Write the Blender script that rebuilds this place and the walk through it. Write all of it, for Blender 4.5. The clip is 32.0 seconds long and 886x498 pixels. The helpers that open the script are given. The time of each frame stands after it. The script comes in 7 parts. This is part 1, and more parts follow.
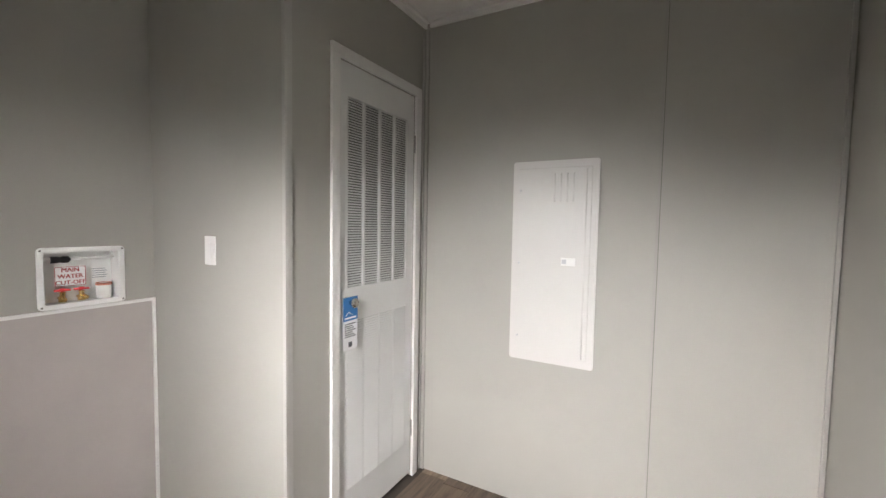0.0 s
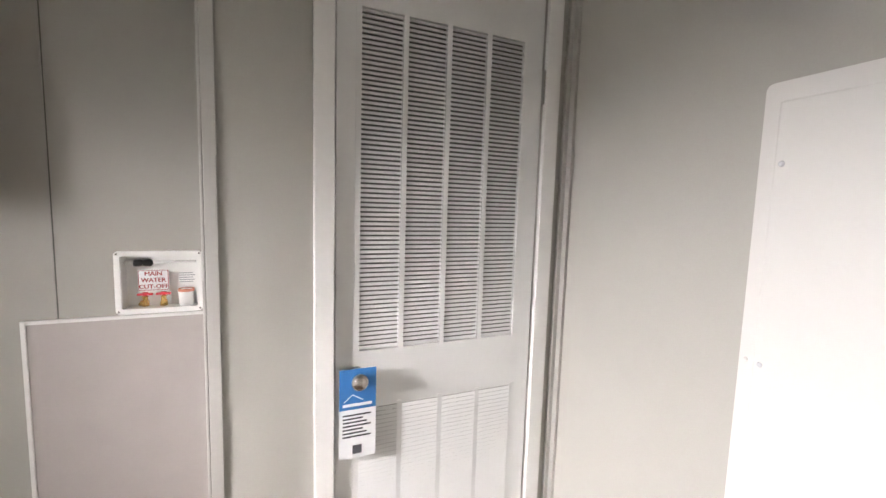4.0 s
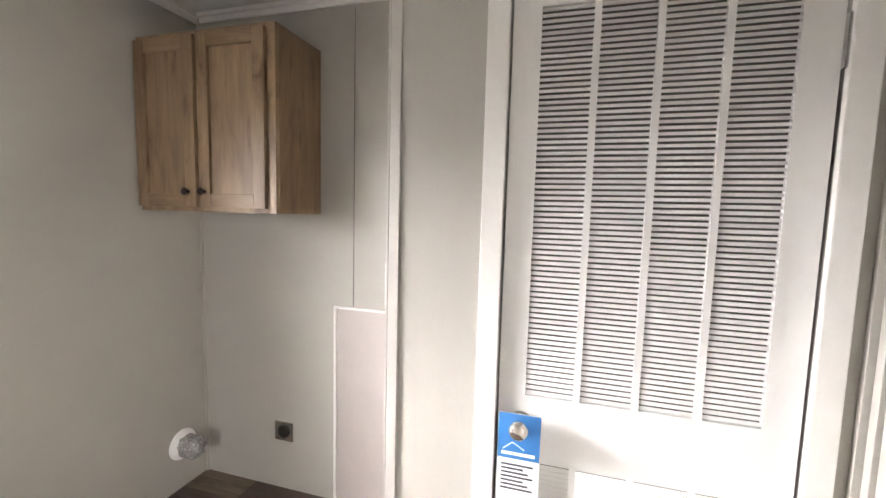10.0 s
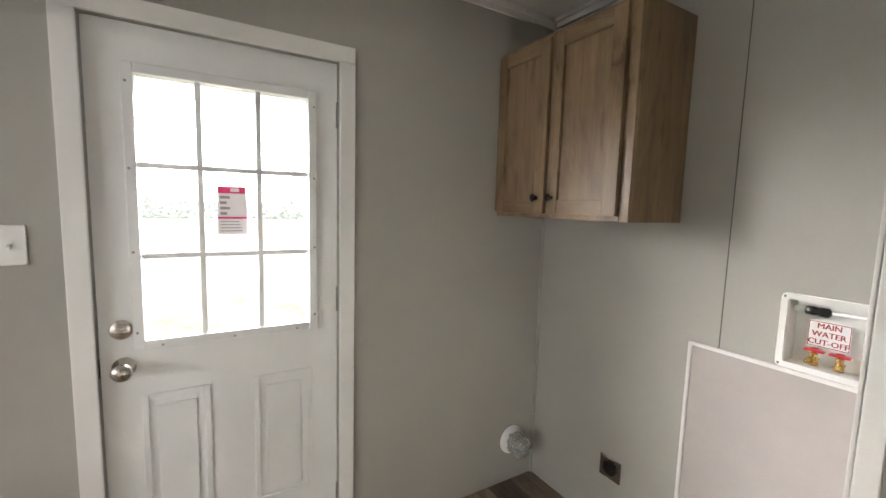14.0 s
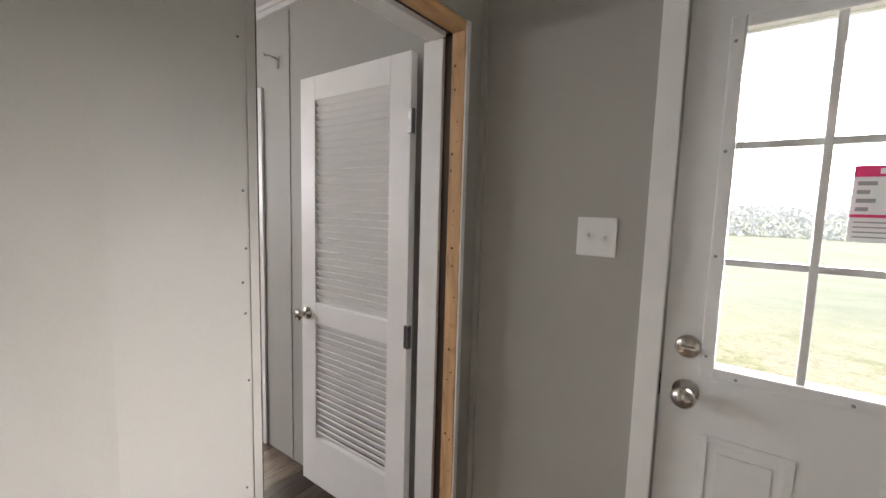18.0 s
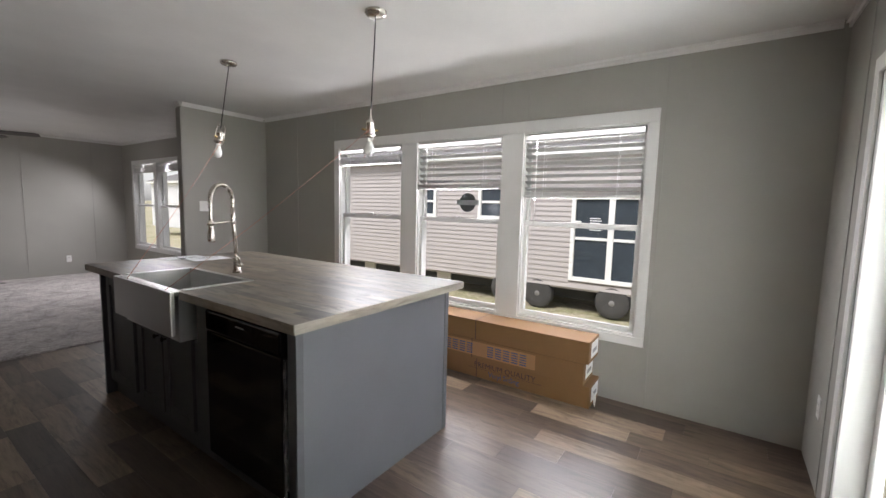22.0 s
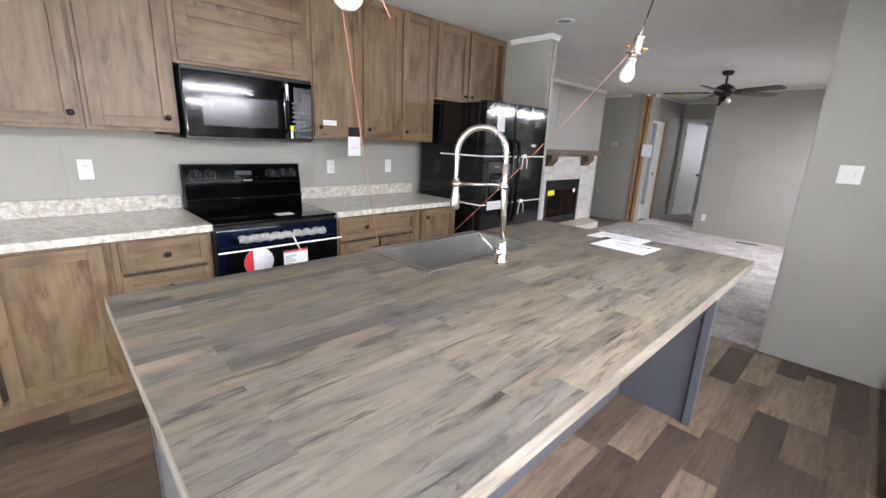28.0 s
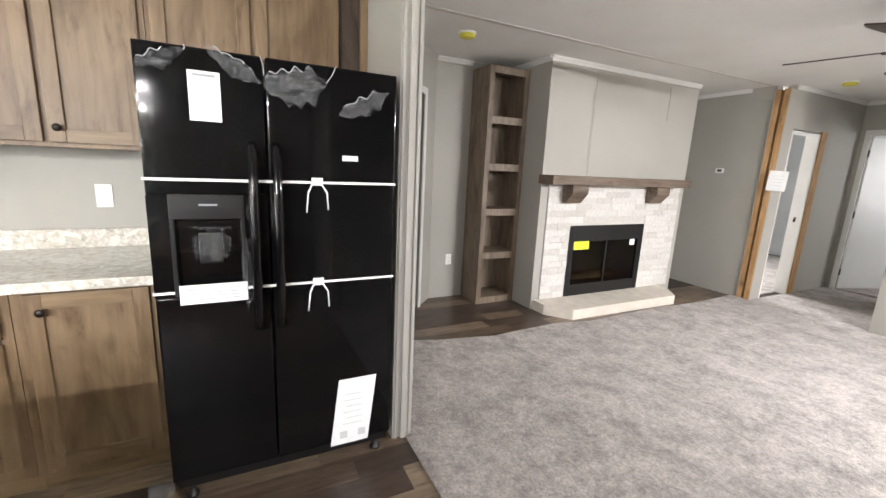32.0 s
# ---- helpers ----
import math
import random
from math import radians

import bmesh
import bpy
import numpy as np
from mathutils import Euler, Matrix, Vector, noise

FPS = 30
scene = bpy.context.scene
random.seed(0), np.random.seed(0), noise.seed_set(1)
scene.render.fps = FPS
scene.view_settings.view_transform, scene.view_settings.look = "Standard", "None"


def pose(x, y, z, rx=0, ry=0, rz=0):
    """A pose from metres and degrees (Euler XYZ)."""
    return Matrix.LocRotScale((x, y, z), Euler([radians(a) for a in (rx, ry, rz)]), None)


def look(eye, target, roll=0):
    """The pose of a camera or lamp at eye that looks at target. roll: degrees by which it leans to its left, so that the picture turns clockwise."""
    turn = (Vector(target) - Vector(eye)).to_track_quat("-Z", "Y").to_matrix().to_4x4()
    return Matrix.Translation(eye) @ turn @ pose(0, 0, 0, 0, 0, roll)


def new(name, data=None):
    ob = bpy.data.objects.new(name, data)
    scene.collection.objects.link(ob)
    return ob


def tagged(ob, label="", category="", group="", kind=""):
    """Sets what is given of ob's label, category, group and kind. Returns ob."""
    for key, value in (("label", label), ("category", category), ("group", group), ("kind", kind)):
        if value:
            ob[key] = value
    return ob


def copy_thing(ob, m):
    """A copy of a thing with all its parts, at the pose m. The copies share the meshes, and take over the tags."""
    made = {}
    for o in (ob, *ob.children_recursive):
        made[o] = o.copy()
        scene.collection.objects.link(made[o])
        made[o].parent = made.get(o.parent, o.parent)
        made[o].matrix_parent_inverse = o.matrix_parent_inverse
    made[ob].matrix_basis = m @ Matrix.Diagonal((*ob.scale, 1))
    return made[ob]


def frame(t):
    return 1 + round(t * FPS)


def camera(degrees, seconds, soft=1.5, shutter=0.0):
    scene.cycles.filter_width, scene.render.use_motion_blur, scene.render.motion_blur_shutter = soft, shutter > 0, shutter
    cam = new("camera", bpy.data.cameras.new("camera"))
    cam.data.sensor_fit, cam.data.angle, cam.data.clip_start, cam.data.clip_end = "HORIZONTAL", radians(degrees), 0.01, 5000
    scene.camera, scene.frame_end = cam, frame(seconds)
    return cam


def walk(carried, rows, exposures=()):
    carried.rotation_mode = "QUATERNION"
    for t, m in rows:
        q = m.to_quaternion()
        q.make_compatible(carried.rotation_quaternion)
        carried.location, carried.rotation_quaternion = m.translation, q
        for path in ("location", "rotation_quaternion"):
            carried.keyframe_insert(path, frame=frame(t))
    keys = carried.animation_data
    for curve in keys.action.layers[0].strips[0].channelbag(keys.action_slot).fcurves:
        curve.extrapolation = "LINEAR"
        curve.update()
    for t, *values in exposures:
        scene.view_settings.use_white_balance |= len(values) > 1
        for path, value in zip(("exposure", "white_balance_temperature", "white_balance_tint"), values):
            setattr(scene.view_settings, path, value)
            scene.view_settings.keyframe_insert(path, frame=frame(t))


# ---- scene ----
cam = camera(94.3, 32.0)
PATH = [
    (0, (-0.062, 0.007, 1.361), (-1.027, 1.755, 1.246), 1.0),
    (0.5, (-0.076, 0.073, 1.356), (-1.097, 1.789, 1.242), 1.0),
    (1, (0.04, 0.212, 1.359), (-1.079, 1.866, 1.24), 1.0),
    (1.5, (0.077, 0.388, 1.341), (-1.151, 1.962, 1.217), 1.2),
    (2, (-0.033, 0.584, 1.362), (-1.391, 2.048, 1.242), 1.3),
    (2.5, (-0.089, 0.744, 1.377), (-1.564, 2.087, 1.239), 1.4),
    (4.5, (-0.306, 1.217, 1.465), (-2.238, 1.686, 1.249), 1.5),
    (5, (-0.3, 1.272, 1.478), (-2.286, 1.342, 1.252), 1.1),
    (5.5, (-0.343, 1.227, 1.468), (-2.302, 0.891, 1.249), 0.9),
    (6, (-0.438, 1.16, 1.468), (-2.289, 0.436, 1.25), 0.7),
    (6.5, (-0.52, 1.203, 1.474), (-2.241, 0.207, 1.257), 0.9),
    (7, (-0.62, 1.253, 1.46), (-2.201, 0.048, 1.24), 0.7),
    (7.5, (-0.606, 1.243, 1.459), (-2.11, -0.057, 1.245), 0.9),
    (8, (-0.526, 1.222, 1.475), (-2.025, -0.086, 1.267), 1.1),
    (8.5, (-0.442, 1.184, 1.489), (-2.02, -0.028, 1.284), 1.3),
    (9, (-0.388, 1.197, 1.498), (-2.102, 0.186, 1.302), 1.3),
    (9.5, (-0.396, 1.311, 1.486), (-2.23, 0.537, 1.296), 1.4),
    (10, (-0.376, 1.385, 1.478), (-2.289, 0.83, 1.296), 1.5),
    (10.5, (-0.36, 1.413, 1.486), (-2.31, 1.006, 1.308), 1.7),
    (11, (-0.364, 1.416, 1.482), (-2.323, 1.058, 1.303), 1.8),
    (11.5, (-0.406, 1.331, 1.463), (-2.349, 0.894, 1.283), 1.9),
    (12, (-0.43, 1.196, 1.468), (-2.308, 0.534, 1.282), 1.8),
    (12.5, (-0.448, 1.15, 1.481), (-2.204, 0.215, 1.282), 1.9),
    (13, (-0.52, 1.155, 1.481), (-2.076, -0.086, 1.283), 1.8),
    (13.5, (-0.542, 1.143, 1.486), (-1.827, -0.376, 1.285), 1.7),
    (14, (-0.531, 1.157, 1.49), (-1.549, -0.552, 1.281), 1.6),
    (14.5, (-0.518, 1.137, 1.483), (-1.265, -0.706, 1.274), 1.5),
    (15, (-0.531, 1.128, 1.475), (-0.992, -0.806, 1.258), 1.4),
    (15.5, (-0.529, 1.117, 1.467), (-0.705, -0.861, 1.227), 1.4),
    (17.5, (-0.402, 0.931, 1.427), (0.54, -0.823, 1.232), 1.6),
    (18, (-0.407, 0.796, 1.42), (0.774, -0.806, 1.218), 1.6),
    (18.5, (-0.467, 0.574, 1.445), (0.946, -0.823, 1.216), 1.1),
    (19, (-0.358, 0.397, 1.425), (1.264, -0.75, 1.195), 0.9),
    (19.5, (-0.176, 0.299, 1.423), (1.621, -0.552, 1.204), 0.8),
    (20, (-0.048, 0.124, 1.4), (1.874, -0.385, 1.184), 0.7),
    (20.5, (0.077, -0.027, 1.403), (2.059, -0.171, 1.177), 0.6),
    (21, (0.315, -0.032, 1.387), (2.289, 0.199, 1.164), 0.6),
    (21.5, (0.77, -0.011, 1.41), (2.605, 0.754, 1.193), 1.1),
    (22, (1.256, 0.012, 1.388), (2.899, 1.134, 1.183), 1.4),
    (22.5, (1.569, 0.015, 1.391), (2.947, 1.45, 1.181), 1.5),
    (23, (1.97, -0.001, 1.394), (3.139, 1.608, 1.178), 1.5),
    (23.5, (2.418, 0.013, 1.361), (3.454, 1.712, 1.154), 1.9),
    (24, (2.794, 0.252, 1.396), (3.678, 2.035, 1.19), 2.3),
    (24.5, (3.09, 0.429, 1.322), (3.636, 2.345, 1.151), 2.4),
    (25, (3.43, 0.683, 1.385), (3.501, 2.668, 1.152), 2.4),
    (25.5, (3.591, 0.846, 1.422), (3.086, 2.747, 1.062), 2.8),
    (26, (3.691, 1.04, 1.462), (2.585, 2.634, 0.975), 2.3),
    (26.5, (3.702, 1.095, 1.468), (2.298, 2.421, 0.95), 2.3),
    (28.5, (3.75, 1.427, 1.409), (2.401, 2.818, 0.913), 2.7),
    (29, (3.888, 1.82, 1.394), (2.71, 3.37, 0.933), 2.8),
    (29.5, (3.831, 2.245, 1.386), (2.766, 3.885, 0.968), 3.0),
    (30, (3.932, 2.758, 1.372), (2.91, 4.433, 0.982), 3.0),
    (30.5, (3.804, 3.165, 1.39), (2.697, 4.785, 1.004), 3.0),
    (31, (3.737, 3.658, 1.385), (2.325, 5.017, 0.989), 2.9),
    (31.5, (3.504, 4.004, 1.399), (1.806, 4.978, 0.992), 2.9),
    (32, (3.148, 4.219, 1.41), (1.393, 5.092, 1.011), 2.7),
]
EXPOSURE = [
    (0.0, 0.02, 6500, 12.5), (2.0, 0.02, 6515, 13.5), (3.0, 0.28, 6525, 14.5), (5.0, 0.88, 6542, 16.7), (6.0, 0.93, 6550, 16.5), (8.0, 0.8, 6550, 16.3), (9.0, 1.15, 6525, 16),
    (10.5, 1.5, 6550, 15.5), (12.0, 1.35, 6550, 15), (13.0, 0.9, 6550, 13.0), (14.0, 0.85, 6550, 11.0), (15.0, 0.9, 6550, 11.5), (18.0, 0.35, 6550, 14.0),
    (19.0, 0.1, 6550, 15.0), (20.0, 0.08, 6525, 15), (21.5, -0.45, 6458, 13.2), (23.0, -0.25, 6300, 15), (24.0, -0.55, 6225, 14.0), (25.0, -0.35, 6125, 14.0),
    (26.0, 0.42, 6150, 13), (29.0, 0.6, 6250, 12), (30.0, 0.98, 6400, 10.5), (31.0, 1.15, 6500, 10), (32.0, 1.3, 6700, 10),
]
walk(cam, [(t, look(eye, target, roll)) for t, eye, target, roll in PATH], EXPOSURE)

# ---- world and light ----
world = bpy.data.worlds.new("sky")
scene.world = world
world.use_nodes = True
wn = world.node_tree.nodes
sky = wn.new("ShaderNodeTexSky")
sky.sky_type, sky.sun_disc = "NISHITA", False
sky.sun_elevation, sky.sun_rotation = radians(58), radians(-75)
sky.air_density, sky.dust_density = 1.0, 1.5
haze = wn.new("ShaderNodeHueSaturation")
haze.inputs["Saturation"].default_value, haze.inputs["Value"].default_value = 0.22, 2.0
world.node_tree.links.new(sky.outputs[0], haze.inputs["Color"])
world.node_tree.links.new(haze.outputs[0], wn["Background"].inputs[0])
wn["Background"].inputs[1].default_value = 0.15
sun = new("sun", bpy.data.lights.new("sun", "SUN"))
sun.data.energy, sun.data.angle, sun.data.color = 3.8, radians(18), (1.0, 0.97, 0.92)
sun.matrix_world = look((-12, 3, 24), (6, 0, 0))


def area_lamp(name, centre, aim, width, height, power, color=(0.96, 0.98, 1.0), spread=150):
    ob = new(name, bpy.data.lights.new(name, "AREA"))
    ob.data.shape, ob.data.size, ob.data.size_y = "RECTANGLE", width, height
    ob.data.energy, ob.data.color, ob.data.spread = power, color, radians(spread)
    ob.matrix_world = look(centre, aim)
    return ob


DAYLIGHT = (0.97, 0.968, 1.0)
SKYLIGHT = (0.985, 0.965, 0.955)
area_lamp("entry_door_daylight", (-0.63, -0.68, 1.66), (-0.63, 0.32, 1.14), 0.5, 0.4, 11, SKYLIGHT, 62)
area_lamp("entry_door_daylight_low", (-0.63, -0.7, 1.62), (-0.63, 0.3, 0.43), 0.5, 0.36, 15, SKYLIGHT, 104)
area_lamp("entry_door_daylight_west", (-0.6, -0.76, 1.66), (-1.27, -0.016, 1.1), 0.36, 0.4, 13, SKYLIGHT, 68)
area_lamp("entry_door_daylight_east", (-0.66, -0.76, 1.66), (-0.22, 0.0, 1.2), 0.36, 0.4, 10.5, SKYLIGHT, 56)
area_lamp("sliding_door_daylight", (2.745, -0.86, 1.0), (2.745, 1.6, 0.78), 1.9, 1.9, 138, (0.99, 0.985, 0.97), 165)
XE_FACE = 4.362
for y, rail in ((0.93, 1.467), (2.01, 1.537), (3.09, 1.792)):
    area_lamp("dining_daylight", (XE_FACE, y, 1.9765), (3.36, y, 1.33), 0.84, 0.012, 12, DAYLIGHT, 168)
    area_lamp("dining_daylight_under_blind", (4.39, y, rail), (3.39, y, rail - 0.45), 0.8, 0.006, 12, DAYLIGHT, 168)
    area_lamp("dining_daylight_low", (4.68, y, 1.05), (3.88, y, 0.3), 0.84, 0.36, 5, DAYLIGHT, 92)
for y, power in ((7.7, 66), (8.7, 42)):
    area_lamp("living_daylight", (XE_FACE, y, 2.01), (3.36, y - 0.2, 1.02), 0.84, 0.014, power, DAYLIGHT, 130)
# fill lamps added in the rooms beyond, where no window is built
area_lamp("bedroom_fill", (-3.4, 7.0, 1.4), (-0.5, 5.6, 0.6), 1.2, 1.2, 30, DAYLIGHT)
area_lamp("hall_room_fill", (-1.9, 10.6, 1.4), (0.6, 10.3, 0.8), 1.2, 1.2, 55, DAYLIGHT)
area_lamp("end_room_fill", (2.6, 13.3, 1.5), (1.2, 11.4, 0.8), 1.2, 1.2, 17, DAYLIGHT)


# ---- materials ----
def nodes_of(name):
    m = bpy.data.materials.new(name)
    m.use_nodes = True
    t = m.node_tree
    return m, t, t.nodes["Principled BSDF"]


def ramp(t, source, stops):
    r = t.nodes.new("ShaderNodeValToRGB")
    while len(r.color_ramp.elements) < len(stops):
        r.color_ramp.elements.new(0.5)
    for e, (p, c) in zip(r.color_ramp.elements, stops):
        e.position, e.color = p, (*c, 1)
    t.links.new(source, r.inputs[0])
    return r.outputs[0]


def coords(t, scale=(1, 1, 1), shift_random=0.0):
    c = t.nodes.new("ShaderNodeTexCoord")
    mp = t.nodes.new("ShaderNodeMapping")
    mp.inputs["Scale"].default_value = scale
    t.links.new(c.outputs["Object"], mp.inputs[0])
    if shift_random:
        info = t.nodes.new("ShaderNodeObjectInfo")
        mul = t.nodes.new("ShaderNodeVectorMath")
        mul.operation = "SCALE"
        mul.inputs[0].default_value = (shift_random, shift_random * 1.7, shift_random * 0.6)
        t.links.new(info.outputs["Random"], mul.inputs["Scale"])
        t.links.new(mul.outputs[0], mp.inputs["Location"])
    return mp.outputs[0]


def noise_node(t, vec, scale, detail=4, rough=0.6, distort=0.0):
    n = t.nodes.new("ShaderNodeTexNoise")
    n.inputs["Scale"].default_value, n.inputs["Detail"].default_value = scale, detail
    n.inputs["Roughness"].default_value, n.inputs["Distortion"].default_value = rough, distort
    t.links.new(vec, n.inputs["Vector"])
    return n.outputs[0]


def mixed(t, a, b, factor, mode="MULTIPLY"):
    m = t.nodes.new("ShaderNodeMix")
    m.data_type, m.blend_type = "RGBA", mode
    m.clamp_result = True
    if isinstance(factor, float):
        m.inputs[0].default_value = factor
    else:
        t.links.new(factor, m.inputs[0])
    t.links.new(a, m.inputs[6])
    t.links.new(b, m.inputs[7])
    return m.outputs[2]


def bump(t, b, height, strength, distance=0.002):
    n = t.nodes.new("ShaderNodeBump")
    n.inputs["Strength"].default_value, n.inputs["Distance"].default_value = strength, distance
    t.links.new(height, n.inputs["Height"])
    t.links.new(n.outputs[0], b.inputs["Normal"])


def plain(name, color, rough=0.5, metal=0.0, vary=0.08, scale=3.0, fine=120.0, relief=0.1, coat=0.0):
    """A painted, moulded or metal surface: broad and fine variation of tone and a fine relief."""
    m, t, b = nodes_of(name)
    vec = coords(t)
    low, high = tuple(c * (1 - vary) for c in color), tuple(min(1, c * (1 + vary)) for c in color)
    broad = ramp(t, noise_node(t, vec, scale), [(0.3, low), (0.7, high)])
    grain = noise_node(t, vec, fine, 2)
    tone = ramp(t, grain, [(0.3, (1 - vary * 0.6,) * 3), (0.7, (1, 1, 1))])
    t.links.new(mixed(t, broad, tone, 1.0), b.inputs["Base Color"])
    rr = t.nodes.new("ShaderNodeMapRange")
    rr.inputs[3].default_value, rr.inputs[4].default_value = max(0.02, rough - 0.06), min(1, rough + 0.08)
    t.links.new(noise_node(t, vec, scale * 4), rr.inputs[0])
    t.links.new(rr.outputs[0], b.inputs["Roughness"])
    b.inputs["Metallic"].default_value, b.inputs["Coat Weight"].default_value = metal, coat
    if relief:
        bump(t, b, grain, relief, 0.001)
    return m


def wood(name, dark, mid, light, axis="z", rough=0.5, knots=True, grain=9.0, relief=0.15, shift=3.0):
    """Printed or real wood with its grain along one axis: fine lines, broad smudges and small knots."""
    m, t, b = nodes_of(name)
    stretch = {"x": (0.09, 1, 1), "y": (1, 0.09, 1), "z": (1, 1, 0.09)}[axis]
    lines = noise_node(t, coords(t, tuple(s * grain for s in stretch), shift), 4.0, 6, 0.6, 1.0)
    base = ramp(t, lines, [(0.22, dark), (0.5, mid), (0.8, light)])
    broad = noise_node(t, coords(t, tuple(s ** 0.45 for s in stretch), shift), 3.4, 4, 0.55, 1.6)
    tone = ramp(t, broad, [(0.3, (0.5, 0.45, 0.4)), (0.46, (0.86, 0.83, 0.8)), (0.62, (1, 1, 1)), (0.76, (1.16, 1.14, 1.1))])
    col = mixed(t, base, tone, 0.9)
    smudge = noise_node(t, coords(t, tuple(s ** 0.6 for s in stretch), shift * 2.3), 8.0, 5, 0.65, 2.2)
    col = mixed(t, col, ramp(t, smudge, [(0.3, (0.42, 0.36, 0.31)), (0.42, (0.9, 0.88, 0.85)), (0.52, (1, 1, 1))]), 0.85)
    if knots:
        v = t.nodes.new("ShaderNodeTexVoronoi")
        v.inputs["Scale"].default_value = 3.1
        t.links.new(coords(t, tuple(s ** 0.22 for s in stretch), shift), v.inputs["Vector"])
        col = mixed(t, col, ramp(t, v.outputs["Distance"], [(0.02, (0.2, 0.16, 0.13)), (0.05, (0.6, 0.55, 0.5)), (0.12, (1, 1, 1))]), 0.75)
    t.links.new(col, b.inputs["Base Color"])
    b.inputs["Roughness"].default_value = rough
    bump(t, b, lines, relief, 0.0015)
    return m


def glass(name, tint=(1, 1, 1), rough=0.0):
    m, t, b = nodes_of(name)
    b.inputs["Base Color"].default_value = (*tint, 1)
    b.inputs["Transmission Weight"].default_value, b.inputs["Roughness"].default_value = 1.0, rough
    b.inputs["IOR"].default_value = 1.12
    return m


def stone_laminate():
    m, t, b = nodes_of("mottled_stone_laminate")
    vec = coords(t)
    base = ramp(t, noise_node(t, vec, 30, 4, 0.6, 0.5), [(0.36, (0.44, 0.41, 0.345)), (0.41, (0.52, 0.495, 0.43)), (0.5, (0.55, 0.525, 0.46)), (0.54, (0.67, 0.65, 0.6)), (0.66, (0.7, 0.68, 0.63))])
    dark = ramp(t, noise_node(t, coords(t, (1, 0.6, 1)), 46, 4, 0.62, 0.8), [(0.34, (0.42, 0.39, 0.33)), (0.4, (0.72, 0.7, 0.66)), (0.43, (1, 1, 1))])
    fleck = ramp(t, noise_node(t, vec, 120, 3, 0.7), [(0.34, (0.5, 0.47, 0.42)), (0.39, (1, 1, 1))])
    t.links.new(mixed(t, mixed(t, base, dark, 0.55), fleck, 0.45), b.inputs["Base Color"])
    b.inputs["Roughness"].default_value = 0.28
    bump(t, b, noise_node(t, vec, 200, 2), 0.05, 0.0005)
    return m


def carpet():
    m, t, b = nodes_of("shaggy_carpet")
    vec = coords(t)
    patches = ramp(t, noise_node(t, vec, 4.2, 6, 0.72), [(0.36, (0.36, 0.325, 0.308)), (0.48, (0.5, 0.456, 0.433)), (0.62, (0.62, 0.57, 0.54))])
    mid = ramp(t, noise_node(t, vec, 22, 4, 0.75), [(0.35, (0.66, 0.65, 0.64)), (0.6, (1, 1, 1))])
    tufts = noise_node(t, vec, 60, 4, 0.8)
    fibre = ramp(t, tufts, [(0.32, (0.5, 0.49, 0.48)), (0.6, (1, 1, 1))])
    t.links.new(mixed(t, mixed(t, patches, mid, 0.9), fibre, 0.9), b.inputs["Base Color"])
    b.inputs["Roughness"].default_value = 1.0
    b.inputs["Sheen Weight"].default_value = 0.15
    bump(t, b, tufts, 1.0, 0.015)
    return m


def grass():
    m, t, b = nodes_of("dry_grass")
    vec = coords(t)
    a = ramp(t, noise_node(t, vec, 0.9, 6, 0.7, 0.6), [(0.28, (0.43, 0.38, 0.29)), (0.42, (0.64, 0.58, 0.44)), (0.54, (0.54, 0.51, 0.34)), (0.64, (0.36, 0.38, 0.19))])
    tussock = ramp(t, noise_node(t, vec, 5.5, 5, 0.75, 1.2), [(0.34, (0.62, 0.6, 0.52)), (0.48, (0.9, 0.89, 0.85)), (0.62, (1.2, 1.18, 1.15))])
    a = mixed(t, a, tussock, 0.9)
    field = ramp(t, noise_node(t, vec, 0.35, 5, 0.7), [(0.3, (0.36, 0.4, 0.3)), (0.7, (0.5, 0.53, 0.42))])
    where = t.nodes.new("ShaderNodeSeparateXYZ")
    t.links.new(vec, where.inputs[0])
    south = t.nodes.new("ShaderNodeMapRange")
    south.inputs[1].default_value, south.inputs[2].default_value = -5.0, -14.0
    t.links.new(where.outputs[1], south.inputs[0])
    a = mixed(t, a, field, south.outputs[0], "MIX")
    blades = noise_node(t, vec, 38, 3, 0.8)
    c = ramp(t, blades, [(0.3, (0.45, 0.44, 0.38)), (0.65, (1, 1, 1))])
    t.links.new(mixed(t, a, c, 0.8), b.inputs["Base Color"])
    b.inputs["Roughness"].default_value = 1.0
    bump(t, b, blades, 0.8, 0.03)
    return m


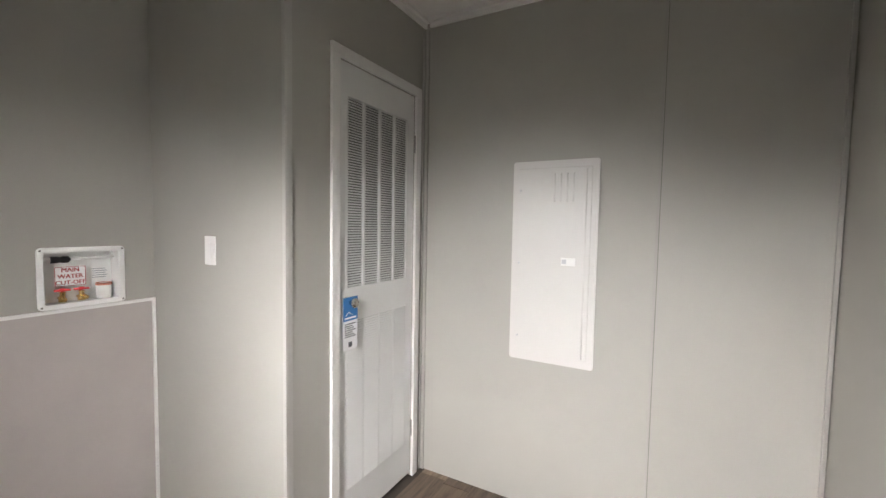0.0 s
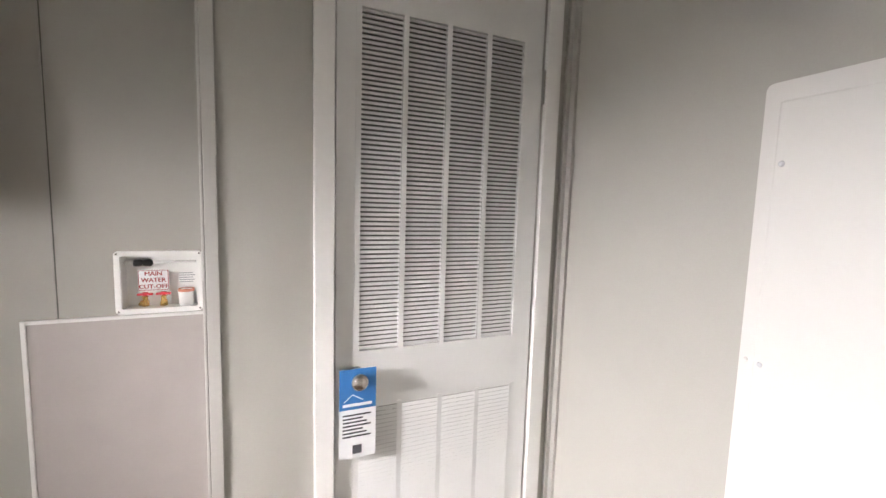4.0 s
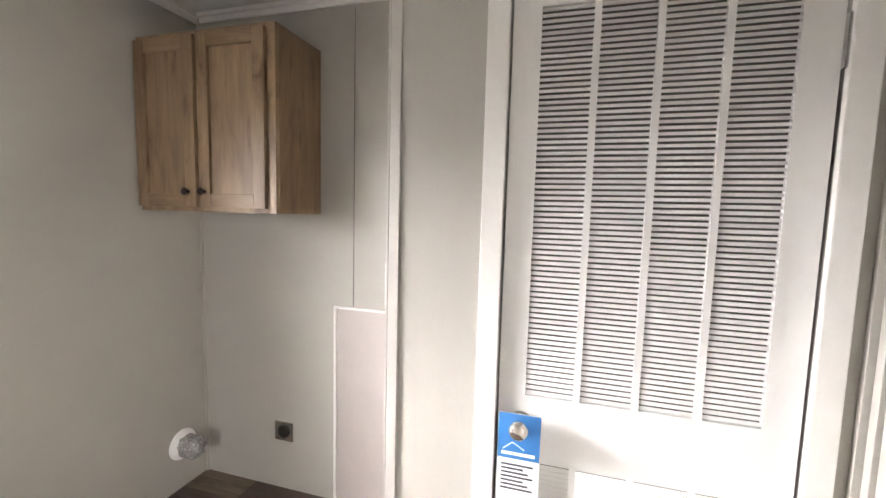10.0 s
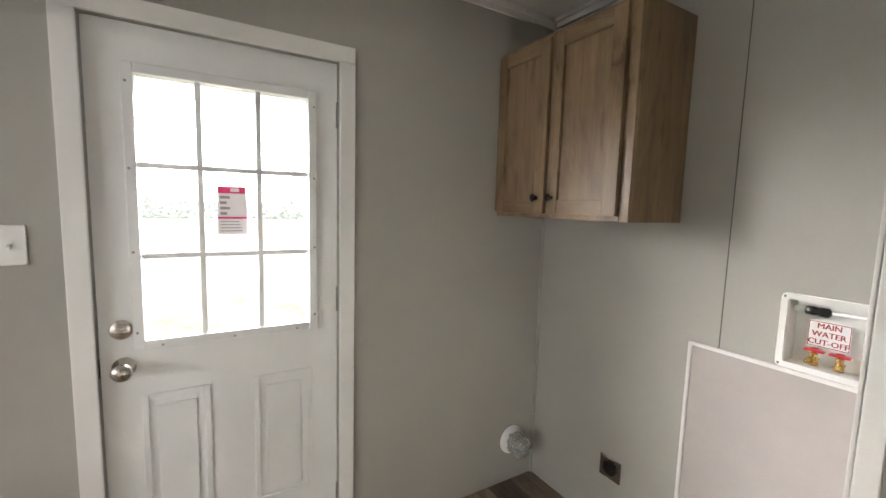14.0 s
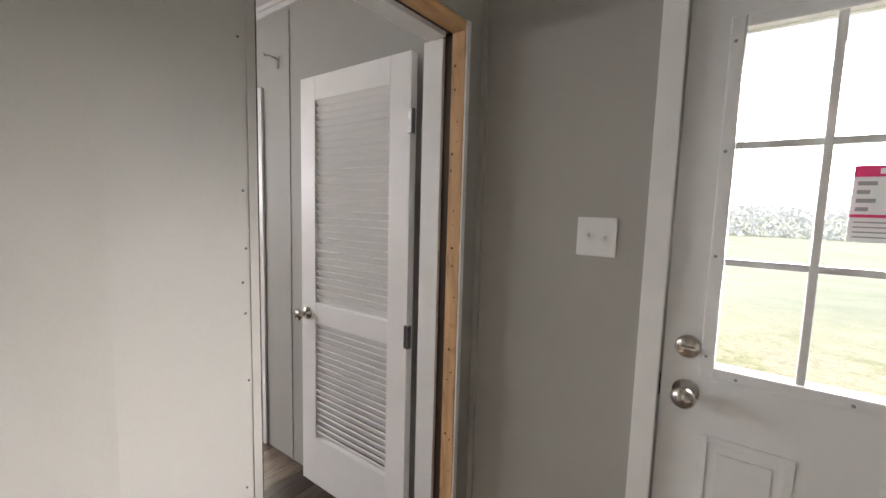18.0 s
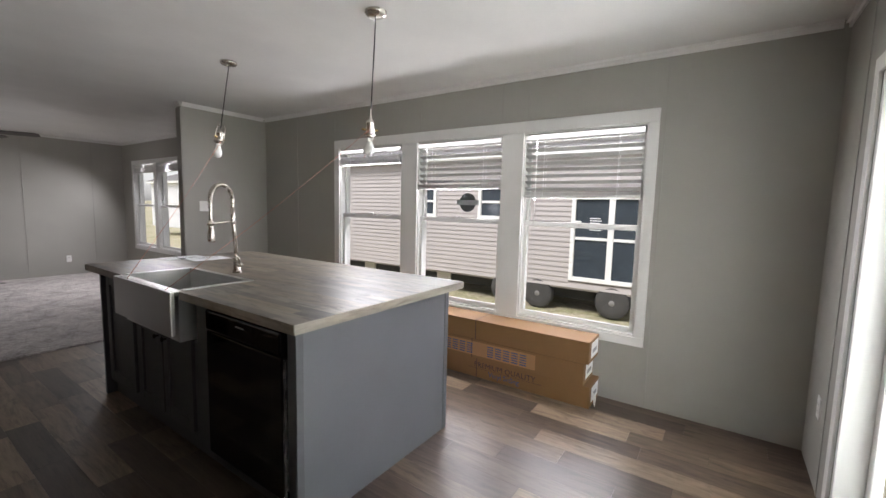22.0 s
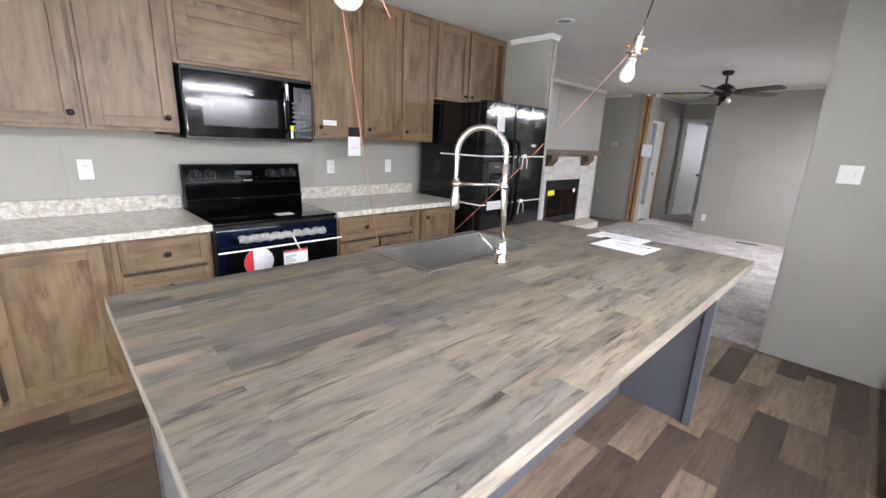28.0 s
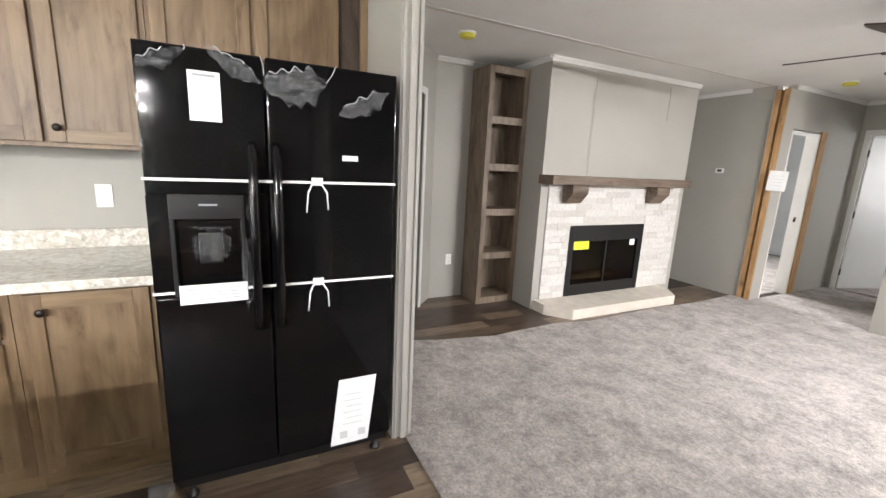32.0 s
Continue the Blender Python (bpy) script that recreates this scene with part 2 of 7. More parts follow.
def plank_floor():
    """Vinyl planks whose tone differs from plank to plank."""
    m, t, b = nodes_of("vinyl_plank")
    info = t.nodes.new("ShaderNodeObjectInfo")
    vec = coords(t, (16, 1.4, 16), 9.0)
    lines = noise_node(t, vec, 2.2, 6, 0.7, 0.8)
    tone = ramp(t, info.outputs["Random"], [(0.0, (0.052, 0.036, 0.028)), (0.3, (0.083, 0.058, 0.043)), (0.6, (0.125, 0.09, 0.065)), (0.82, (0.185, 0.137, 0.097)), (1.0, (0.25, 0.188, 0.132))])
    fig = ramp(t, lines, [(0.3, (0.25, 0.23, 0.21)), (0.43, (0.72, 0.7, 0.68)), (0.56, (1, 1, 1)), (0.74, (1.3, 1.27, 1.22))])
    soft = ramp(t, noise_node(t, coords(t, (5, 1.2, 5), 5.0), 3.0, 5, 0.65, 1.4), [(0.3, (0.4, 0.37, 0.35)), (0.46, (0.95, 0.95, 0.95)), (0.7, (1.15, 1.14, 1.12))])
    t.links.new(mixed(t, mixed(t, tone, fig, 0.9), soft, 0.8), b.inputs["Base Color"])
    b.inputs["Roughness"].default_value = 0.36
    bump(t, b, lines, 0.16, 0.001)
    return m


def butcher_top():
    """Laminate printed with short staves in grey and tan, each with its own figure."""
    m, t, b = nodes_of("stave_laminate")
    spot = t.nodes.new("ShaderNodeTexCoord")
    mp = t.nodes.new("ShaderNodeMapping")
    mp.inputs["Rotation"].default_value = (0, 0, radians(90))
    t.links.new(spot.outputs["Object"], mp.inputs[0])
    tones = []
    for width, height, offset in ((0.62, 0.052, 0.37), (1.24, 0.104, 0.61)):
        br = t.nodes.new("ShaderNodeTexBrick")
        br.offset, br.offset_frequency, br.squash = offset, 2, 1.0
        br.inputs["Scale"].default_value, br.inputs["Mortar Size"].default_value = 1.0, 0.0
        br.inputs["Brick Width"].default_value, br.inputs["Row Height"].default_value = width, height
        br.inputs["Color1"].default_value, br.inputs["Color2"].default_value = (0, 0, 0, 1), (1, 1, 1, 1)
        t.links.new(mp.outputs[0], br.inputs["Vector"])
        tones.append(br.outputs["Color"])
    own = mixed(t, tones[0], tones[1], 0.5, "MIX")
    tone = ramp(t, own, [(0.0, (0.085, 0.08, 0.075)), (0.25, (0.135, 0.123, 0.108)), (0.42, (0.21, 0.173, 0.127)), (0.56, (0.158, 0.146, 0.13)), (0.72, (0.25, 0.21, 0.157)), (0.85, (0.2, 0.183, 0.158)), (1.0, (0.32, 0.28, 0.22))])

    def figure(scale, *args):
        """Noise along the stave, shifted by the stave's own tone so that it breaks at the joints."""
        base = coords(t, scale)
        add = t.nodes.new("ShaderNodeVectorMath")
        add.operation = "MULTIPLY_ADD"
        add.inputs[1].default_value = (17.0, 31.0, 5.0)
        t.links.new(own, add.inputs[0])
        t.links.new(base, add.inputs[2])
        return noise_node(t, add.outputs[0], *args)

    grain = figure((26, 1.6, 26), 2.2, 6, 0.68, 0.6)
    fine = ramp(t, grain, [(0.3, (0.52, 0.52, 0.52)), (0.48, (0.9, 0.9, 0.9)), (0.66, (1, 1, 1))])
    cloud = ramp(t, figure((7, 1.8, 7), 2.4, 5, 0.66, 0.6), [(0.34, (0.42, 0.42, 0.43)), (0.46, (0.86, 0.86, 0.86)), (0.54, (1.0, 0.99, 0.97)), (0.66, (1.2, 1.16, 1.08))])
    dark = ramp(t, figure((19, 2.2, 19), 1.9, 6, 0.7, 0.9), [(0.33, (0.18, 0.18, 0.19)), (0.39, (0.55, 0.55, 0.55)), (0.43, (1, 1, 1))])
    col = mixed(t, mixed(t, mixed(t, tone, fine, 0.8), cloud, 0.9), dark, 0.85)
    t.links.new(col, b.inputs["Base Color"])
    b.inputs["Roughness"].default_value = 0.4
    bump(t, b, grain, 0.08, 0.0006)
    return m


def clear_film():
    """Clear packing film: mostly see-through, with crease highlights mixed in as white lines."""
    m, t, b = nodes_of("crumpled_clear_film")
    b.inputs["Base Color"].default_value, b.inputs["Roughness"].default_value = (0.85, 0.87, 0.9, 1), 0.18
    through_it = t.nodes.new("ShaderNodeBsdfTransparent")
    mix = t.nodes.new("ShaderNodeMixShader")
    crease = ramp(t, noise_node(t, coords(t, (1, 1, 2.2)), 11, 3, 0.55, 1.1), [(0.3, (0.03,) * 3), (0.46, (0.05,) * 3), (0.5, (0.26,) * 3), (0.53, (0.05,) * 3), (0.66, (0.12,) * 3)])
    t.links.new(crease, mix.inputs[0])
    t.links.new(through_it.outputs[0], mix.inputs[1])
    t.links.new(b.outputs[0], mix.inputs[2])
    t.links.new(mix.outputs[0], t.nodes["Material Output"].inputs[0])
    return m


def milky_plastic():
    """Thin white sheeting that lets daylight through."""
    m, t, b = nodes_of("white_plastic_sheeting")
    b.inputs["Base Color"].default_value, b.inputs["Roughness"].default_value = (0.86, 0.9, 0.87, 1), 0.4
    glow = t.nodes.new("ShaderNodeBsdfTranslucent")
    fold = ramp(t, noise_node(t, coords(t, (9, 1, 0.8)), 1.2, 3, 0.5, 0.5), [(0.3, (0.84, 0.9, 0.86)), (0.6, (0.95, 0.98, 0.96))])
    t.links.new(fold, glow.inputs[0])
    mix = t.nodes.new("ShaderNodeMixShader")
    mix.inputs[0].default_value = 0.72
    t.links.new(b.outputs[0], mix.inputs[1])
    t.links.new(glow.outputs[0], mix.inputs[2])
    t.links.new(mix.outputs[0], t.nodes["Material Output"].inputs[0])
    return m


def split_stone():
    """White washed stacked stone, each piece in its own shade."""
    m, t, b = nodes_of("split_face_stone")
    info = t.nodes.new("ShaderNodeObjectInfo")
    tone = ramp(t, info.outputs["Random"], [(0.0, (0.55, 0.53, 0.5)), (0.4, (0.62, 0.605, 0.575)), (1.0, (0.68, 0.67, 0.645))])
    grain = noise_node(t, coords(t), 30, 5, 0.7)
    t.links.new(mixed(t, tone, ramp(t, grain, [(0.3, (0.78, 0.77, 0.75)), (0.6, (1, 1, 1))]), 0.9), b.inputs["Base Color"])
    b.inputs["Roughness"].default_value = 0.85
    bump(t, b, grain, 0.6, 0.004)
    return m


M_WALL = plain("grey_wallboard", (0.38, 0.369, 0.334), 0.62, vary=0.05, scale=1.2, fine=260, relief=0.12)
M_WALL2 = plain("grey_wallboard_smooth", (0.38, 0.368, 0.332), 0.55, vary=0.05, scale=1.2, fine=300, relief=0.08)
M_BATTEN = plain("grey_batten", (0.37, 0.358, 0.326), 0.5, vary=0.05, relief=0.05)
M_CORNER = plain("pale_corner_bead", (0.42, 0.41, 0.385), 0.5, vary=0.04, relief=0.05)
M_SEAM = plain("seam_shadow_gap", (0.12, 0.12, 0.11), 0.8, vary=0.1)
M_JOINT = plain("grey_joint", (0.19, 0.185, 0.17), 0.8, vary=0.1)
# grey that stands in for the shade inside the louvre slots
M_SLOT = plain("slot_shade", (0.15, 0.147, 0.14), 0.8, vary=0.1)
M_CEIL = plain("stippled_ceiling", (0.74, 0.735, 0.715), 0.95, vary=0.04, scale=2, fine=90, relief=0.35)
M_TRIM = plain("white_trim_paint", (0.76, 0.755, 0.735), 0.38, vary=0.03, scale=5, relief=0.05)
M_DOORW = plain("white_door_paint", (0.74, 0.745, 0.735), 0.35, vary=0.03, scale=4, relief=0.06)
M_LOUVRE = plain("white_louvre_paint", (0.85, 0.835, 0.81), 0.4, vary=0.03, scale=4, relief=0.05)
M_ACCESS = plain("pinkish_access_panel", (0.42, 0.385, 0.365), 0.6, vary=0.06, fine=300, relief=0.12)
M_PLASTIC = plain("white_plastic", (0.82, 0.82, 0.8), 0.32, vary=0.03, relief=0.03)
M_PANEL = plain("cream_steel_enamel", (0.63, 0.62, 0.595), 0.42, vary=0.015, relief=0.02)
M_CAB = wood("hickory_laminate_upright", (0.155, 0.101, 0.056), (0.215, 0.146, 0.083), (0.28, 0.197, 0.117), "z", 0.46, grain=6)
M_CABY = wood("hickory_laminate_lying", (0.155, 0.101, 0.056), (0.215, 0.146, 0.083), (0.28, 0.197, 0.117), "y", 0.46, grain=6)
# a darker brown than the fronts, for kitchen cabinet boxes
M_CABSIDE = wood("darker_cabinet_side", (0.038, 0.027, 0.019), (0.07, 0.05, 0.035), (0.105, 0.078, 0.055), "z", 0.5, grain=7)
M_SHELFW = wood("taupe_shelf_wood", (0.105, 0.08, 0.058), (0.2, 0.155, 0.115), (0.28, 0.225, 0.17), "z", 0.55, grain=8)
M_MANTEL = wood("greyed_mantel_wood", (0.085, 0.062, 0.048), (0.16, 0.12, 0.092), (0.23, 0.18, 0.14), "y", 0.6, grain=8)
M_STUD = wood("raw_pine_stud", (0.36, 0.2, 0.085), (0.55, 0.33, 0.155), (0.66, 0.43, 0.23), "z", 0.7, grain=6)
M_STUDY = wood("raw_pine_header", (0.36, 0.2, 0.085), (0.55, 0.33, 0.155), (0.66, 0.43, 0.23), "y", 0.7, grain=6)
# dark brown that puts the shade of gaps and recesses into the colour
M_RECESSDK = wood("dark_recess_brown", (0.03, 0.016, 0.009), (0.06, 0.032, 0.018), (0.09, 0.05, 0.03), "z", 0.7, knots=False, grain=4)
M_STONE_TOP = stone_laminate()
M_TOP = butcher_top()
M_TOPEDGE = wood("stave_edge_band", (0.165, 0.148, 0.124), (0.268, 0.244, 0.208), (0.36, 0.334, 0.29), "y", 0.45, grain=7, knots=False)
M_TOPEDGEX = wood("stave_edge_band_across", (0.155, 0.139, 0.116), (0.252, 0.23, 0.196), (0.345, 0.32, 0.278), "x", 0.45, grain=7, knots=False)
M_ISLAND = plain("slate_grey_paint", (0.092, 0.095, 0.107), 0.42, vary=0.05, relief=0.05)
# darker slate grey for the island's cabinet fronts, west post and toe kick
M_ISLAND_DK = plain("darker_slate_grey", (0.065, 0.068, 0.075), 0.42, vary=0.06, relief=0.05)
M_BLACK = plain("gloss_black_enamel", (0.0035, 0.0035, 0.004), 0.06, vary=0.1, relief=0.0, coat=0.0)
M_BLACK.node_tree.nodes["Principled BSDF"].inputs["Specular IOR Level"].default_value = 0.3
M_BLACKMAT = plain("black_plastic", (0.006, 0.006, 0.0065), 0.34, vary=0.15, relief=0.05)
M_STEEL = plain("brushed_stainless", (0.56, 0.555, 0.545), 0.24, metal=1.0, vary=0.03, scale=1.0, fine=240, relief=0.0)
M_CHROME = plain("satin_nickel", (0.62, 0.58, 0.53), 0.25, metal=1.0, vary=0.05, relief=0.02)
M_BRONZE = plain("oiled_bronze", (0.035, 0.028, 0.024), 0.38, metal=0.7, vary=0.15, relief=0.05)
M_BRASS = plain("yellow_brass", (0.72, 0.5, 0.2), 0.25, metal=1.0, vary=0.06, relief=0.03)
M_ORANGE = plain("orange_cord", (0.6, 0.24, 0.16), 0.8, vary=0.1)
M_YELLOW = plain("yellow_plastic", (0.62, 0.56, 0.06), 0.5, vary=0.06)
M_YELLOWTAG = plain("yellow_tag_paper", (0.8, 0.82, 0.05), 0.7, vary=0.04)
M_PAPER = plain("white_paper", (0.8, 0.81, 0.82), 0.8, vary=0.03, relief=0.1)
M_INK = plain("printed_ink", (0.06, 0.06, 0.07), 0.8)
M_INKGREY = plain("grey_print", (0.33, 0.34, 0.36), 0.8)
M_FAINT = plain("faint_grey_print", (0.55, 0.56, 0.58), 0.8)
M_BLUE = plain("blue_tag_print", (0.025, 0.16, 0.42), 0.5, vary=0.08)
M_BLUEINK = plain("blue_carton_print", (0.045, 0.08, 0.2), 0.7)
M_CARD = plain("brown_cardboard", (0.205, 0.108, 0.042), 0.75, vary=0.09, scale=2.2, fine=160, relief=0.15)
M_CARDTOP = plain("pale_cardboard", (0.36, 0.19, 0.088), 0.75, vary=0.09, scale=2.2, fine=160, relief=0.15)
M_CARDINK = plain("brown_carton_print", (0.07, 0.035, 0.04), 0.75)
M_FURN = plain("grey_furnace_enamel", (0.14, 0.14, 0.155), 0.4, vary=0.06, relief=0.05)
M_FAN = wood("walnut_fan_blade", (0.022, 0.013, 0.009), (0.042, 0.025, 0.018), (0.06, 0.038, 0.028), "x", 0.4, knots=False)
M_STONE = split_stone()
M_HEARTH = plain("cream_hearth_stone", (0.62, 0.57, 0.5), 0.85, vary=0.12, scale=8, fine=60, relief=0.5)
M_MORTAR = plain("pale_mortar", (0.56, 0.54, 0.51), 0.95, vary=0.1, relief=0.4)
M_BRICKFIRE = plain("firebox_liner", (0.17, 0.13, 0.10), 0.9, vary=0.2, scale=7, relief=0.5)
M_GLASS = glass("clear_glass")
M_GLASSDK = glass("smoked_glass", (0.55, 0.55, 0.55))
M_PLANK = plank_floor()
M_FLOORBASE = plain("floor_joint", (0.05, 0.04, 0.034), 0.7, vary=0.1)
M_CARPET = carpet()
M_GRASS = grass()
M_SIDING = plain("mauve_vinyl_siding", (0.44, 0.405, 0.39), 0.55, vary=0.04, scale=1.0, relief=0.1)
M_SIDING2 = plain("pale_vinyl_siding", (0.66, 0.66, 0.66), 0.55, vary=0.04, scale=1.0, relief=0.1)
M_ROOF = plain("asphalt_shingle", (0.2, 0.19, 0.185), 0.9, vary=0.15, scale=6, fine=40, relief=0.6)
M_TYRE = plain("dusty_tyre", (0.06, 0.058, 0.055), 0.85, vary=0.12)
M_RIM = plain("dusty_steel_rim", (0.2, 0.195, 0.185), 0.5, vary=0.1)
M_STEELDK = plain("dark_chassis_steel", (0.03, 0.03, 0.03), 0.7, vary=0.15)
M_WINDK = plain("dark_window_glass", (0.05, 0.062, 0.075), 0.08, vary=0.1)
# pale grey: the haze over the far trees is put into their colour
M_TREE = plain("haze_paled_trees", (0.7, 0.72, 0.72), 0.95, vary=0.06, scale=0.5, fine=4)
M_BULB = plain("frosted_bulb", (0.86, 0.86, 0.84), 0.25, vary=0.02)
M_BLIND = plain("white_blind_vinyl", (0.64, 0.63, 0.615), 0.4, vary=0.03)
M_FILM = clear_film()
M_FILMEDGE = plain("rolled_film_edge", (0.55, 0.56, 0.57), 0.2, vary=0.3, scale=40, relief=0.2)
M_TAPEFILM = plain("crumpled_packing_tape", (0.5, 0.5, 0.48), 0.25, vary=0.25, scale=30, fine=90, relief=0.6)
M_TAPEFILM.node_tree.nodes["Principled BSDF"].inputs["Transmission Weight"].default_value = 0.35
M_TAPE = plain("white_strap", (0.85, 0.85, 0.86), 0.4, vary=0.03)
M_BLUEFILM = plain("blue_protective_film", (0.002, 0.0045, 0.019), 0.12, vary=0.2)
M_PANELBLK = plain("black_control_glass", (0.0015, 0.0015, 0.0018), 0.1, vary=0.1, relief=0.0)
M_PANELBLK.node_tree.nodes["Principled BSDF"].inputs["Specular IOR Level"].default_value = 0.02
M_DIMPRINT = plain("dim_dial_print", (0.34, 0.34, 0.345), 0.7)
M_SINK = plain("satin_sink_steel", (0.62, 0.615, 0.6), 0.32, metal=1.0, vary=0.03, scale=1.0, fine=240, relief=0.0)
M_MWGLASS = plain("grey_screened_oven_glass", (0.012, 0.0125, 0.014), 0.16, vary=0.05, relief=0.0)
M_NOTICE = plain("dark_red_notice_ink", (0.36, 0.03, 0.03), 0.6)
M_SWOOP = plain("red_sticker", (0.6, 0.04, 0.05), 0.4)
M_PINKRED = plain("magenta_sticker", (0.65, 0.03, 0.14), 0.5)
M_BADGE = plain("grey_badge_sticker", (0.07, 0.075, 0.08), 0.6)
M_HOUSEWRAP = milky_plastic()
M_BEYONDWALL = plain("pale_bedroom_wall", (0.55, 0.57, 0.58), 0.7, vary=0.04)


# ---- building helpers ----
def box(bm, x0, x1, y0, y1, z0, z1, bevel=0.0):
    """One box, its corners given in any order, with its edges rounded off."""
    x0, x1, y0, y1, z0, z1 = min(x0, x1), max(x0, x1), min(y0, y1), max(y0, y1), min(z0, z1), max(z0, z1)
    v = [bm.verts.new(p) for p in ((x0, y0, z0), (x1, y0, z0), (x1, y1, z0), (x0, y1, z0), (x0, y0, z1), (x1, y0, z1), (x1, y1, z1), (x0, y1, z1))]
    f = [bm.faces.new([v[i] for i in q]) for q in ((3, 2, 1, 0), (4, 5, 6, 7), (0, 1, 5, 4), (1, 2, 6, 5), (2, 3, 7, 6), (3, 0, 4, 7))]
    if bevel:
        edges = {e for q in f for e in q.edges}
        bmesh.ops.bevel(bm, geom=list(edges), offset=bevel, segments=2, affect="EDGES", profile=0.6)
    return bm


def blk(x0, x1, y0, y1, z0, z1, bevel=0.0):
    return box(bmesh.new(), x0, x1, y0, y1, z0, z1, bevel)


def turned(profile, steps=24, m=None):
    """A turned body: radius and height pairs round the z axis, then moved by m."""
    bm = bmesh.new()
    rings = []
    for r, z in profile:
        rings.append([bm.verts.new((max(r, 1e-5) * math.cos(a), max(r, 1e-5) * math.sin(a), z)) for a in (2 * math.pi * i / steps for i in range(steps))])
    for a, b in zip(rings, rings[1:]):
        for i in range(steps):
            bm.faces.new((a[i], a[(i + 1) % steps], b[(i + 1) % steps], b[i]))
    bm.faces.new(rings[0][::-1])
    bm.faces.new(rings[-1])
    for f in bm.faces:
        f.smooth = True
    if m is not None:
        bm.transform(m)
    return bm


def tube(points, radius, steps=10, closed=False):
    """A round rod or cord along points."""
    bm = bmesh.new()
    pts = [Vector(p) for p in points]
    rings = []
    side = None
    for i, p in enumerate(pts):
        d = (pts[min(i + 1, len(pts) - 1)] - pts[max(i - 1, 0)]).normalized()
        if side is None:
            side = d.orthogonal().normalized()
        side = (side - d * side.dot(d)).normalized()
        up = d.cross(side)
        rings.append([bm.verts.new(p + radius * (math.cos(a) * side + math.sin(a) * up)) for a in (2 * math.pi * k / steps for k in range(steps))])
    for a, b in zip(rings, rings[1:]):
        for k in range(steps):
            bm.faces.new((a[k], a[(k + 1) % steps], b[(k + 1) % steps], b[k]))
    bm.faces.new(rings[0][::-1])
    bm.faces.new(rings[-1])
    for f in bm.faces:
        f.smooth = True
    return bm


def prism(outline, z0, z1):
    """An upright body over an outline of x, y pairs given anticlockwise."""
    bm = bmesh.new()
    lo = [bm.verts.new((x, y, z0)) for x, y in outline]
    hi = [bm.verts.new((x, y, z1)) for x, y in outline]
    bm.faces.new(lo[::-1])
    bm.faces.new(hi)
    for i in range(len(lo)):
        j = (i + 1) % len(lo)
        bm.faces.new((lo[i], lo[j], hi[j], hi[i]))
    return bm


def rounded(w, h, r, n=6):
    """Outline of a rectangle with rounded corners, about its middle."""
    return [(sx * (w / 2 - r) + r * math.cos(a), sy * (h / 2 - r) + r * math.sin(a)) for sx, sy, a0 in ((1, 1, 0), (-1, 1, 90), (-1, -1, 180), (1, -1, 270)) for a in [radians(a0 + 90 * k / n) for k in range(n + 1)]]


def rounded_ring(w, h, r, border, thick, m):
    """A flat frame with rounded outer and inner corners."""
    bm = bmesh.new()
    loops = []
    for ww, hh, rr, z in ((w, h, r, 0), (w, h, r, thick * 0.7), (w - 0.004, h - 0.004, r - 0.001, thick), (w - 2 * border, h - 2 * border, r * 0.5, thick), (w - 2 * border, h - 2 * border, r * 0.5, 0)):
        loops.append([bm.verts.new((x, y, z)) for x, y in rounded(ww, hh, rr)])
    for p, q in zip(loops, loops[1:]):
        for k in range(len(p)):
            bm.faces.new((p[k], p[(k + 1) % len(p)], q[(k + 1) % len(p)], q[k]))
    bm.transform(m)
    return bm


def join(*parts):
    bm = bmesh.new()
    for p in parts:
        me = bpy.data.meshes.new("tmp")
        p.to_mesh(me)
        p.free()
        bm.from_mesh(me)
        bpy.data.meshes.remove(me)
    return bm


def part(name, bm, material, parent=None, label=""):
    """Links a bmesh as one mesh object, under a thing or under a part."""
    me = bpy.data.meshes.new(name)
    bmesh.ops.recalc_face_normals(bm, faces=bm.faces)
    bm.to_mesh(me)
    bm.free()
    me.materials.append(material)
    ob = new(name, me)
    if parent is not None:
        ob.parent = parent
        ob.matrix_parent_inverse = world_of(parent).inverted()
    if label:
        ob["label"] = label
    return ob


def world_of(ob):
    m = ob.matrix_basis.copy()
    if ob.parent is not None:
        m = world_of(ob.parent) @ ob.matrix_parent_inverse @ m
    return m


def thing(name, base, label, category, group="", kind=""):
    """An empty at a thing's base, to carry its parts."""
    ob = new(name)
    ob.empty_display_size = 0.1
    ob.location = base
    return tagged(ob, label, category, group, kind)


def solid(name, bm, material, label, category, group="", kind=""):
    """A thing that is one mesh."""
    return tagged(part(name, bm, material), label, category, group, kind)


def struct(name, bm, material, label, category):
    return tagged(part(name, bm, material), label, category, "", "structure")


def moved(ob, dx=0, dy=0, dz=0):
    return copy_thing(ob, Matrix.Translation((dx, dy, dz)) @ ob.matrix_basis)


def wall_with_openings(axis, a0, a1, face, back, openings, z1=2.44, z0=0.0):
    """A wall along axis from a0 to a1 between two planes, with openings (from, to, sill, head) cut through."""
    bm = bmesh.new()
    cuts = sorted(openings)
    spots = [a0] + [v for o in cuts for v in o[:2]] + [a1]

    def put(u0, u1, w0, w1):
        if u1 - u0 > 1e-4 and w1 - w0 > 1e-4:
            if axis == "x":
                box(bm, u0, u1, face, back, w0, w1)
            else:
                box(bm, face, back, u0, u1, w0, w1)
    for i in range(0, len(spots) - 1, 2):
        put(spots[i], spots[i + 1], z0, z1)
    for u0, u1, s, h in cuts:
        put(u0, u1, z0, s)
        put(u0, u1, h, z1)
    return bm


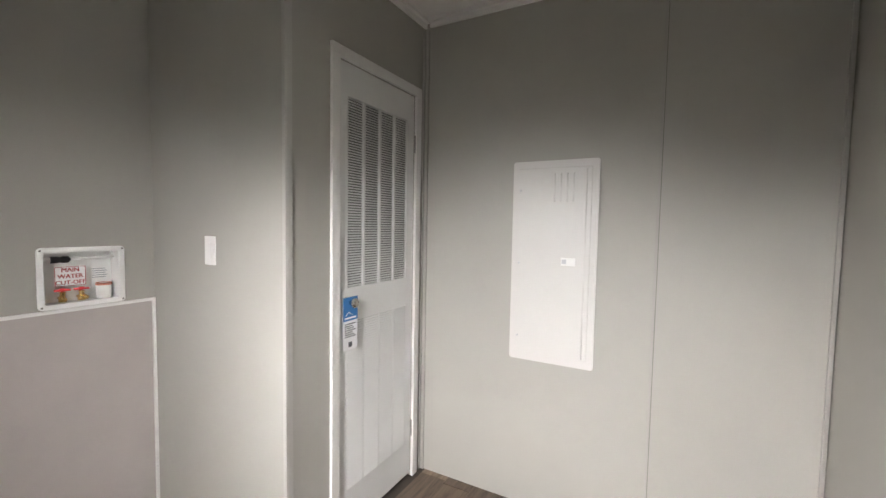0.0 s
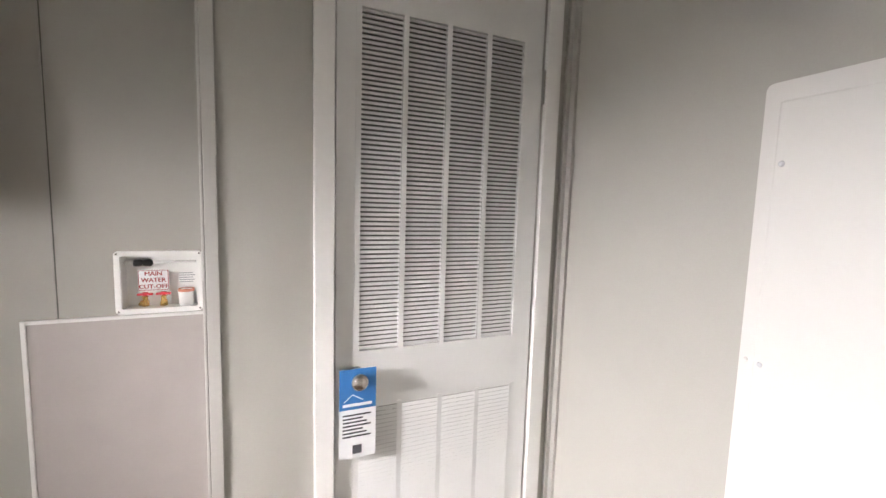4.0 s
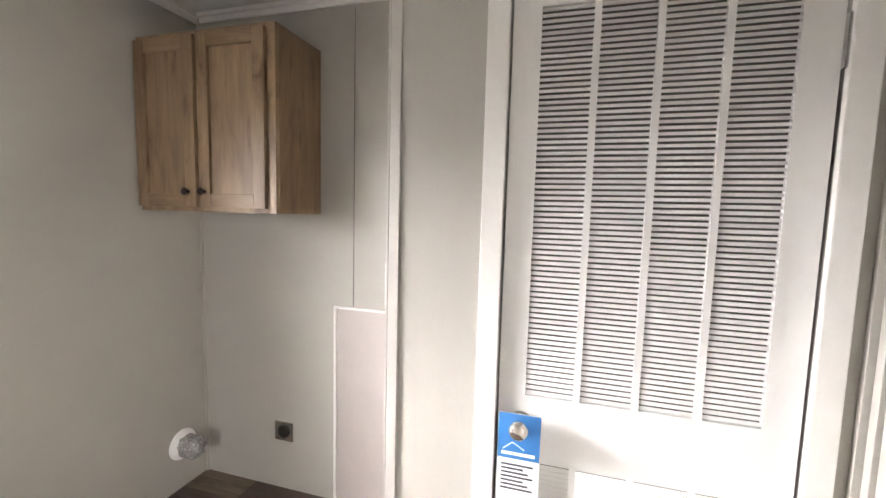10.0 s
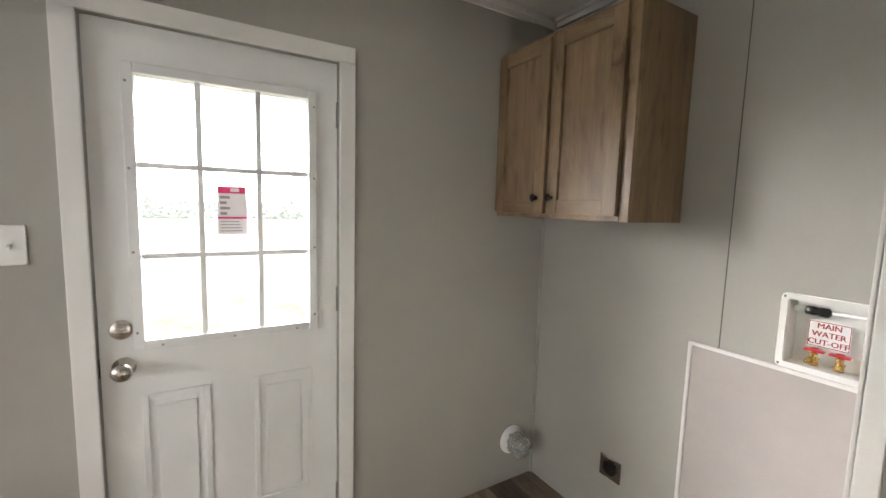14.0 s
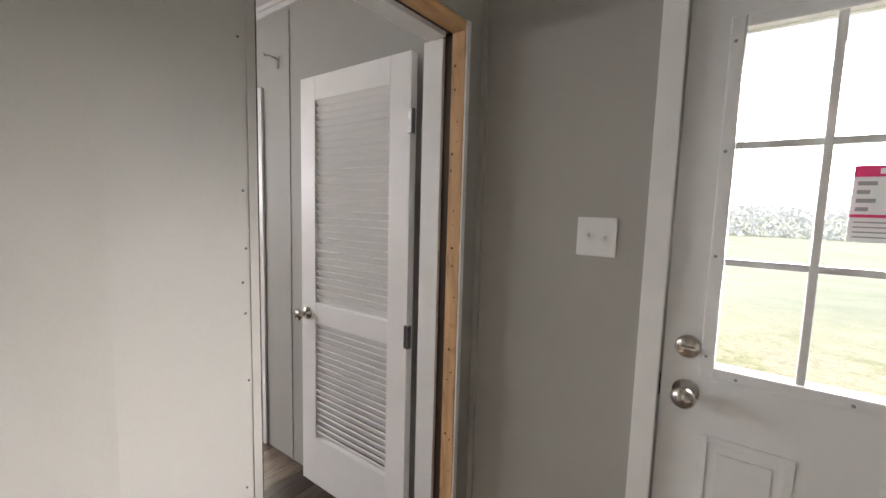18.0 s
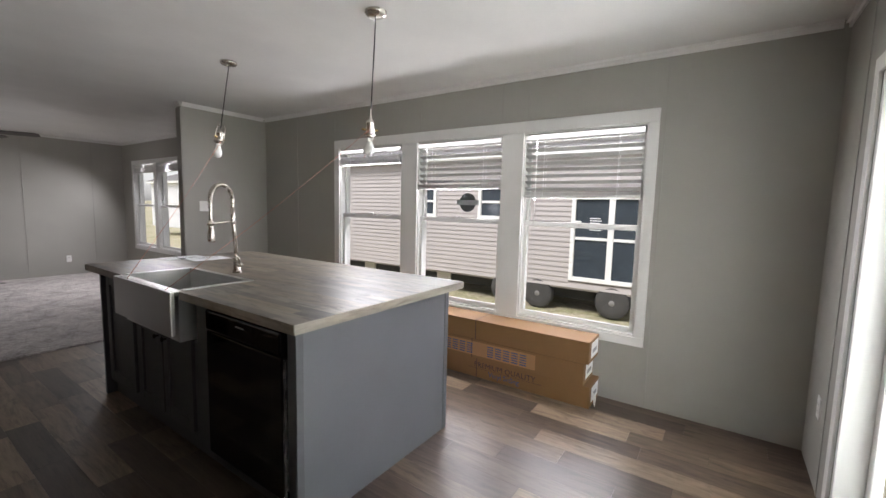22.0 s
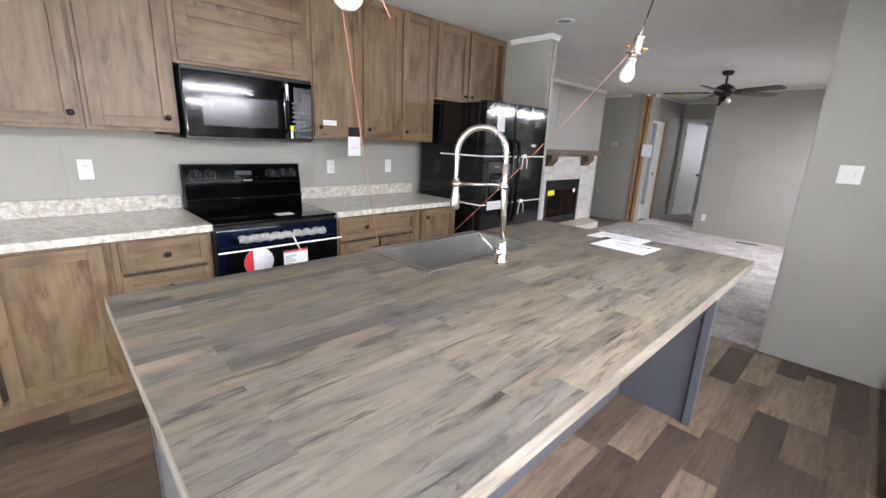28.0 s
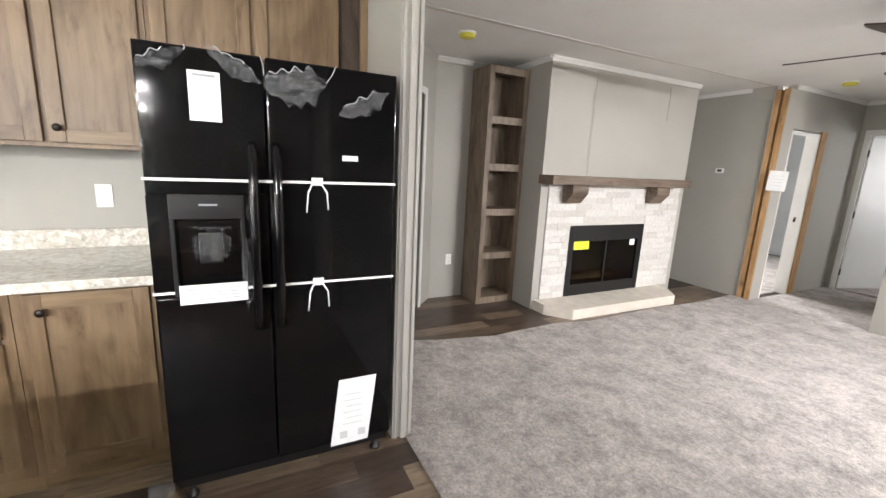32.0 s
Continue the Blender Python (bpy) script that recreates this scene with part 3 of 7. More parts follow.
def lettering(name, text, size, m, material, parent, depth=0.0006, align="CENTER"):
    """Raised print from the built-in font, as a mesh."""
    cu = bpy.data.curves.new(name, "FONT")
    cu.body, cu.size, cu.extrude, cu.align_x, cu.align_y = text, size, depth, align, "CENTER"
    cu.resolution_u = 2
    tmp = bpy.data.objects.new("tmp", cu)
    me = bpy.data.meshes.new_from_object(tmp)
    bpy.data.objects.remove(tmp)
    bpy.data.curves.remove(cu)
    me.transform(m)
    me.materials.clear()
    me.materials.append(material)
    ob = new(name, me)
    if parent is not None:
        ob.parent = parent
        ob.matrix_parent_inverse = world_of(parent).inverted()
    return ob


def facing(x, y, z, right, up):
    """A pose whose x and y axes run along right and up."""
    r, u = Vector(right).normalized(), Vector(up).normalized()
    n = r.cross(u)
    return Matrix(((r.x, u.x, n.x, x), (r.y, u.y, n.y, y), (r.z, u.z, n.z, z), (0, 0, 0, 1)))

# ---- plan ----
XW, XU, XK, XE = -2.12, 0.37, 0.52, 4.38
YS, YP, YN, H = -0.465, 1.916, 9.65, 2.44
GROUND = -0.97

# ---- floors, walls, ceiling ----
floor = struct("floor", blk(-3.6, XE + 0.15, YS - 0.15, 13.6, -0.14, -0.004), M_FLOORBASE, "brown grey wood look vinyl plank floor", "floor")
struct("carpet", prism([(1.35, 4.94), (3.39, 4.94), (3.39, 5.03), (XE, 5.03), (XE, YN), (1.6, YN), (1.6, 11.4), (0.57, 11.4), (0.57, 9.72), (0.36, 9.63), (0.42, 8.9), (0.39, 8.2),
        (0.44, 7.2), (0.37, 6.8), (0.42, 6.1), (0.33, 5.6), (0.27, 5.42), (0.7, 5.2), (1.2, 4.99)], -0.003, 0.014), M_CARPET, "pale grey shaggy carpet with darker footprints", "carpet")
struct("bedroom_carpet", prism([(-3.6, 5.2), (-0.1, 5.15), (-0.72, 5.85), (-3.6, 8.5)], -0.003, 0.013), M_CARPET, "pale grey carpet of the room beyond", "carpet")
struct("far_carpet", join(blk(-2.3, 0.47, 9.75, 13.3, -0.003, 0.013), blk(0.57, 4.3, 11.5, 13.5, -0.003, 0.013)), M_CARPET, "pale grey carpet of the rooms beyond the hall", "carpet")
struct("ceiling", blk(-3.6, XE + 0.15, YS - 0.15, 13.6, H, H + 0.08), M_CEIL, "white stippled gypsum ceiling", "ceiling")
struct("ceiling_seam", join(blk(0.385, 0.405, 5.0, 9.6, H - 0.004, H + 0.002), blk(0.36, 0.384, 5.4, 7.9, H - 0.0025, H + 0.002)), M_MORTAR, "unfinished ceiling joint along the marriage line", "trim")

SLIDE = (1.83, 3.66, 0.0, 1.97)
ENTRY = (-1.012, -0.242, 0.0, 2.027)
struct("wall_south", wall_with_openings("x", -3.6, XE + 0.15, YS, YS - 0.15, [ENTRY, SLIDE]), M_WALL, "grey outer wall with entry door and sliding door", "wall")
WIN = [(0.485, 1.383), (1.566, 2.457), (2.646, 3.538)]
LRW = [(7.27, 8.14), (8.27, 9.14)]
struct("wall_east", wall_with_openings("y", YS, 13.6, XE, XE + 0.15, [(a, b, 0.5, 1.985) for a, b in WIN] + [(a, b, 0.53, 2.02) for a, b in LRW]), M_WALL, "grey outer wall with three dining windows", "wall")
struct("wall_niche_back", wall_with_openings("y", YS, 2.0, XW, XW - 0.1, [(0.622, 0.872, 1.024, 1.234)]), M_WALL, "grey wallboard behind the laundry niche", "wall")
struct("wall_closet_side", blk(XW, -1.245, 1.005, 1.09, 0, H), M_WALL, "grey side wall of the furnace closet", "wall")
struct("wall_closet_front", wall_with_openings("y", 1.09, YP, -1.245, -1.32, [(1.264, 1.825, 0.0, 2.022)]), M_WALL, "grey closet front with a louvred door", "wall")
struct("wall_panel", blk(-1.245, 0.46, YP, YP + 0.08, 0, H), M_WALL, "grey wallboard round the electric panel", "wall")
struct("wall_closet_lining", join(blk(XW, -1.32, YP, YP + 0.08, 0, H), blk(XW + 0.003, XW + 0.02, 1.09, YP, 0, H), blk(XW + 0.02, -1.32, 1.091, 1.1, 0, H)), M_RECESSDK, "dark brown lining of the furnace closet", "wall")
struct("wall_marriage", join(wall_with_openings("y", YS, 0.6, XU, XK, [(-0.37, 0.373, 0.0, 2.02)]), prism([(XU, 0.6), (XK, 0.6), (XK, 4.87), (0.46, 4.87), (0.46, YP)], 0, H)), M_WALL, "grey double wall between laundry and kitchen", "wall")
struct("wall_fridge_end", blk(XK - 0.19, 1.345, 4.87, 4.975, 0, H), M_WALL2, "grey end wall beside the refrigerator", "wall")
struct("wall_dining_stub", blk(3.395, XE, 4.925, 5.03, 0, H), M_WALL, "short grey wall between dining area and living room", "wall")
struct("wall_north", wall_with_openings("x", 1.605, XE, YN, YN + 0.1, []), M_WALL, "grey end wall of the living room", "wall")
struct("wall_hall_east", blk(1.605, 1.7, YN + 0.1, 11.4, 0, H), M_WALL, "grey hall wall", "wall")
struct("wall_thermostat", blk(-0.8, 0.43, 9.6, 9.7, 0, H), M_WALL, "grey wall with the thermostat", "wall")
struct("wall_hall_west", wall_with_openings("y", 9.7, 11.4, 0.57, 0.48, [(9.78, 10.4, 0.0, 1.99)]), M_WALL, "grey hall wall with an open doorway", "wall")
struct("wall_hall_end", wall_with_openings("x", 0.48, 1.7, 11.4, 11.5, [(0.68, 1.42, 0.0, 2.03)]), M_WALL, "grey wall at the end of the hall", "wall")
struct("wall_living_back", blk(-0.70, -0.80, 5.98, 9.7, 0, H), M_WALL, "grey back wall of the living room", "wall")
# the slanted wall with the bedroom doorway
d0, d1 = Vector((0.375, 4.975)), Vector((-0.70, 5.98))
u = (d1 - d0).normalized()
n = Vector((-u.y, u.x))


def slant(a, b, w0, w1, z0, z1):
    p = [d0 + u * a + n * w0, d0 + u * b + n * w0, d0 + u * b + n * w1, d0 + u * a + n * w1]
    return prism([tuple(q) for q in p], z0, z1)


L = (d1 - d0).length
struct("wall_slanted", join(slant(0, 0.32, 0, 0.09, 0, H), slant(L - 0.29, L, 0, 0.09, 0, H), slant(0.32, L - 0.29, 0, 0.09, 2.03, H)), M_WALL, "grey slanted wall with the bedroom doorway", "wall")
struct("casing_bedroom", join(slant(L - 0.33, L - 0.27, -0.012, 0.0, 0, 2.09), slant(0.28, 0.34, -0.012, 0.0, 0, 2.09), slant(0.34, L - 0.33, -0.012, 0.0, 2.03, 2.09)), M_TRIM, "white door casing of the bedroom doorway", "trim")
# rooms seen only through open doors
struct("wall_beyond_bedroom", join(blk(-3.7, -3.6, 2.0, 13.6, 0, H), blk(-3.6, -2.165, 2.0, 2.1, 0, H), blk(-3.6, -0.8, 8.6, 8.7, 0, H)), M_BEYONDWALL, "pale wall of the bedroom beyond", "wall")
struct("wall_beyond_hall", join(blk(-2.4, -2.3, 9.7, 13.6, 0, H), blk(-2.3, 4.4, 13.5, 13.6, 0, H), blk(0.38, 0.48, 11.4, 13.5, 0, H)), M_BEYONDWALL, "pale wall of the rooms beyond the hall", "wall")


# ---- mouldings, battens and casings ----
def crown_x(x0, x1, y, s):
    bm = blk(x0, x1, y, y + s * 0.012, H - 0.045, H - 0.001)
    return box(bm, x0, x1, y + s * 0.012, y + s * 0.026, H - 0.02, H - 0.001)


def crown_y(y0, y1, x, s):
    bm = blk(x, x + s * 0.012, y0, y1, H - 0.045, H - 0.001)
    return box(bm, x + s * 0.012, x + s * 0.026, y0, y1, H - 0.02, H - 0.001)


for bm in (crown_x(XW, XU, YS, 1), crown_y(YS + 0.033, 1.005, XW, 1), crown_x(XW + 0.033, -1.245, 1.005, -1), crown_y(1.005, YP, -1.245, 1), crown_x(-1.21, 0.43, YP, -1), crown_y(YS + 0.033, 0.6, XU, -1),
           crown_x(XK, XE, YS, 1), crown_y(YS + 0.033, 4.925, XE, -1), crown_x(3.395, XE - 0.033, 4.925, -1), crown_y(4.925, 5.03, 3.395, -1), crown_x(0.88, 1.345, 4.87, -1), crown_y(4.84, 5.0, 1.345, 1),
           crown_x(1.605, XE, YN, -1), crown_y(5.03, YN - 0.033, XE, -1), crown_x(3.395, XE - 0.033, 5.03, 1), crown_x(-0.7, 0.18, 9.6, -1), crown_y(5.98, 6.37, -0.7, 1),
           crown_x(0.57, 1.605, 11.4, -1), crown_y(9.7, 11.36, 0.57, 1)):
    struct("crown_moulding", bm, M_TRIM, "white crown moulding", "trim")


def batten(x0, x1, y0, y1, z0=0.0, z1=H - 0.06):
    struct("wall_batten", blk(x0, x1, y0, y1, z0, z1, 0.0015), M_BATTEN, "thin grey batten over a wallboard joint", "trim")


batten(-0.117, -0.1045, YP - 0.004, YP)
struct("wall_joint", blk(-0.1044, -0.102, YP - 0.0028, YP, 0, H - 0.06), M_JOINT, "dark open joint beside a wall batten", "trim")
batten(XW, XW + 0.003, 0.43, 0.438, 1.0, H - 0.06)
struct("wall_joint", blk(XW, XW + 0.0022, 0.4382, 0.441, 1.01, H - 0.06), M_SEAM, "dark open joint beside a wall batten", "trim")
batten(-1.245, -1.233, 1.893, 1.909)
batten(-1.233, -1.215, YP - 0.01, YP)
struct("corner_bead", join(blk(-1.256, -1.239, 0.9985, 1.0045, 0, H - 0.045, 0.002), blk(-1.2449, -1.239, 1.0046, 1.03, 0, H - 0.045, 0.002)), M_CORNER, "pale grey corner bead on the closet wall", "trim")
batten(0.442, 0.455, YP - 0.014, YP)
batten(XU - 0.02, XU, YS, YS + 0.014)
batten(XW, XW + 0.012, YS, YS + 0.012, 0, 1.4)
for y in (0.39, 1.36, 1.585, 2.43, 2.67, 3.62, 4.28):
    batten(XE - 0.004, XE, y - 0.006, y + 0.006, 2.08 if 0.42 < y < 3.6 else 0.0)
for x in (1.52, 2.45, 3.1, 3.9):
    batten(x - 0.005, x + 0.005, YS, YS + 0.004, 2.06 if 1.7 < x < 3.8 else 0.0)
for x in (2.06, 2.98, 3.9):
    batten(x - 0.007, x + 0.007, YN - 0.005, YN)
for y in (1.33, 2.86):
    batten(XK, XK + 0.003, y - 0.005, y + 0.005, 1.02, 1.42)
batten(3.385, 3.395, 4.93, 5.03)
batten(1.345, 1.352, 4.88, 4.895)
batten(1.345, 1.352, 4.955, 4.972)
batten(1.35, 1.362, 4.91, 4.942)


def casing_x(name, x0, x1, y, s, head, w, label):
    """Door or window casing on a wall along x: two legs and a head, mitred by butting."""
    t = thing(name, ((x0 + x1) / 2, y, 0), label, "trim", "", "structure")
    part("leg", blk(x0 - w, x0, y, y + s * 0.014, 0, head, 0.003), M_TRIM, t)
    part("leg", blk(x1, x1 + w, y, y + s * 0.014, 0, head, 0.003), M_TRIM, t)
    part("head", blk(x0 - w, x1 + w, y, y + s * 0.014, head, head + w, 0.003), M_TRIM, t)
    return t


def casing_y(name, y0, y1, x, s, head, w, label):
    t = thing(name, (x, (y0 + y1) / 2, 0), label, "trim", "", "structure")
    part("leg", blk(x, x + s * 0.014, y0 - w, y0, 0, head, 0.003), M_TRIM, t)
    part("leg", blk(x, x + s * 0.014, y1, y1 + w, 0, head, 0.003), M_TRIM, t)
    part("head", blk(x, x + s * 0.014, y0 - w, y1 + w, head, head + w, 0.003), M_TRIM, t)
    return t


casing_x("casing_entry", -1.012, -0.242, YS, 1, 2.025, 0.06, "white casing round the entry door")
casing_y("casing_closet", 1.264, 1.823, -1.245, 1, 2.022, 0.046, "white casing round the closet door")
casing_x("casing_sliding_door", 1.83, 3.66, YS, 1, 1.972, 0.065, "white casing round the sliding glass door")
casing_x("casing_hall_end", 0.68, 1.42, 11.4, -1, 2.03, 0.06, "white casing at the end of the hall")
# the unfinished opening in the marriage wall
t = thing("doorway_framing", (0.42, 0.0, 0), "raw pine studs and white jambs of an unfinished doorway", "door frame", "", "structure")
part("stud", blk(0.373, 0.425, -0.369, -0.352, 0, 1.99, 0.002), M_STUD, t, "raw orange pine stud with nail holes")
part("stud", blk(0.373, 0.43, 0.357, 0.372, 0, 1.99, 0.002), M_STUD, t, "raw orange pine stud with nail holes")
# this strip carries the shadow on the stud edge as dark colour
part("stud_backing", blk(0.4305, 0.4505, 0.356, 0.372, 0, 1.99), M_RECESSDK, t, "stud edge coloured dark for shadow")
part("header", blk(0.373, 0.425, -0.369, 0.372, 1.99, 2.019, 0.002), M_STUDY, t, "raw pine header")
# dark strips painted in for the shade between jamb and stud
part("gap_lining", join(blk(0.426, 0.462, -0.369, -0.364, 0, 2.0), blk(0.426, 0.45, -0.364, 0.367, 2.0, 2.01)), M_RECESSDK, t, "dark strip for the shaded gap between the two halves")
part("jamb", blk(0.463, 0.546, -0.369, -0.352, 0, 1.985, 0.003), M_TRIM, t)
part("jamb", blk(0.451, 0.55, 0.345, 0.3565, 0, 1.985), M_TRIM, t)
part("jamb", blk(0.451, 0.519, 0.3566, 0.372, 0, 1.985, 0.003), M_TRIM, t)
part("head_jamb", blk(0.451, 0.525, -0.352, 0.345, 1.985, 2.005, 0.003), M_TRIM, t)
part("casing", join(blk(0.521, 0.531, -0.43, -0.371, 0, 2.06), blk(0.521, 0.531, 0.357, 0.415, 0, 2.06), blk(0.521, 0.531, -0.371, 0.357, 2.006, 2.06)), M_TRIM, t)
rng = random.Random(11)
for k in range(24):
    x, z = 0.4 + rng.uniform(-0.014, 0.016), 0.1 + 0.078 * k + rng.uniform(-0.04, 0.04)
    part("nail_hole", turned([(0.0018 + 0.0009 * (k % 4), 0), (0.0018 + 0.0009 * (k % 4), 0.0006)], 8, facing(x, -0.352, z, (-1, 0, 0), (0, 0, 1))), M_RECESSDK, t)
part("wallboard_edge", blk(0.366, 0.372, -0.3735, -0.354, 0, 2.02), M_TRIM, t, "pale torn wallboard edge")
part("wallboard_strip", blk(0.3685, 0.372, 0.3605, 0.378, 0, 2.02), M_WALL, t)
# stud edge drawn dark to give its shadow
part("stud_edge", blk(0.3705, 0.3725, 0.3565, 0.3604, 0, 2.0), M_RECESSDK, t, "stud edge coloured dark for shadow")
for k, z in enumerate((0.31, 0.6, 0.84, 1.065, 1.202, 1.264, 1.33, 1.441, 1.72, 1.9)):
    part("nail_head", turned([(0.0025, 0), (0.0025, 0.0008)], 8, facing(0.37, 0.385 + 0.004 * (k % 3), z, (0, -1, 0), (0, 0, 1))), M_SEAM, t)
# studs at the end of the thermostat wall
t = thing("open_wall_end", (0.48, 9.6, 0), "raw pine studs at the open end of a wall", "stud wall", "", "structure")
part("stud", blk(0.432, 0.487, 9.575, 9.7, 0, 2.39, 0.002), M_STUD, t)
part("stud", blk(0.515, 0.57, 9.565, 9.69, 0, 2.39, 0.002), M_STUD, t)
# dark strip stands in for the shade between the studs
part("gap_lining", blk(0.487, 0.515, 9.62, 9.69, 0, 2.39), M_RECESSDK, t)
part("wallboard_edge", blk(0.571, 0.578, 9.575, 9.699, 0, H - 0.05), M_WALL, t)
part("wallboard_edge", blk(0.424, 0.4315, 9.585, 9.5995, 0, 2.39), M_TRIM, t, "pale torn wallboard edge")
part("broken_wallboard", blk(0.2, 0.424, 9.585, 9.6, 2.30, H - 0.002), M_WALL2, t, "torn wallboard corner above the wall")
t = thing("hall_doorway_framing", (0.52, 10.1, 0), "white jambs and raw pine stud of an unfinished hall doorway", "door frame", "", "structure")
jb = part("jamb", blk(0.44, 0.574, 10.384, 10.3995, 0, 1.97, 0.002), M_TRIM, t)
part("strike_plate", blk(0.49, 0.515, 10.3825, 10.384, 0.92, 0.98), M_BRONZE, jb)
part("jamb", blk(0.44, 0.574, 9.7805, 9.795, 0, 1.97, 0.002), M_TRIM, t)
part("head_jamb", blk(0.44, 0.574, 9.795, 10.384, 1.956, 1.97, 0.002), M_TRIM, t)
part("stud", blk(0.5705, 0.585, 10.402, 10.53, 0, 2.0, 0.002), M_STUD, t, "raw orange pine stud")

# ---- windows and outer doors ----
def single_hung(name, y0, y1, z0, z1, mid, label, group):
    """A white single-hung window in the east wall, seen from the room."""
    t = thing(name, (XE + 0.08, (y0 + y1) / 2, z0), label, "window", group, "structure")
    xi, f = XE + 0.03, 0.028
    part("reveal", join(blk(XE + 0.001, XE + 0.14, y0, y0 + 0.012, z0, z1), blk(XE + 0.001, XE + 0.14, y1 - 0.012, y1, z0, z1), blk(XE + 0.001, XE + 0.14, y0 + 0.012, y1 - 0.012, z1 - 0.012, z1)), M_TRIM, t)
    part("window_sill", blk(XE + 0.001, XE + 0.14, y0 + 0.012, y1 - 0.012, z0, z0 + 0.014, 0.003), M_TRIM, t)
    a, b, c, d = y0 + 0.013, y1 - 0.013, z0 + 0.015, z1 - 0.013
    low = part("lower_sash", join(blk(xi, xi + 0.03, a, a + f, c, mid + 0.02, 0.003), blk(xi, xi + 0.03, b - f, b, c, mid + 0.02, 0.003), blk(xi, xi + 0.03, a + f, b - f, c, c + 0.04, 0.003),
                                  blk(xi, xi + 0.032, a + f, b - f, mid - 0.02, mid + 0.02, 0.003)), M_PLASTIC, t)
    part("pane", blk(xi + 0.012, xi + 0.016, a + f, b - f, c + 0.04, mid - 0.02), M_GLASS, low).visible_shadow = False
    part("latch", blk(xi - 0.006, xi + 0.012, (a + b) / 2 - 0.025, (a + b) / 2 + 0.025, mid + 0.02, mid + 0.036, 0.004), M_PLASTIC, low)
    up = part("upper_sash", join(blk(xi + 0.034, xi + 0.06, a, a + f, mid, d, 0.003), blk(xi + 0.034, xi + 0.06, b - f, b, mid, d, 0.003), blk(xi + 0.034, xi + 0.06, a + f, b - f, d - f, d, 0.003),
                                 blk(xi + 0.034, xi + 0.06, a + f, b - f, mid - 0.018, mid + 0.016, 0.003)), M_PLASTIC, t)
    part("pane", blk(xi + 0.045, xi + 0.049, a + f, b - f, mid + 0.016, d - f), M_GLASS, up).visible_shadow = False
    return t


for k, (a, b) in enumerate(WIN):
    single_hung(f"window_{k + 1}", a, b, 0.5, 1.985, 1.27, "white single hung vinyl window in the dining area", "dining windows")
for k, (a, b) in enumerate(LRW):
    single_hung(f"window_{k + 4}", a, b, 0.53, 2.02, 1.28, "white single hung vinyl window in the living room", "living room windows")

t = thing("window_casing", (XE, 2.0, 0.435), "wide white casing round three dining windows", "trim", "", "structure")
part("side_casing", blk(XE - 0.014, XE, 0.42, 0.487, 0.5, 1.985, 0.003), M_TRIM, t)
part("side_casing", blk(XE - 0.014, XE, 3.536, 3.615, 0.5, 1.985, 0.003), M_TRIM, t)
part("head_casing", blk(XE - 0.014, XE, 0.42, 3.615, 1.985, 2.075, 0.003), M_TRIM, t)
part("apron_casing", blk(XE - 0.014, XE, 0.42, 3.615, 0.435, 0.5, 0.003), M_TRIM, t)
for a, b in ((1.381, 1.568), (2.455, 2.648)):
    part("mullion_casing", blk(XE - 0.014, XE, a, b, 0.5, 1.985, 0.003), M_TRIM, t)
t = thing("window_casing_living", (XE, 8.2, 0.46), "white casing round the living room windows", "trim", "", "structure")
for a, b, c, d in ((7.2, 7.272, 0.53, 2.02), (9.138, 9.21, 0.53, 2.02), (8.138, 8.272, 0.53, 2.02), (7.2, 9.21, 2.02, 2.09), (7.2, 9.21, 0.46, 0.53)):
    part("casing_board", blk(XE - 0.014, XE, a, b, c, d, 0.003), M_TRIM, t)


def blind(y0, y1, top, bottom, open_slats, group, wand=True):
    """A drawn-up venetian blind: head rail, some open slats, the rest stacked on the bottom rail."""
    t = thing("venetian_blind", (XE + 0.012, (y0 + y1) / 2, bottom), "white venetian blind drawn half up", "blind", group)
    x = XE + 0.012
    part("head_rail", blk(x - 0.022, x + 0.024, y0, y1, top - 0.045, top, 0.003), M_BLIND, t)
    stack = 0.05 if open_slats else 0.09
    span = top - 0.06 - (bottom + stack)
    for k in range(open_slats):
        z = top - 0.07 - span * k / max(1, open_slats - 0.4)
        bm = blk(-0.024, 0.024, y0 + 0.004, y1 - 0.004, -0.0014, 0.0014)
        bm.transform(pose(x, 0, z, 0, 30, 0))
        part("slat", bm, M_BLIND, t)
    k = 0
    while 0.02 + 0.006 * k < stack:
        part("slat", blk(x - 0.024, x + 0.024, y0 + 0.004, y1 - 0.004, bottom + 0.018 + 0.006 * k, bottom + 0.0215 + 0.006 * k), M_BLIND, t)
        k += 1
    part("bottom_rail", blk(x - 0.025, x + 0.025, y0 + 0.003, y1 - 0.003, bottom, bottom + 0.017, 0.003), M_BLIND, t)
    for y in (y0 + 0.16, y1 - 0.16):
        for sx in (-0.025, 0.025):
            part("ladder_cord", blk(x + sx - 0.0005, x + sx + 0.0005, y - 0.002, y + 0.002, bottom + 0.01, top - 0.04), M_TAPE, t)
    if wand:
        part("wand", tube([(x - 0.03, y1 - 0.1, top - 0.04), (x - 0.032, y1 - 0.1, top - 0.72)], 0.0027, 6), M_PLASTIC, t)
    return t


blind(0.502, 1.366, 1.968, 1.475, 8, "dining blinds")
blind(1.583, 2.44, 1.968, 1.545, 6, "dining blinds")
blind(2.663, 3.521, 1.968, 1.8, 0, "dining blinds", False)
blind(7.29, 8.12, 2.0, 1.86, 0, "living room blinds", False)
blind(8.29, 9.12, 2.0, 1.86, 0, "living room blinds", False)

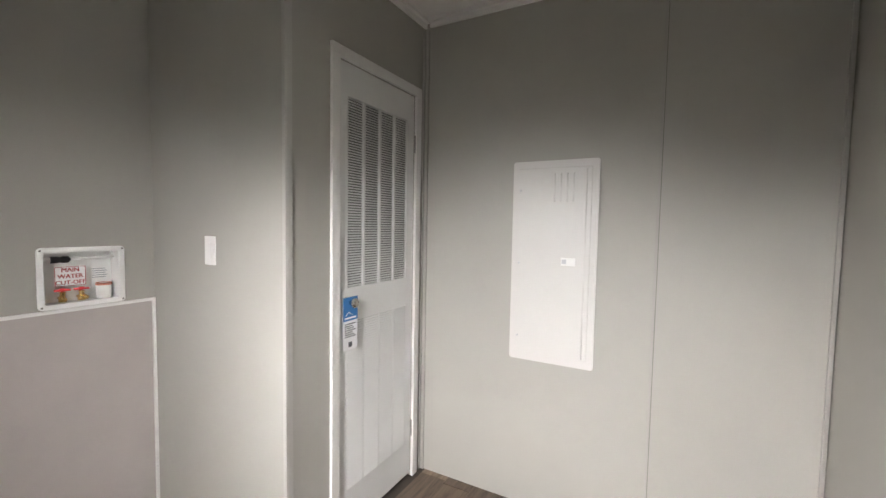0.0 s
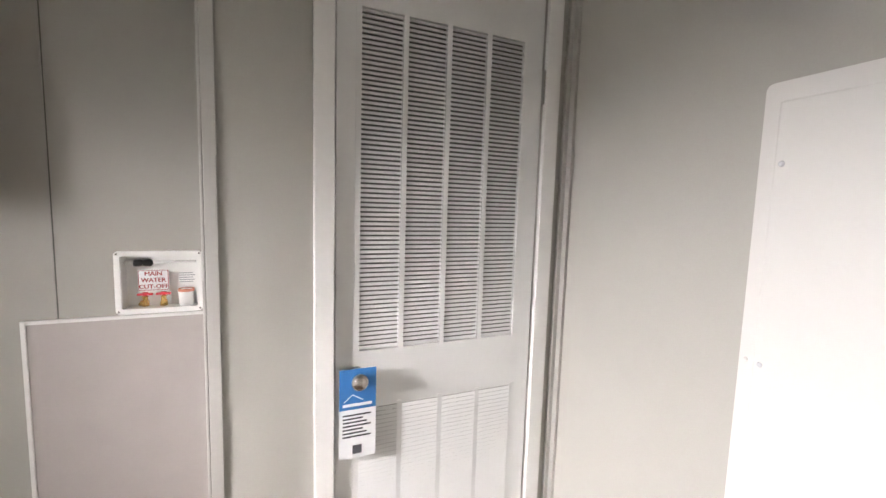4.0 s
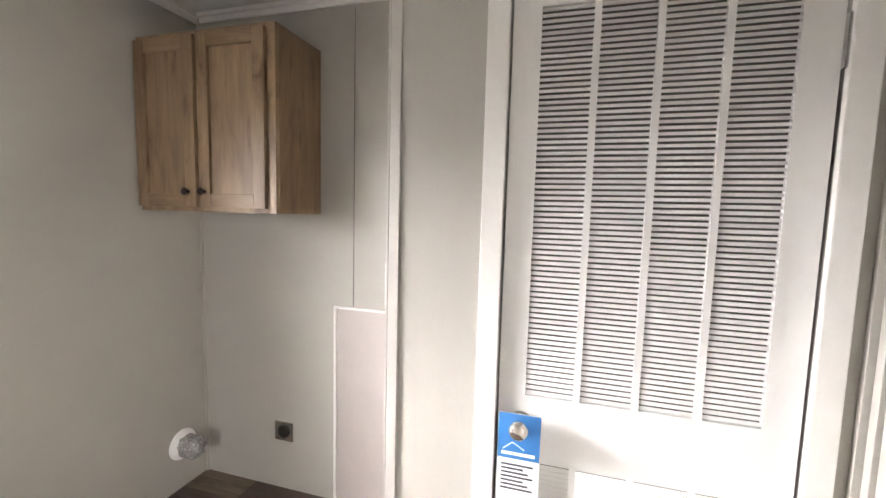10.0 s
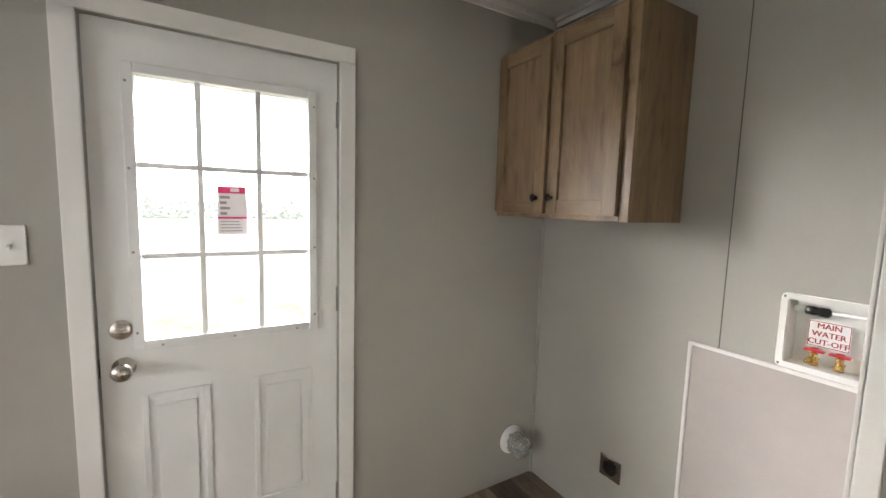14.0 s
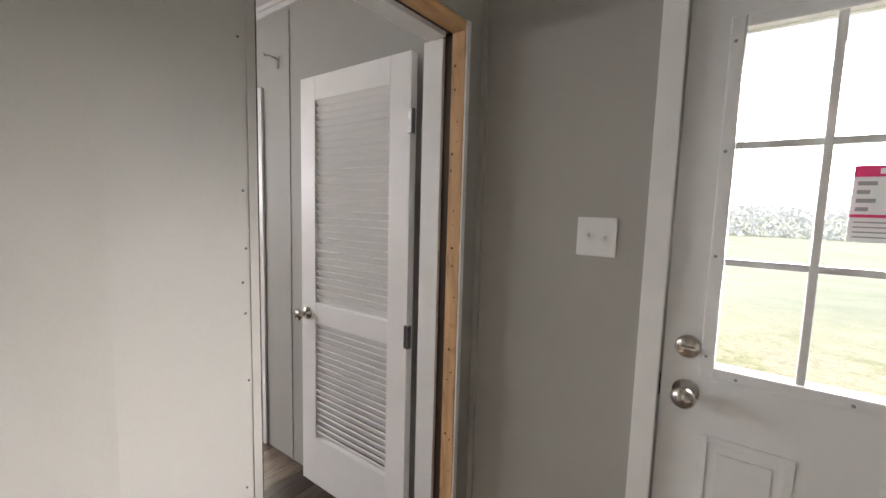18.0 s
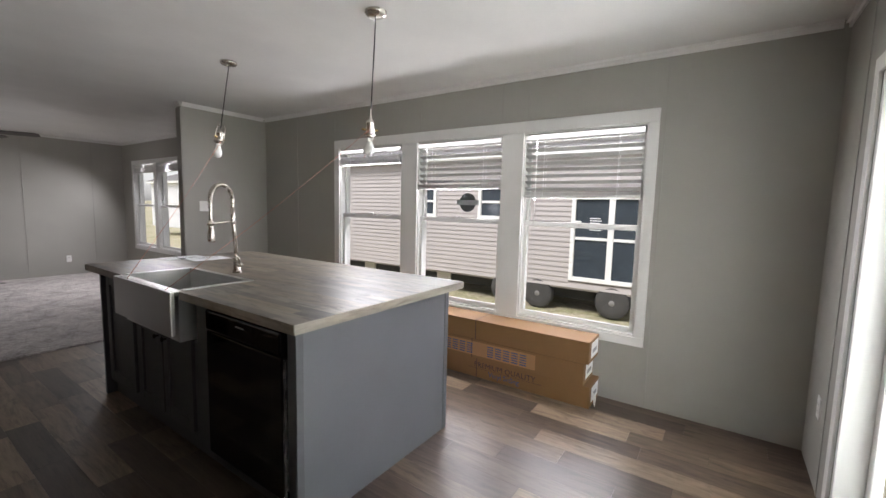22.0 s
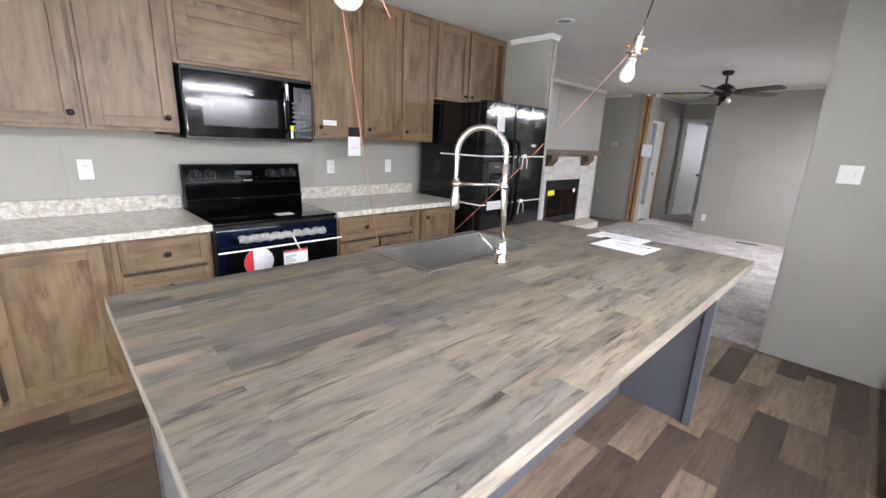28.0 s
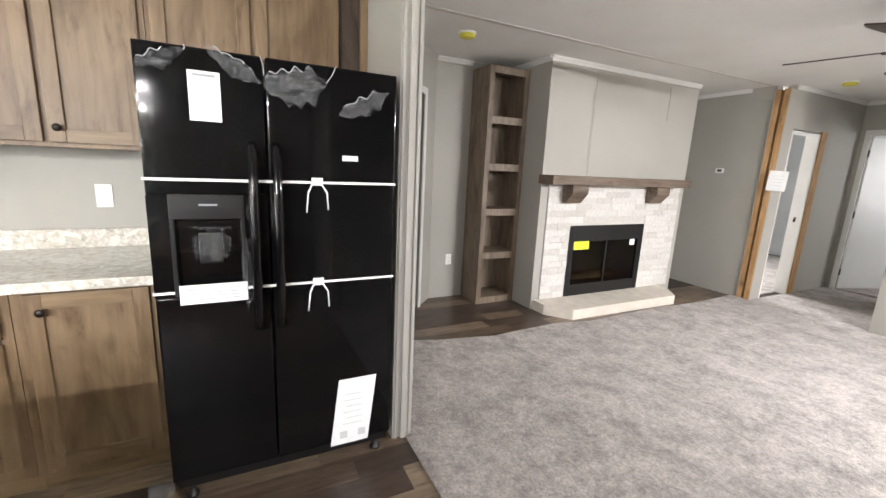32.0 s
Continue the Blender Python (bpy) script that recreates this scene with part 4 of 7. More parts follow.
# badge on the middle window
t = thing("window_badge", (XE + 0.04, 2.0, 1.38), "round dark badge sticker on the dining window", "sticker")
part("disc", turned([(0.085, 0), (0.085, 0.0006)], 40, facing(XE + 0.074, 1.94, 1.43, (0, -1, 0), (0, 0, 1))), M_BADGE, t)
bm = blk(-0.115, 0.115, -0.022, 0.022, -0.0006, 0.0016)
bm.transform(facing(XE + 0.0725, 1.94, 1.43, (0, -1, 0), (0, 0, 1)))
part("banner", bm, M_INKGREY, t)

# entry door with nine panes
t = thing("door_1", (-0.62, YS - 0.02, 0), "white steel entry door with nine panes, closed", "door", "", "structure")
x0, x1, yf, yb = -1.008, -0.246, YS - 0.018, YS - 0.062
lx0, lx1, lz0, lz1 = -0.908, -0.355, 1.008, 1.886
part("leaf", join(wall_with_openings("x", x0, x1, yf, yb, [(lx0, lx1, lz0, lz1)], 2.022, 0.012)), M_DOORW, t)
lite = part("glazing_frame", join(blk(lx0 - 0.02, lx0 + 0.012, yf + 0.012, yb, lz0 - 0.02, lz1 + 0.02, 0.004), blk(lx1 - 0.012, lx1 + 0.02, yf + 0.012, yb, lz0 - 0.02, lz1 + 0.02, 0.004),
                                  blk(lx0 + 0.012, lx1 - 0.012, yf + 0.012, yb, lz0 - 0.02, lz0 + 0.012, 0.004), blk(lx0 + 0.012, lx1 - 0.012, yf + 0.012, yb, lz1 - 0.012, lz1 + 0.02, 0.004)), M_DOORW, t)
for k in (1, 2):
    xm, zm = lx0 + (lx1 - lx0) * k / 3, lz0 + (lz1 - lz0) * k / 3
    part("muntin", blk(xm - 0.009, xm + 0.009, yf + 0.006, yf - 0.012, lz0 + 0.012, lz1 - 0.012, 0.003), M_DOORW, lite)
    part("muntin", blk(lx0 + 0.012, lx1 - 0.012, yf + 0.005, yf - 0.011, zm - 0.009, zm + 0.009, 0.003), M_DOORW, lite)
part("pane", blk(lx0 + 0.012, lx1 - 0.012, yf - 0.016, yf - 0.02, lz0 + 0.012, lz1 - 0.012), M_GLASS, lite).visible_shadow = False
for a, b in ((-0.905, -0.692), (-0.55, -0.348)):
    c, d, w = 0.315, 0.83, 0.02
    part("panel_moulding", join(blk(a, a + w, yf, yf + 0.005, c, d, 0.0024), blk(b - w, b, yf, yf + 0.005, c, d, 0.0024), blk(a + w, b - w, yf, yf + 0.005, c, c + w, 0.0024), blk(a + w, b - w, yf, yf + 0.005, d - w, d, 0.0024)), M_DOORW, t)
    part("raised_panel", blk(a + 0.042, b - 0.042, yf, yf + 0.004, c + 0.042, d - 0.042, 0.003), M_DOORW, t)
db = part("deadbolt", turned([(0.032, 0), (0.032, 0.008), (0.026, 0.014), (0.0, 0.016)], 28, facing(-0.305, yf, 1.062, (-1, 0, 0), (0, 0, 1))), M_CHROME, t)
part("thumb_turn", blk(-0.323, -0.287, yf + 0.016, yf + 0.032, 1.057, 1.067, 0.003), M_CHROME, db)
part("knob", turned([(0.033, 0), (0.033, 0.006), (0.014, 0.012), (0.013, 0.032), (0.026, 0.042), (0.03, 0.056), (0.024, 0.068), (0.0, 0.072)], 28, facing(-0.307, yf, 0.936, (-1, 0, 0), (0, 0, 1))), M_CHROME, t)
for z in (0.25, 1.1, 1.83):
    part("hinge", blk(-1.013, -1.003, yf - 0.001, yf + 0.006, z - 0.05, z + 0.05, 0.002), M_STEEL, t)
part("strike_plate", blk(-0.2455, -0.241, yf - 0.02, yf + 0.002, 0.91, 0.97), M_BRONZE, t)
part("sticker", blk(-0.682, -0.589, yf - 0.0155, yf - 0.0148, 1.368, 1.538), M_PAPER, t, "white notice sticker with magenta bands")
part("sticker_band", blk(-0.682, -0.589, yf - 0.0147, yf - 0.0142, 1.513, 1.538), M_PINKRED, t)
part("sticker_band", blk(-0.682, -0.589, yf - 0.0147, yf - 0.0142, 1.423, 1.43), M_PINKRED, t)
part("sticker_tab", blk(-0.658, -0.63, yf - 0.0142, yf - 0.0138, 1.519, 1.531), M_PAPER, t)
for k in range(4):
    part("sticker_print", blk(-0.618 - 0.01 * (k % 2), -0.597, yf - 0.0147, yf - 0.0142, 1.437 + 0.019 * k, 1.446 + 0.019 * k), M_INKGREY, t)
    part("sticker_print", blk(-0.668 + 0.004 * k, -0.597, yf - 0.0147, yf - 0.0142, 1.378 + 0.011 * k, 1.381 + 0.011 * k), M_INKGREY, t)
for k in range(4):
    for xx in (lx0 - 0.008, lx1 + 0.008):
        zz = lz0 + 0.04 + (lz1 - lz0 - 0.08) * k / 3
        part("frame_plug", turned([(0.0045, 0), (0.0045, 0.0008)], 10, facing(xx, yf + 0.012, zz, (-1, 0, 0), (0, 0, 1))), M_INKGREY, lite)
for k in range(3):
    part("frame_plug", turned([(0.0045, 0), (0.0045, 0.0008)], 10, facing(lx0 + 0.06 + (lx1 - lx0 - 0.12) * k / 2, yf + 0.012, lz0 - 0.008, (-1, 0, 0), (0, 0, 1))), M_INKGREY, lite)

# sliding glass door
t = thing("door_2", (2.745, YS - 0.06, 0), "white vinyl sliding patio door with milky plastic outside", "sliding door", "", "structure")
part("frame", join(blk(1.831, 1.865, YS - 0.13, YS - 0.001, 0.0, 1.969, 0.003), blk(3.625, 3.659, YS - 0.13, YS - 0.001, 0, 1.969, 0.003), blk(1.865, 3.625, YS - 0.13, YS - 0.001, 1.93, 1.969, 0.003),
                   blk(1.865, 3.625, YS - 0.13, YS - 0.001, 0.0, 0.03, 0.003)), M_PLASTIC, t)
for a, b, yy in ((1.866, 2.78, YS - 0.05), (2.72, 3.624, YS - 0.1)):
    s = part("sliding_sash", join(blk(a, a + 0.06, yy, yy - 0.04, 0.031, 1.929, 0.004), blk(b - 0.06, b, yy, yy - 0.04, 0.031, 1.929, 0.004), blk(a + 0.06, b - 0.06, yy, yy - 0.04, 0.031, 0.11, 0.004),
                                  blk(a + 0.06, b - 0.06, yy, yy - 0.04, 1.87, 1.929, 0.004)), M_PLASTIC, t)
    part("pane", blk(a + 0.06, b - 0.06, yy - 0.018, yy - 0.023, 0.11, 1.87), M_GLASS, s).visible_shadow = False
    if a < 2:
        part("pull_handle", tube([(1.9, yy, 0.86), (1.9, yy + 0.03, 0.87), (1.9, yy + 0.045, 0.9), (1.9, yy + 0.045, 1.04), (1.9, yy + 0.03, 1.07), (1.9, yy, 1.08)], 0.009, 10), M_PLASTIC, s, "white looped pull handle")
bm = bmesh.new()
bmesh.ops.create_grid(bm, x_segments=40, y_segments=40, size=0.5)
for v in bm.verts:
    v.co.z = 0.035 * noise.noise((v.co.x * 5, v.co.y * 3, 1.3)) + 0.02 * noise.noise((v.co.x * 13, v.co.y * 9, 4.0))
for f in bm.faces:
    f.smooth = True
bm.transform(facing(2.75, YS - 0.21, 0.9, (1, 0, 0), (0, 0, 1)) @ Matrix.Diagonal((2.1, 2.4, 1, 1)))
solid("plastic_sheeting", bm, M_HOUSEWRAP, "translucent white plastic sheeting hung outside the patio door", "plastic sheet")
for x in (1.62, 2.24):
    t = thing("curtain_bracket", (x, YS, 2.14), "small nickel curtain rod bracket on the wall", "bracket", "curtain brackets")
    part("plate", blk(x - 0.008, x + 0.008, YS, YS + 0.004, 2.11, 2.17, 0.002), M_CHROME, t)
    part("arm", tube([(x, YS + 0.003, 2.16), (x, YS + 0.05, 2.165), (x, YS + 0.07, 2.158), (x, YS + 0.08, 2.168)], 0.005, 8), M_CHROME, t)


# ---- laundry ----
def slot_field(bm, y0, y1, z0, z1, x, cols, pitch, depth, low=0.28):
    """Rows of stamped slots: dark recess strips left between thin proud bars."""
    w = (y1 - y0) / cols
    for c in range(cols):
        a, b = y0 + c * w + 0.006, y0 + (c + 1) * w - 0.006
        n_rows = int((z1 - z0) / pitch)
        for r in range(n_rows):
            z = z0 + (r + 0.5) * pitch
            bb = [bm.verts.new(p) for p in ((x + depth, a, z - pitch * low), (x + depth, b, z - pitch * low), (x, b, z + pitch * 0.5), (x, a, z + pitch * 0.5),
                                             (x - 0.002, a, z - pitch * (low - 0.08)), (x - 0.002, b, z - pitch * (low - 0.08)))]
            bm.faces.new(bb[:4])
            bm.faces.new((bb[1], bb[0], bb[4], bb[5]))
    return bm


t = thing("door_3", (-1.26, 1.55, 0), "white steel furnace closet door with stamped louvres, closed", "door", "", "structure")
dx = -1.248
leaf = wall_with_openings("y", 1.268, 1.819, dx, dx - 0.03, [(1.318, 1.765, 1.089, 1.887)], 2.018, 0.02)
part("leaf", join(leaf), M_DOORW, t)
fields = (("upper_louvre", 1.089, 1.887), ("lower_louvre", 0.2, 0.948))
# dark sheet added behind the upper slots to give their shade
part("louvre_shade", blk(dx - 0.012, dx - 0.02, 1.318, 1.765, 1.089, 1.887), M_SLOT, t, "dark sheet for the shade in the slots")
for name, a, b in fields:
    fb = slot_field(bmesh.new(), 1.318, 1.765, a, b, dx - 0.003 if name == "upper_louvre" else dx + 0.0012, 4, *((0.0112, 0.0036, 0.12) if name == "upper_louvre" else (0.0112, 0.003, 0.3)))
    part(name, fb, M_DOORW, t)
# dark plate on the solid leaf, shading the lower slots by colour
part("louvre_shade", blk(dx, dx + 0.0006, 1.318, 1.765, 0.2, 0.94), M_SEAM, t, "dark sheet for the shade in the slots")
bars = bmesh.new()
for c in range(5):
    y = 1.318 + (1.765 - 1.318) * c / 4
    box(bars, dx - 0.01, dx + 0.0015, y - 0.0065, y + 0.0065, 1.089, 1.887)
    box(bars, dx, dx + 0.002, y - 0.0065, y + 0.0065, 0.2, 0.948)
part("louvre_divider", bars, M_DOORW, t)
part("knob", turned([(0.022, 0), (0.022, 0.006), (0.01, 0.012), (0.01, 0.03), (0.018, 0.038), (0.0205, 0.049), (0.015, 0.058), (0.0, 0.06)], 28, facing(dx, 1.318, 1.03, (0, 1, 0), (0, 0, 1))), M_CHROME, t)
for z in (0.27, 1.777):
    part("hinge", blk(dx, dx + 0.012, 1.818, 1.828, z - 0.045, z + 0.045, 0.002), M_STEEL, t)
t = thing("door_tag", (dx + 0.03, 1.3, 0.84), "blue and white hang tag on the closet door knob", "tag")
part("card", blk(dx + 0.022, dx + 0.0235, 1.274, 1.362, 0.832, 1.055, 0.0), M_PAPER, t)
part("blue_band", blk(dx + 0.0236, dx + 0.0242, 1.274, 1.362, 0.955, 1.055), M_BLUE, t)
part("roof_logo", join(*[tube([(dx + 0.0245, 1.285, 0.975), (dx + 0.0245, 1.305, 0.992), (dx + 0.0245, 1.33, 0.977)], 0.0012, 5)]), M_PAPER, t)
part("logo_bar", blk(dx + 0.0242, dx + 0.0248, 1.282, 1.352, 0.963, 0.97), M_PAPER, t)
for k in range(7):
    part("print_line", blk(dx + 0.0236, dx + 0.0242, 1.282, 1.35 - 0.01 * (k % 3), 0.885 + 0.009 * k, 0.889 + 0.009 * k), M_INK, t)
part("print_block", blk(dx + 0.0236, dx + 0.0242, 1.306, 1.328, 0.842, 0.864), M_INK, t)

# electric panel
t = thing("electric_panel", (-0.538, YP, 0.723), "white flush electric panel with a ribbed steel door", "electric panel")
yb = YP - 0.012
bm = prism(rounded(0.39, 0.943, 0.012), 0.0, 0.0085)
bm.transform(facing(-0.535, YP, 1.1945, (1, 0, 0), (0, 0, 1)))
part("cover", bm, M_PANEL, t)
bm = prism(rounded(0.37, 0.923, 0.01), 0.0086, 0.012)
bm.transform(facing(-0.535, YP, 1.1945, (1, 0, 0), (0, 0, 1)))
part("cover_face", bm, M_PANEL, t)
pd = part("panel_door", blk(-0.702, -0.368, yb - 0.008, yb, 0.758, 1.632, 0.004), M_PANEL, t)
for k in range(4):
    x = -0.53 + 0.028 * k
    part("rib", tube([(x, yb - 0.0038, 1.475), (x, yb - 0.0038, 1.605)], 0.0055, 16), M_PANEL, pd)
part("edge_rib", tube([(-0.39, yb - 0.003, 0.77), (-0.39, yb - 0.003, 1.62)], 0.006, 16), M_PANEL, pd)
lt = part("latch", blk(-0.492, -0.428, yb - 0.012, yb - 0.008, 1.188, 1.224, 0.003), M_PLASTIC, pd)
part("latch_slot", blk(-0.488, -0.468, yb - 0.0125, yb - 0.012, 1.196, 1.216), M_FAINT, lt)
for z in (0.84, 1.19, 1.53):
    part("screw", turned([(0.005, 0), (0.004, 0.0015), (0, 0.002)], 12, facing(-0.69, yb - 0.008, z, (1, 0, 0), (0, 0, 1))), M_FAINT, pd)
for x, z in ((-0.352, 1.19), (-0.717, 1.19)):
    part("cover_screw", turned([(0.004, 0), (0.003, 0.0015), (0, 0.002)], 12, facing(x, yb, z, (1, 0, 0), (0, 0, 1))), M_PANEL, t)


def switch_plate(name, m, gangs, label, group="", toggles=True, decora=False, outlet=False):
    """A wall plate, built facing -y at the origin and laid on its wall by m."""
    t = tagged(new(name), label, "outlet" if outlet else "light switch", group)
    w = 0.035 + 0.0225 * (gangs - 1)
    bm = blk(-w, w, -0.006, 0, -0.058, 0.058, 0.004)
    part("plate", bm, M_PLASTIC, t)
    for k in range(gangs):
        x = (k - (gangs - 1) / 2) * 0.046
        if outlet:
            for z in (-0.02, 0.02):
                s = part("socket", blk(x - 0.016, x + 0.016, -0.008, -0.005, z - 0.013, z + 0.013, 0.003), M_PLASTIC, t)
                part("slot", join(blk(x - 0.008, x - 0.006, -0.0085, -0.0078, z - 0.004, z + 0.006), blk(x + 0.006, x + 0.008, -0.0085, -0.0078, z - 0.004, z + 0.006)), M_INK, s)
        elif decora:
            part("rocker", blk(x - 0.016, x + 0.016, -0.009, -0.005, -0.033, 0.033, 0.002), M_PLASTIC, t)
        else:
            part("toggle_frame", blk(x - 0.006, x + 0.006, -0.0075, -0.005, -0.013, 0.013, 0.001), M_PLASTIC, t)
            bmt = blk(-0.004, 0.004, -0.018, 0, -0.006, 0.006, 0.002)
            bmt.transform(pose(x, -0.006, 0, 25 if k % 2 else -25, 0, 0))
            part("toggle", bmt, M_PLASTIC, t)
    t.matrix_basis = m
    return t


switch_plate("light_switch", pose(-1.684, 1.005, 1.243), 1, "single white light switch on the closet side wall", decora=True)
switch_plate("light_switch", pose(-0.047, YS, 1.345, 0, 0, 180), 2, "double white light switch beside the entry door")
switch_plate("light_switch", pose(3.608, 4.925, 1.328), 2, "double white light switch on the dining stub wall")
switch_plate("outlet", pose(XK, 1.425, 1.18, 0, 0, 90), 1, "white duplex outlet over the kitchen counter", "kitchen outlets", outlet=True)
switch_plate("outlet", pose(XK, 3.005, 1.18, 0, 0, 90), 1, "white duplex outlet over the kitchen counter", "kitchen outlets", outlet=True)
switch_plate("light_switch", pose(XK, 3.6, 1.18, 0, 0, 90), 1, "single white switch over the kitchen counter", decora=True)
switch_plate("outlet", pose(1.75, YN, 0.3), 1, "white outlet low on the living room wall", "living room outlets", outlet=True)
switch_plate("outlet", pose(3.5, YN, 0.3), 1, "white outlet low on the living room wall", "living room outlets", outlet=True)
switch_plate("outlet", pose(-0.70, 6.2, 0.42, 0, 0, 90), 1, "white outlet beside the tall shelf", "living room outlets", outlet=True)
switch_plate("outlet", pose(4.05, YS, 0.4, 0, 0, 180), 1, "white outlet low beside the sliding door", "kitchen outlets", outlet=True)
switch_plate("light_switch", pose(1.36, YS, 1.3, 0, 0, 180), 1, "white switch behind the open louvred door", decora=True)
switch_plate("outlet", pose(1.36, YS, 0.4, 0, 0, 180), 1, "white outlet behind the open louvred door", outlet=True)

# access panel and washer box
t = thing("access_panel", (XW, 0.68, 0), "pinkish grey access panel with a white border", "access panel")
part("board", blk(XW, XW + 0.006, 0.352, 0.99, 0, 0.997), M_ACCESS, t)
part("border", blk(XW, XW + 0.013, 0.339, 0.352, 0, 1.01, 0.002), M_TRIM, t)
part("border", blk(XW, XW + 0.013, 0.352, 0.991, 0.997, 1.01, 0.002), M_TRIM, t)
part("border", blk(XW, XW + 0.013, 0.991, 1.004, 0, 1.01, 0.002), M_TRIM, t)

t = thing("washer_box", (XW, 0.735, 1.01), "white recessed washing machine valve box", "valve box")
y0, y1, z0, z1 = 0.606, 0.888, 1.012, 1.25
XB = XW - 0.065
part("flange", rounded_ring(y1 - y0, z1 - z0, 0.016, 0.019, 0.009, facing(XW, (y0 + y1) / 2, (z0 + z1) / 2, (0, 1, 0), (0, 0, 1))), M_PLASTIC, t)
for y in (y0 + 0.01, y1 - 0.01):
    for z in (z0 + 0.011, z1 - 0.011):
        part("screw", turned([(0.004, 0), (0.003, 0.002), (0, 0.0022)], 10, facing(XW + 0.009, y, z, (0, 1, 0), (0, 0, 1))), M_STEEL, t)
part("recess", join(blk(XB - 0.004, XB, y0 + 0.017, y1 - 0.017, z0 + 0.013, z1 - 0.017), blk(XB, XW - 0.0005, y0 + 0.017, y0 + 0.0205, z0 + 0.013, z1 - 0.017), blk(XB, XW - 0.0005, y1 - 0.0205, y1 - 0.017, z0 + 0.013, z1 - 0.017),
                    blk(XB, XW - 0.0005, y0 + 0.0205, y1 - 0.0205, z0 + 0.013, z0 + 0.0165), blk(XB, XW - 0.0005, y0 + 0.0205, y1 - 0.0205, z1 - 0.0205, z1 - 0.017)), M_PLASTIC, t)
for y, s9 in ((0.69, -1), (0.75, 1)):
    v = part("valve", join(turned([(0.013, 0), (0.013, 0.012), (0.009, 0.016), (0.009, 0.034), (0.012, 0.038), (0.0, 0.042)], 14, pose(XB + 0.035, y, 1.033)), turned([(0.007, 0), (0.007, 0.025), (0, 0.026)], 10, pose(XB + 0.002, y, 1.045, 0, 90, 0)),
                           tube([(XB + 0.035, y, 1.05), (XB + 0.045, y + 0.008 * s9, 1.05), (XB + 0.058, y + 0.01 * s9, 1.044)], 0.0075, 10)), M_BRASS, t, "brass valve")
    part("lever", join(blk(XB + 0.026, XB + 0.044, y - 0.025, y + 0.025, 1.075, 1.083, 0.003), turned([(0.01, 0), (0.01, 0.006), (0, 0.007)], 14, pose(XB + 0.035, y, 1.08))), M_SWOOP, v, "red lever")
cup = part("drain_cup", turned([(0.024, 0), (0.027, 0.058), (0.025, 0.064), (0.021, 0.064), (0.02, 0.02), (0, 0.02)], 24, pose(XB + 0.035, 0.826, 1.03)), M_PLASTIC, t, "white drain cup with an orange rim")
part("cup_rim", turned([(0.0275, 0), (0.0285, 0.005), (0.0275, 0.01), (0.022, 0.0105), (0.021, 0.004)], 24, pose(XB + 0.035, 0.826, 1.086)), M_ORANGE, cup)
part("supply_pipe", tube([(XB + 0.03, 0.715, 1.201), (XB + 0.03, 0.8, 1.202), (XB + 0.03, 0.865, 1.203)], 0.0055, 10), M_PLASTIC, t)
part("hose_tip", turned([(0.0, 0), (0.008, 0.001), (0.011, 0.008), (0.011, 0.026), (0.009, 0.03)], 16, pose(XB + 0.03, 0.628, 1.2, -90, 0, 0)), M_PLASTIC, t)
part("hose_coupling", turned([(0.009, 0), (0.0135, 0.003), (0.0135, 0.024), (0.0115, 0.027), (0.0115, 0.034), (0.0135, 0.037), (0.0135, 0.056), (0.009, 0.06), (0.0055, 0.064)], 18, pose(XB + 0.03, 0.656, 1.2, -90, 0, 0)), M_BLACKMAT, t, "black hose coupling")
sg = part("notice", blk(XB + 0.03, XB + 0.031, 0.668, 0.768, 1.092, 1.172), M_PAPER, t, "white notice with red capitals")
part("notice_border", rounded_ring(0.098, 0.078, 0.004, 0.0015, 0.0004, facing(XB + 0.0311, 0.718, 1.132, (0, 1, 0), (0, 0, 1))), M_NOTICE, sg)
for k, w in enumerate(("MAIN", "WATER", "CUT-OFF")):
    for dx9 in (-0.0006, 0.0006):
        lettering("notice_print", w, 0.0235, facing(XB + 0.0312 + dx9 * 0.1, 0.718 + dx9, 1.157 - 0.025 * k, (0, 1, 0), (0, 0, 1)), M_NOTICE, sg)
for k in range(5):
    part("notice_line", blk(XB + 0.001, XB + 0.0016, 0.798, 0.846 + 0.006 * (k % 2), 1.115 + 0.009 * k, 1.118 + 0.009 * k), M_INKGREY, t)

# dryer outlet and vent
t = thing("dryer_outlet", (XW, 0.042, 0.265), "square steel dryer outlet with a black socket", "outlet")
part("plate", blk(XW, XW + 0.005, -0.012, 0.097, 0.265, 0.367, 0.002), M_STEEL, t)
part("socket", turned([(0.034, 0), (0.034, 0.006), (0.028, 0.008), (0.0, 0.0085)], 28, facing(XW + 0.005, 0.042, 0.316, (0, 1, 0), (0, 0, 1))), M_BLACKMAT, t)
t = thing("dryer_vent", (-1.96, YS, 0.16), "white plastic dryer vent pipe through the outer wall", "vent pipe")
mv = facing(-1.965, YS, 0.235, (-1, 0, 0), (0, 0, 1))
part("flange", turned([(0.05, 0.0), (0.078, 0.001), (0.078, 0.007), (0.06, 0.012), (0.055, 0.03), (0.05, 0.03), (0.05, 0.004)], 36, mv), M_PLASTIC, t)
# flat dark disc in place of the shade inside the pipe
part("pipe_mouth", turned([(0.0495, 0.004), (0.0, 0.005)], 30, mv), M_SEAM, t)
bm = turned([(0.052, 0.012), (0.056, 0.035), (0.052, 0.06), (0.055, 0.085), (0.05, 0.105), (0.04, 0.118), (0.02, 0.122), (0.0, 0.123)], 40)
for vv in bm.verts:
    vv.co *= 1 + 0.22 * noise.noise(vv.co * 45)
bm.transform(mv)
part("tape_cover", bm, M_TAPEFILM, t, "crumpled clear tape over the pipe end")

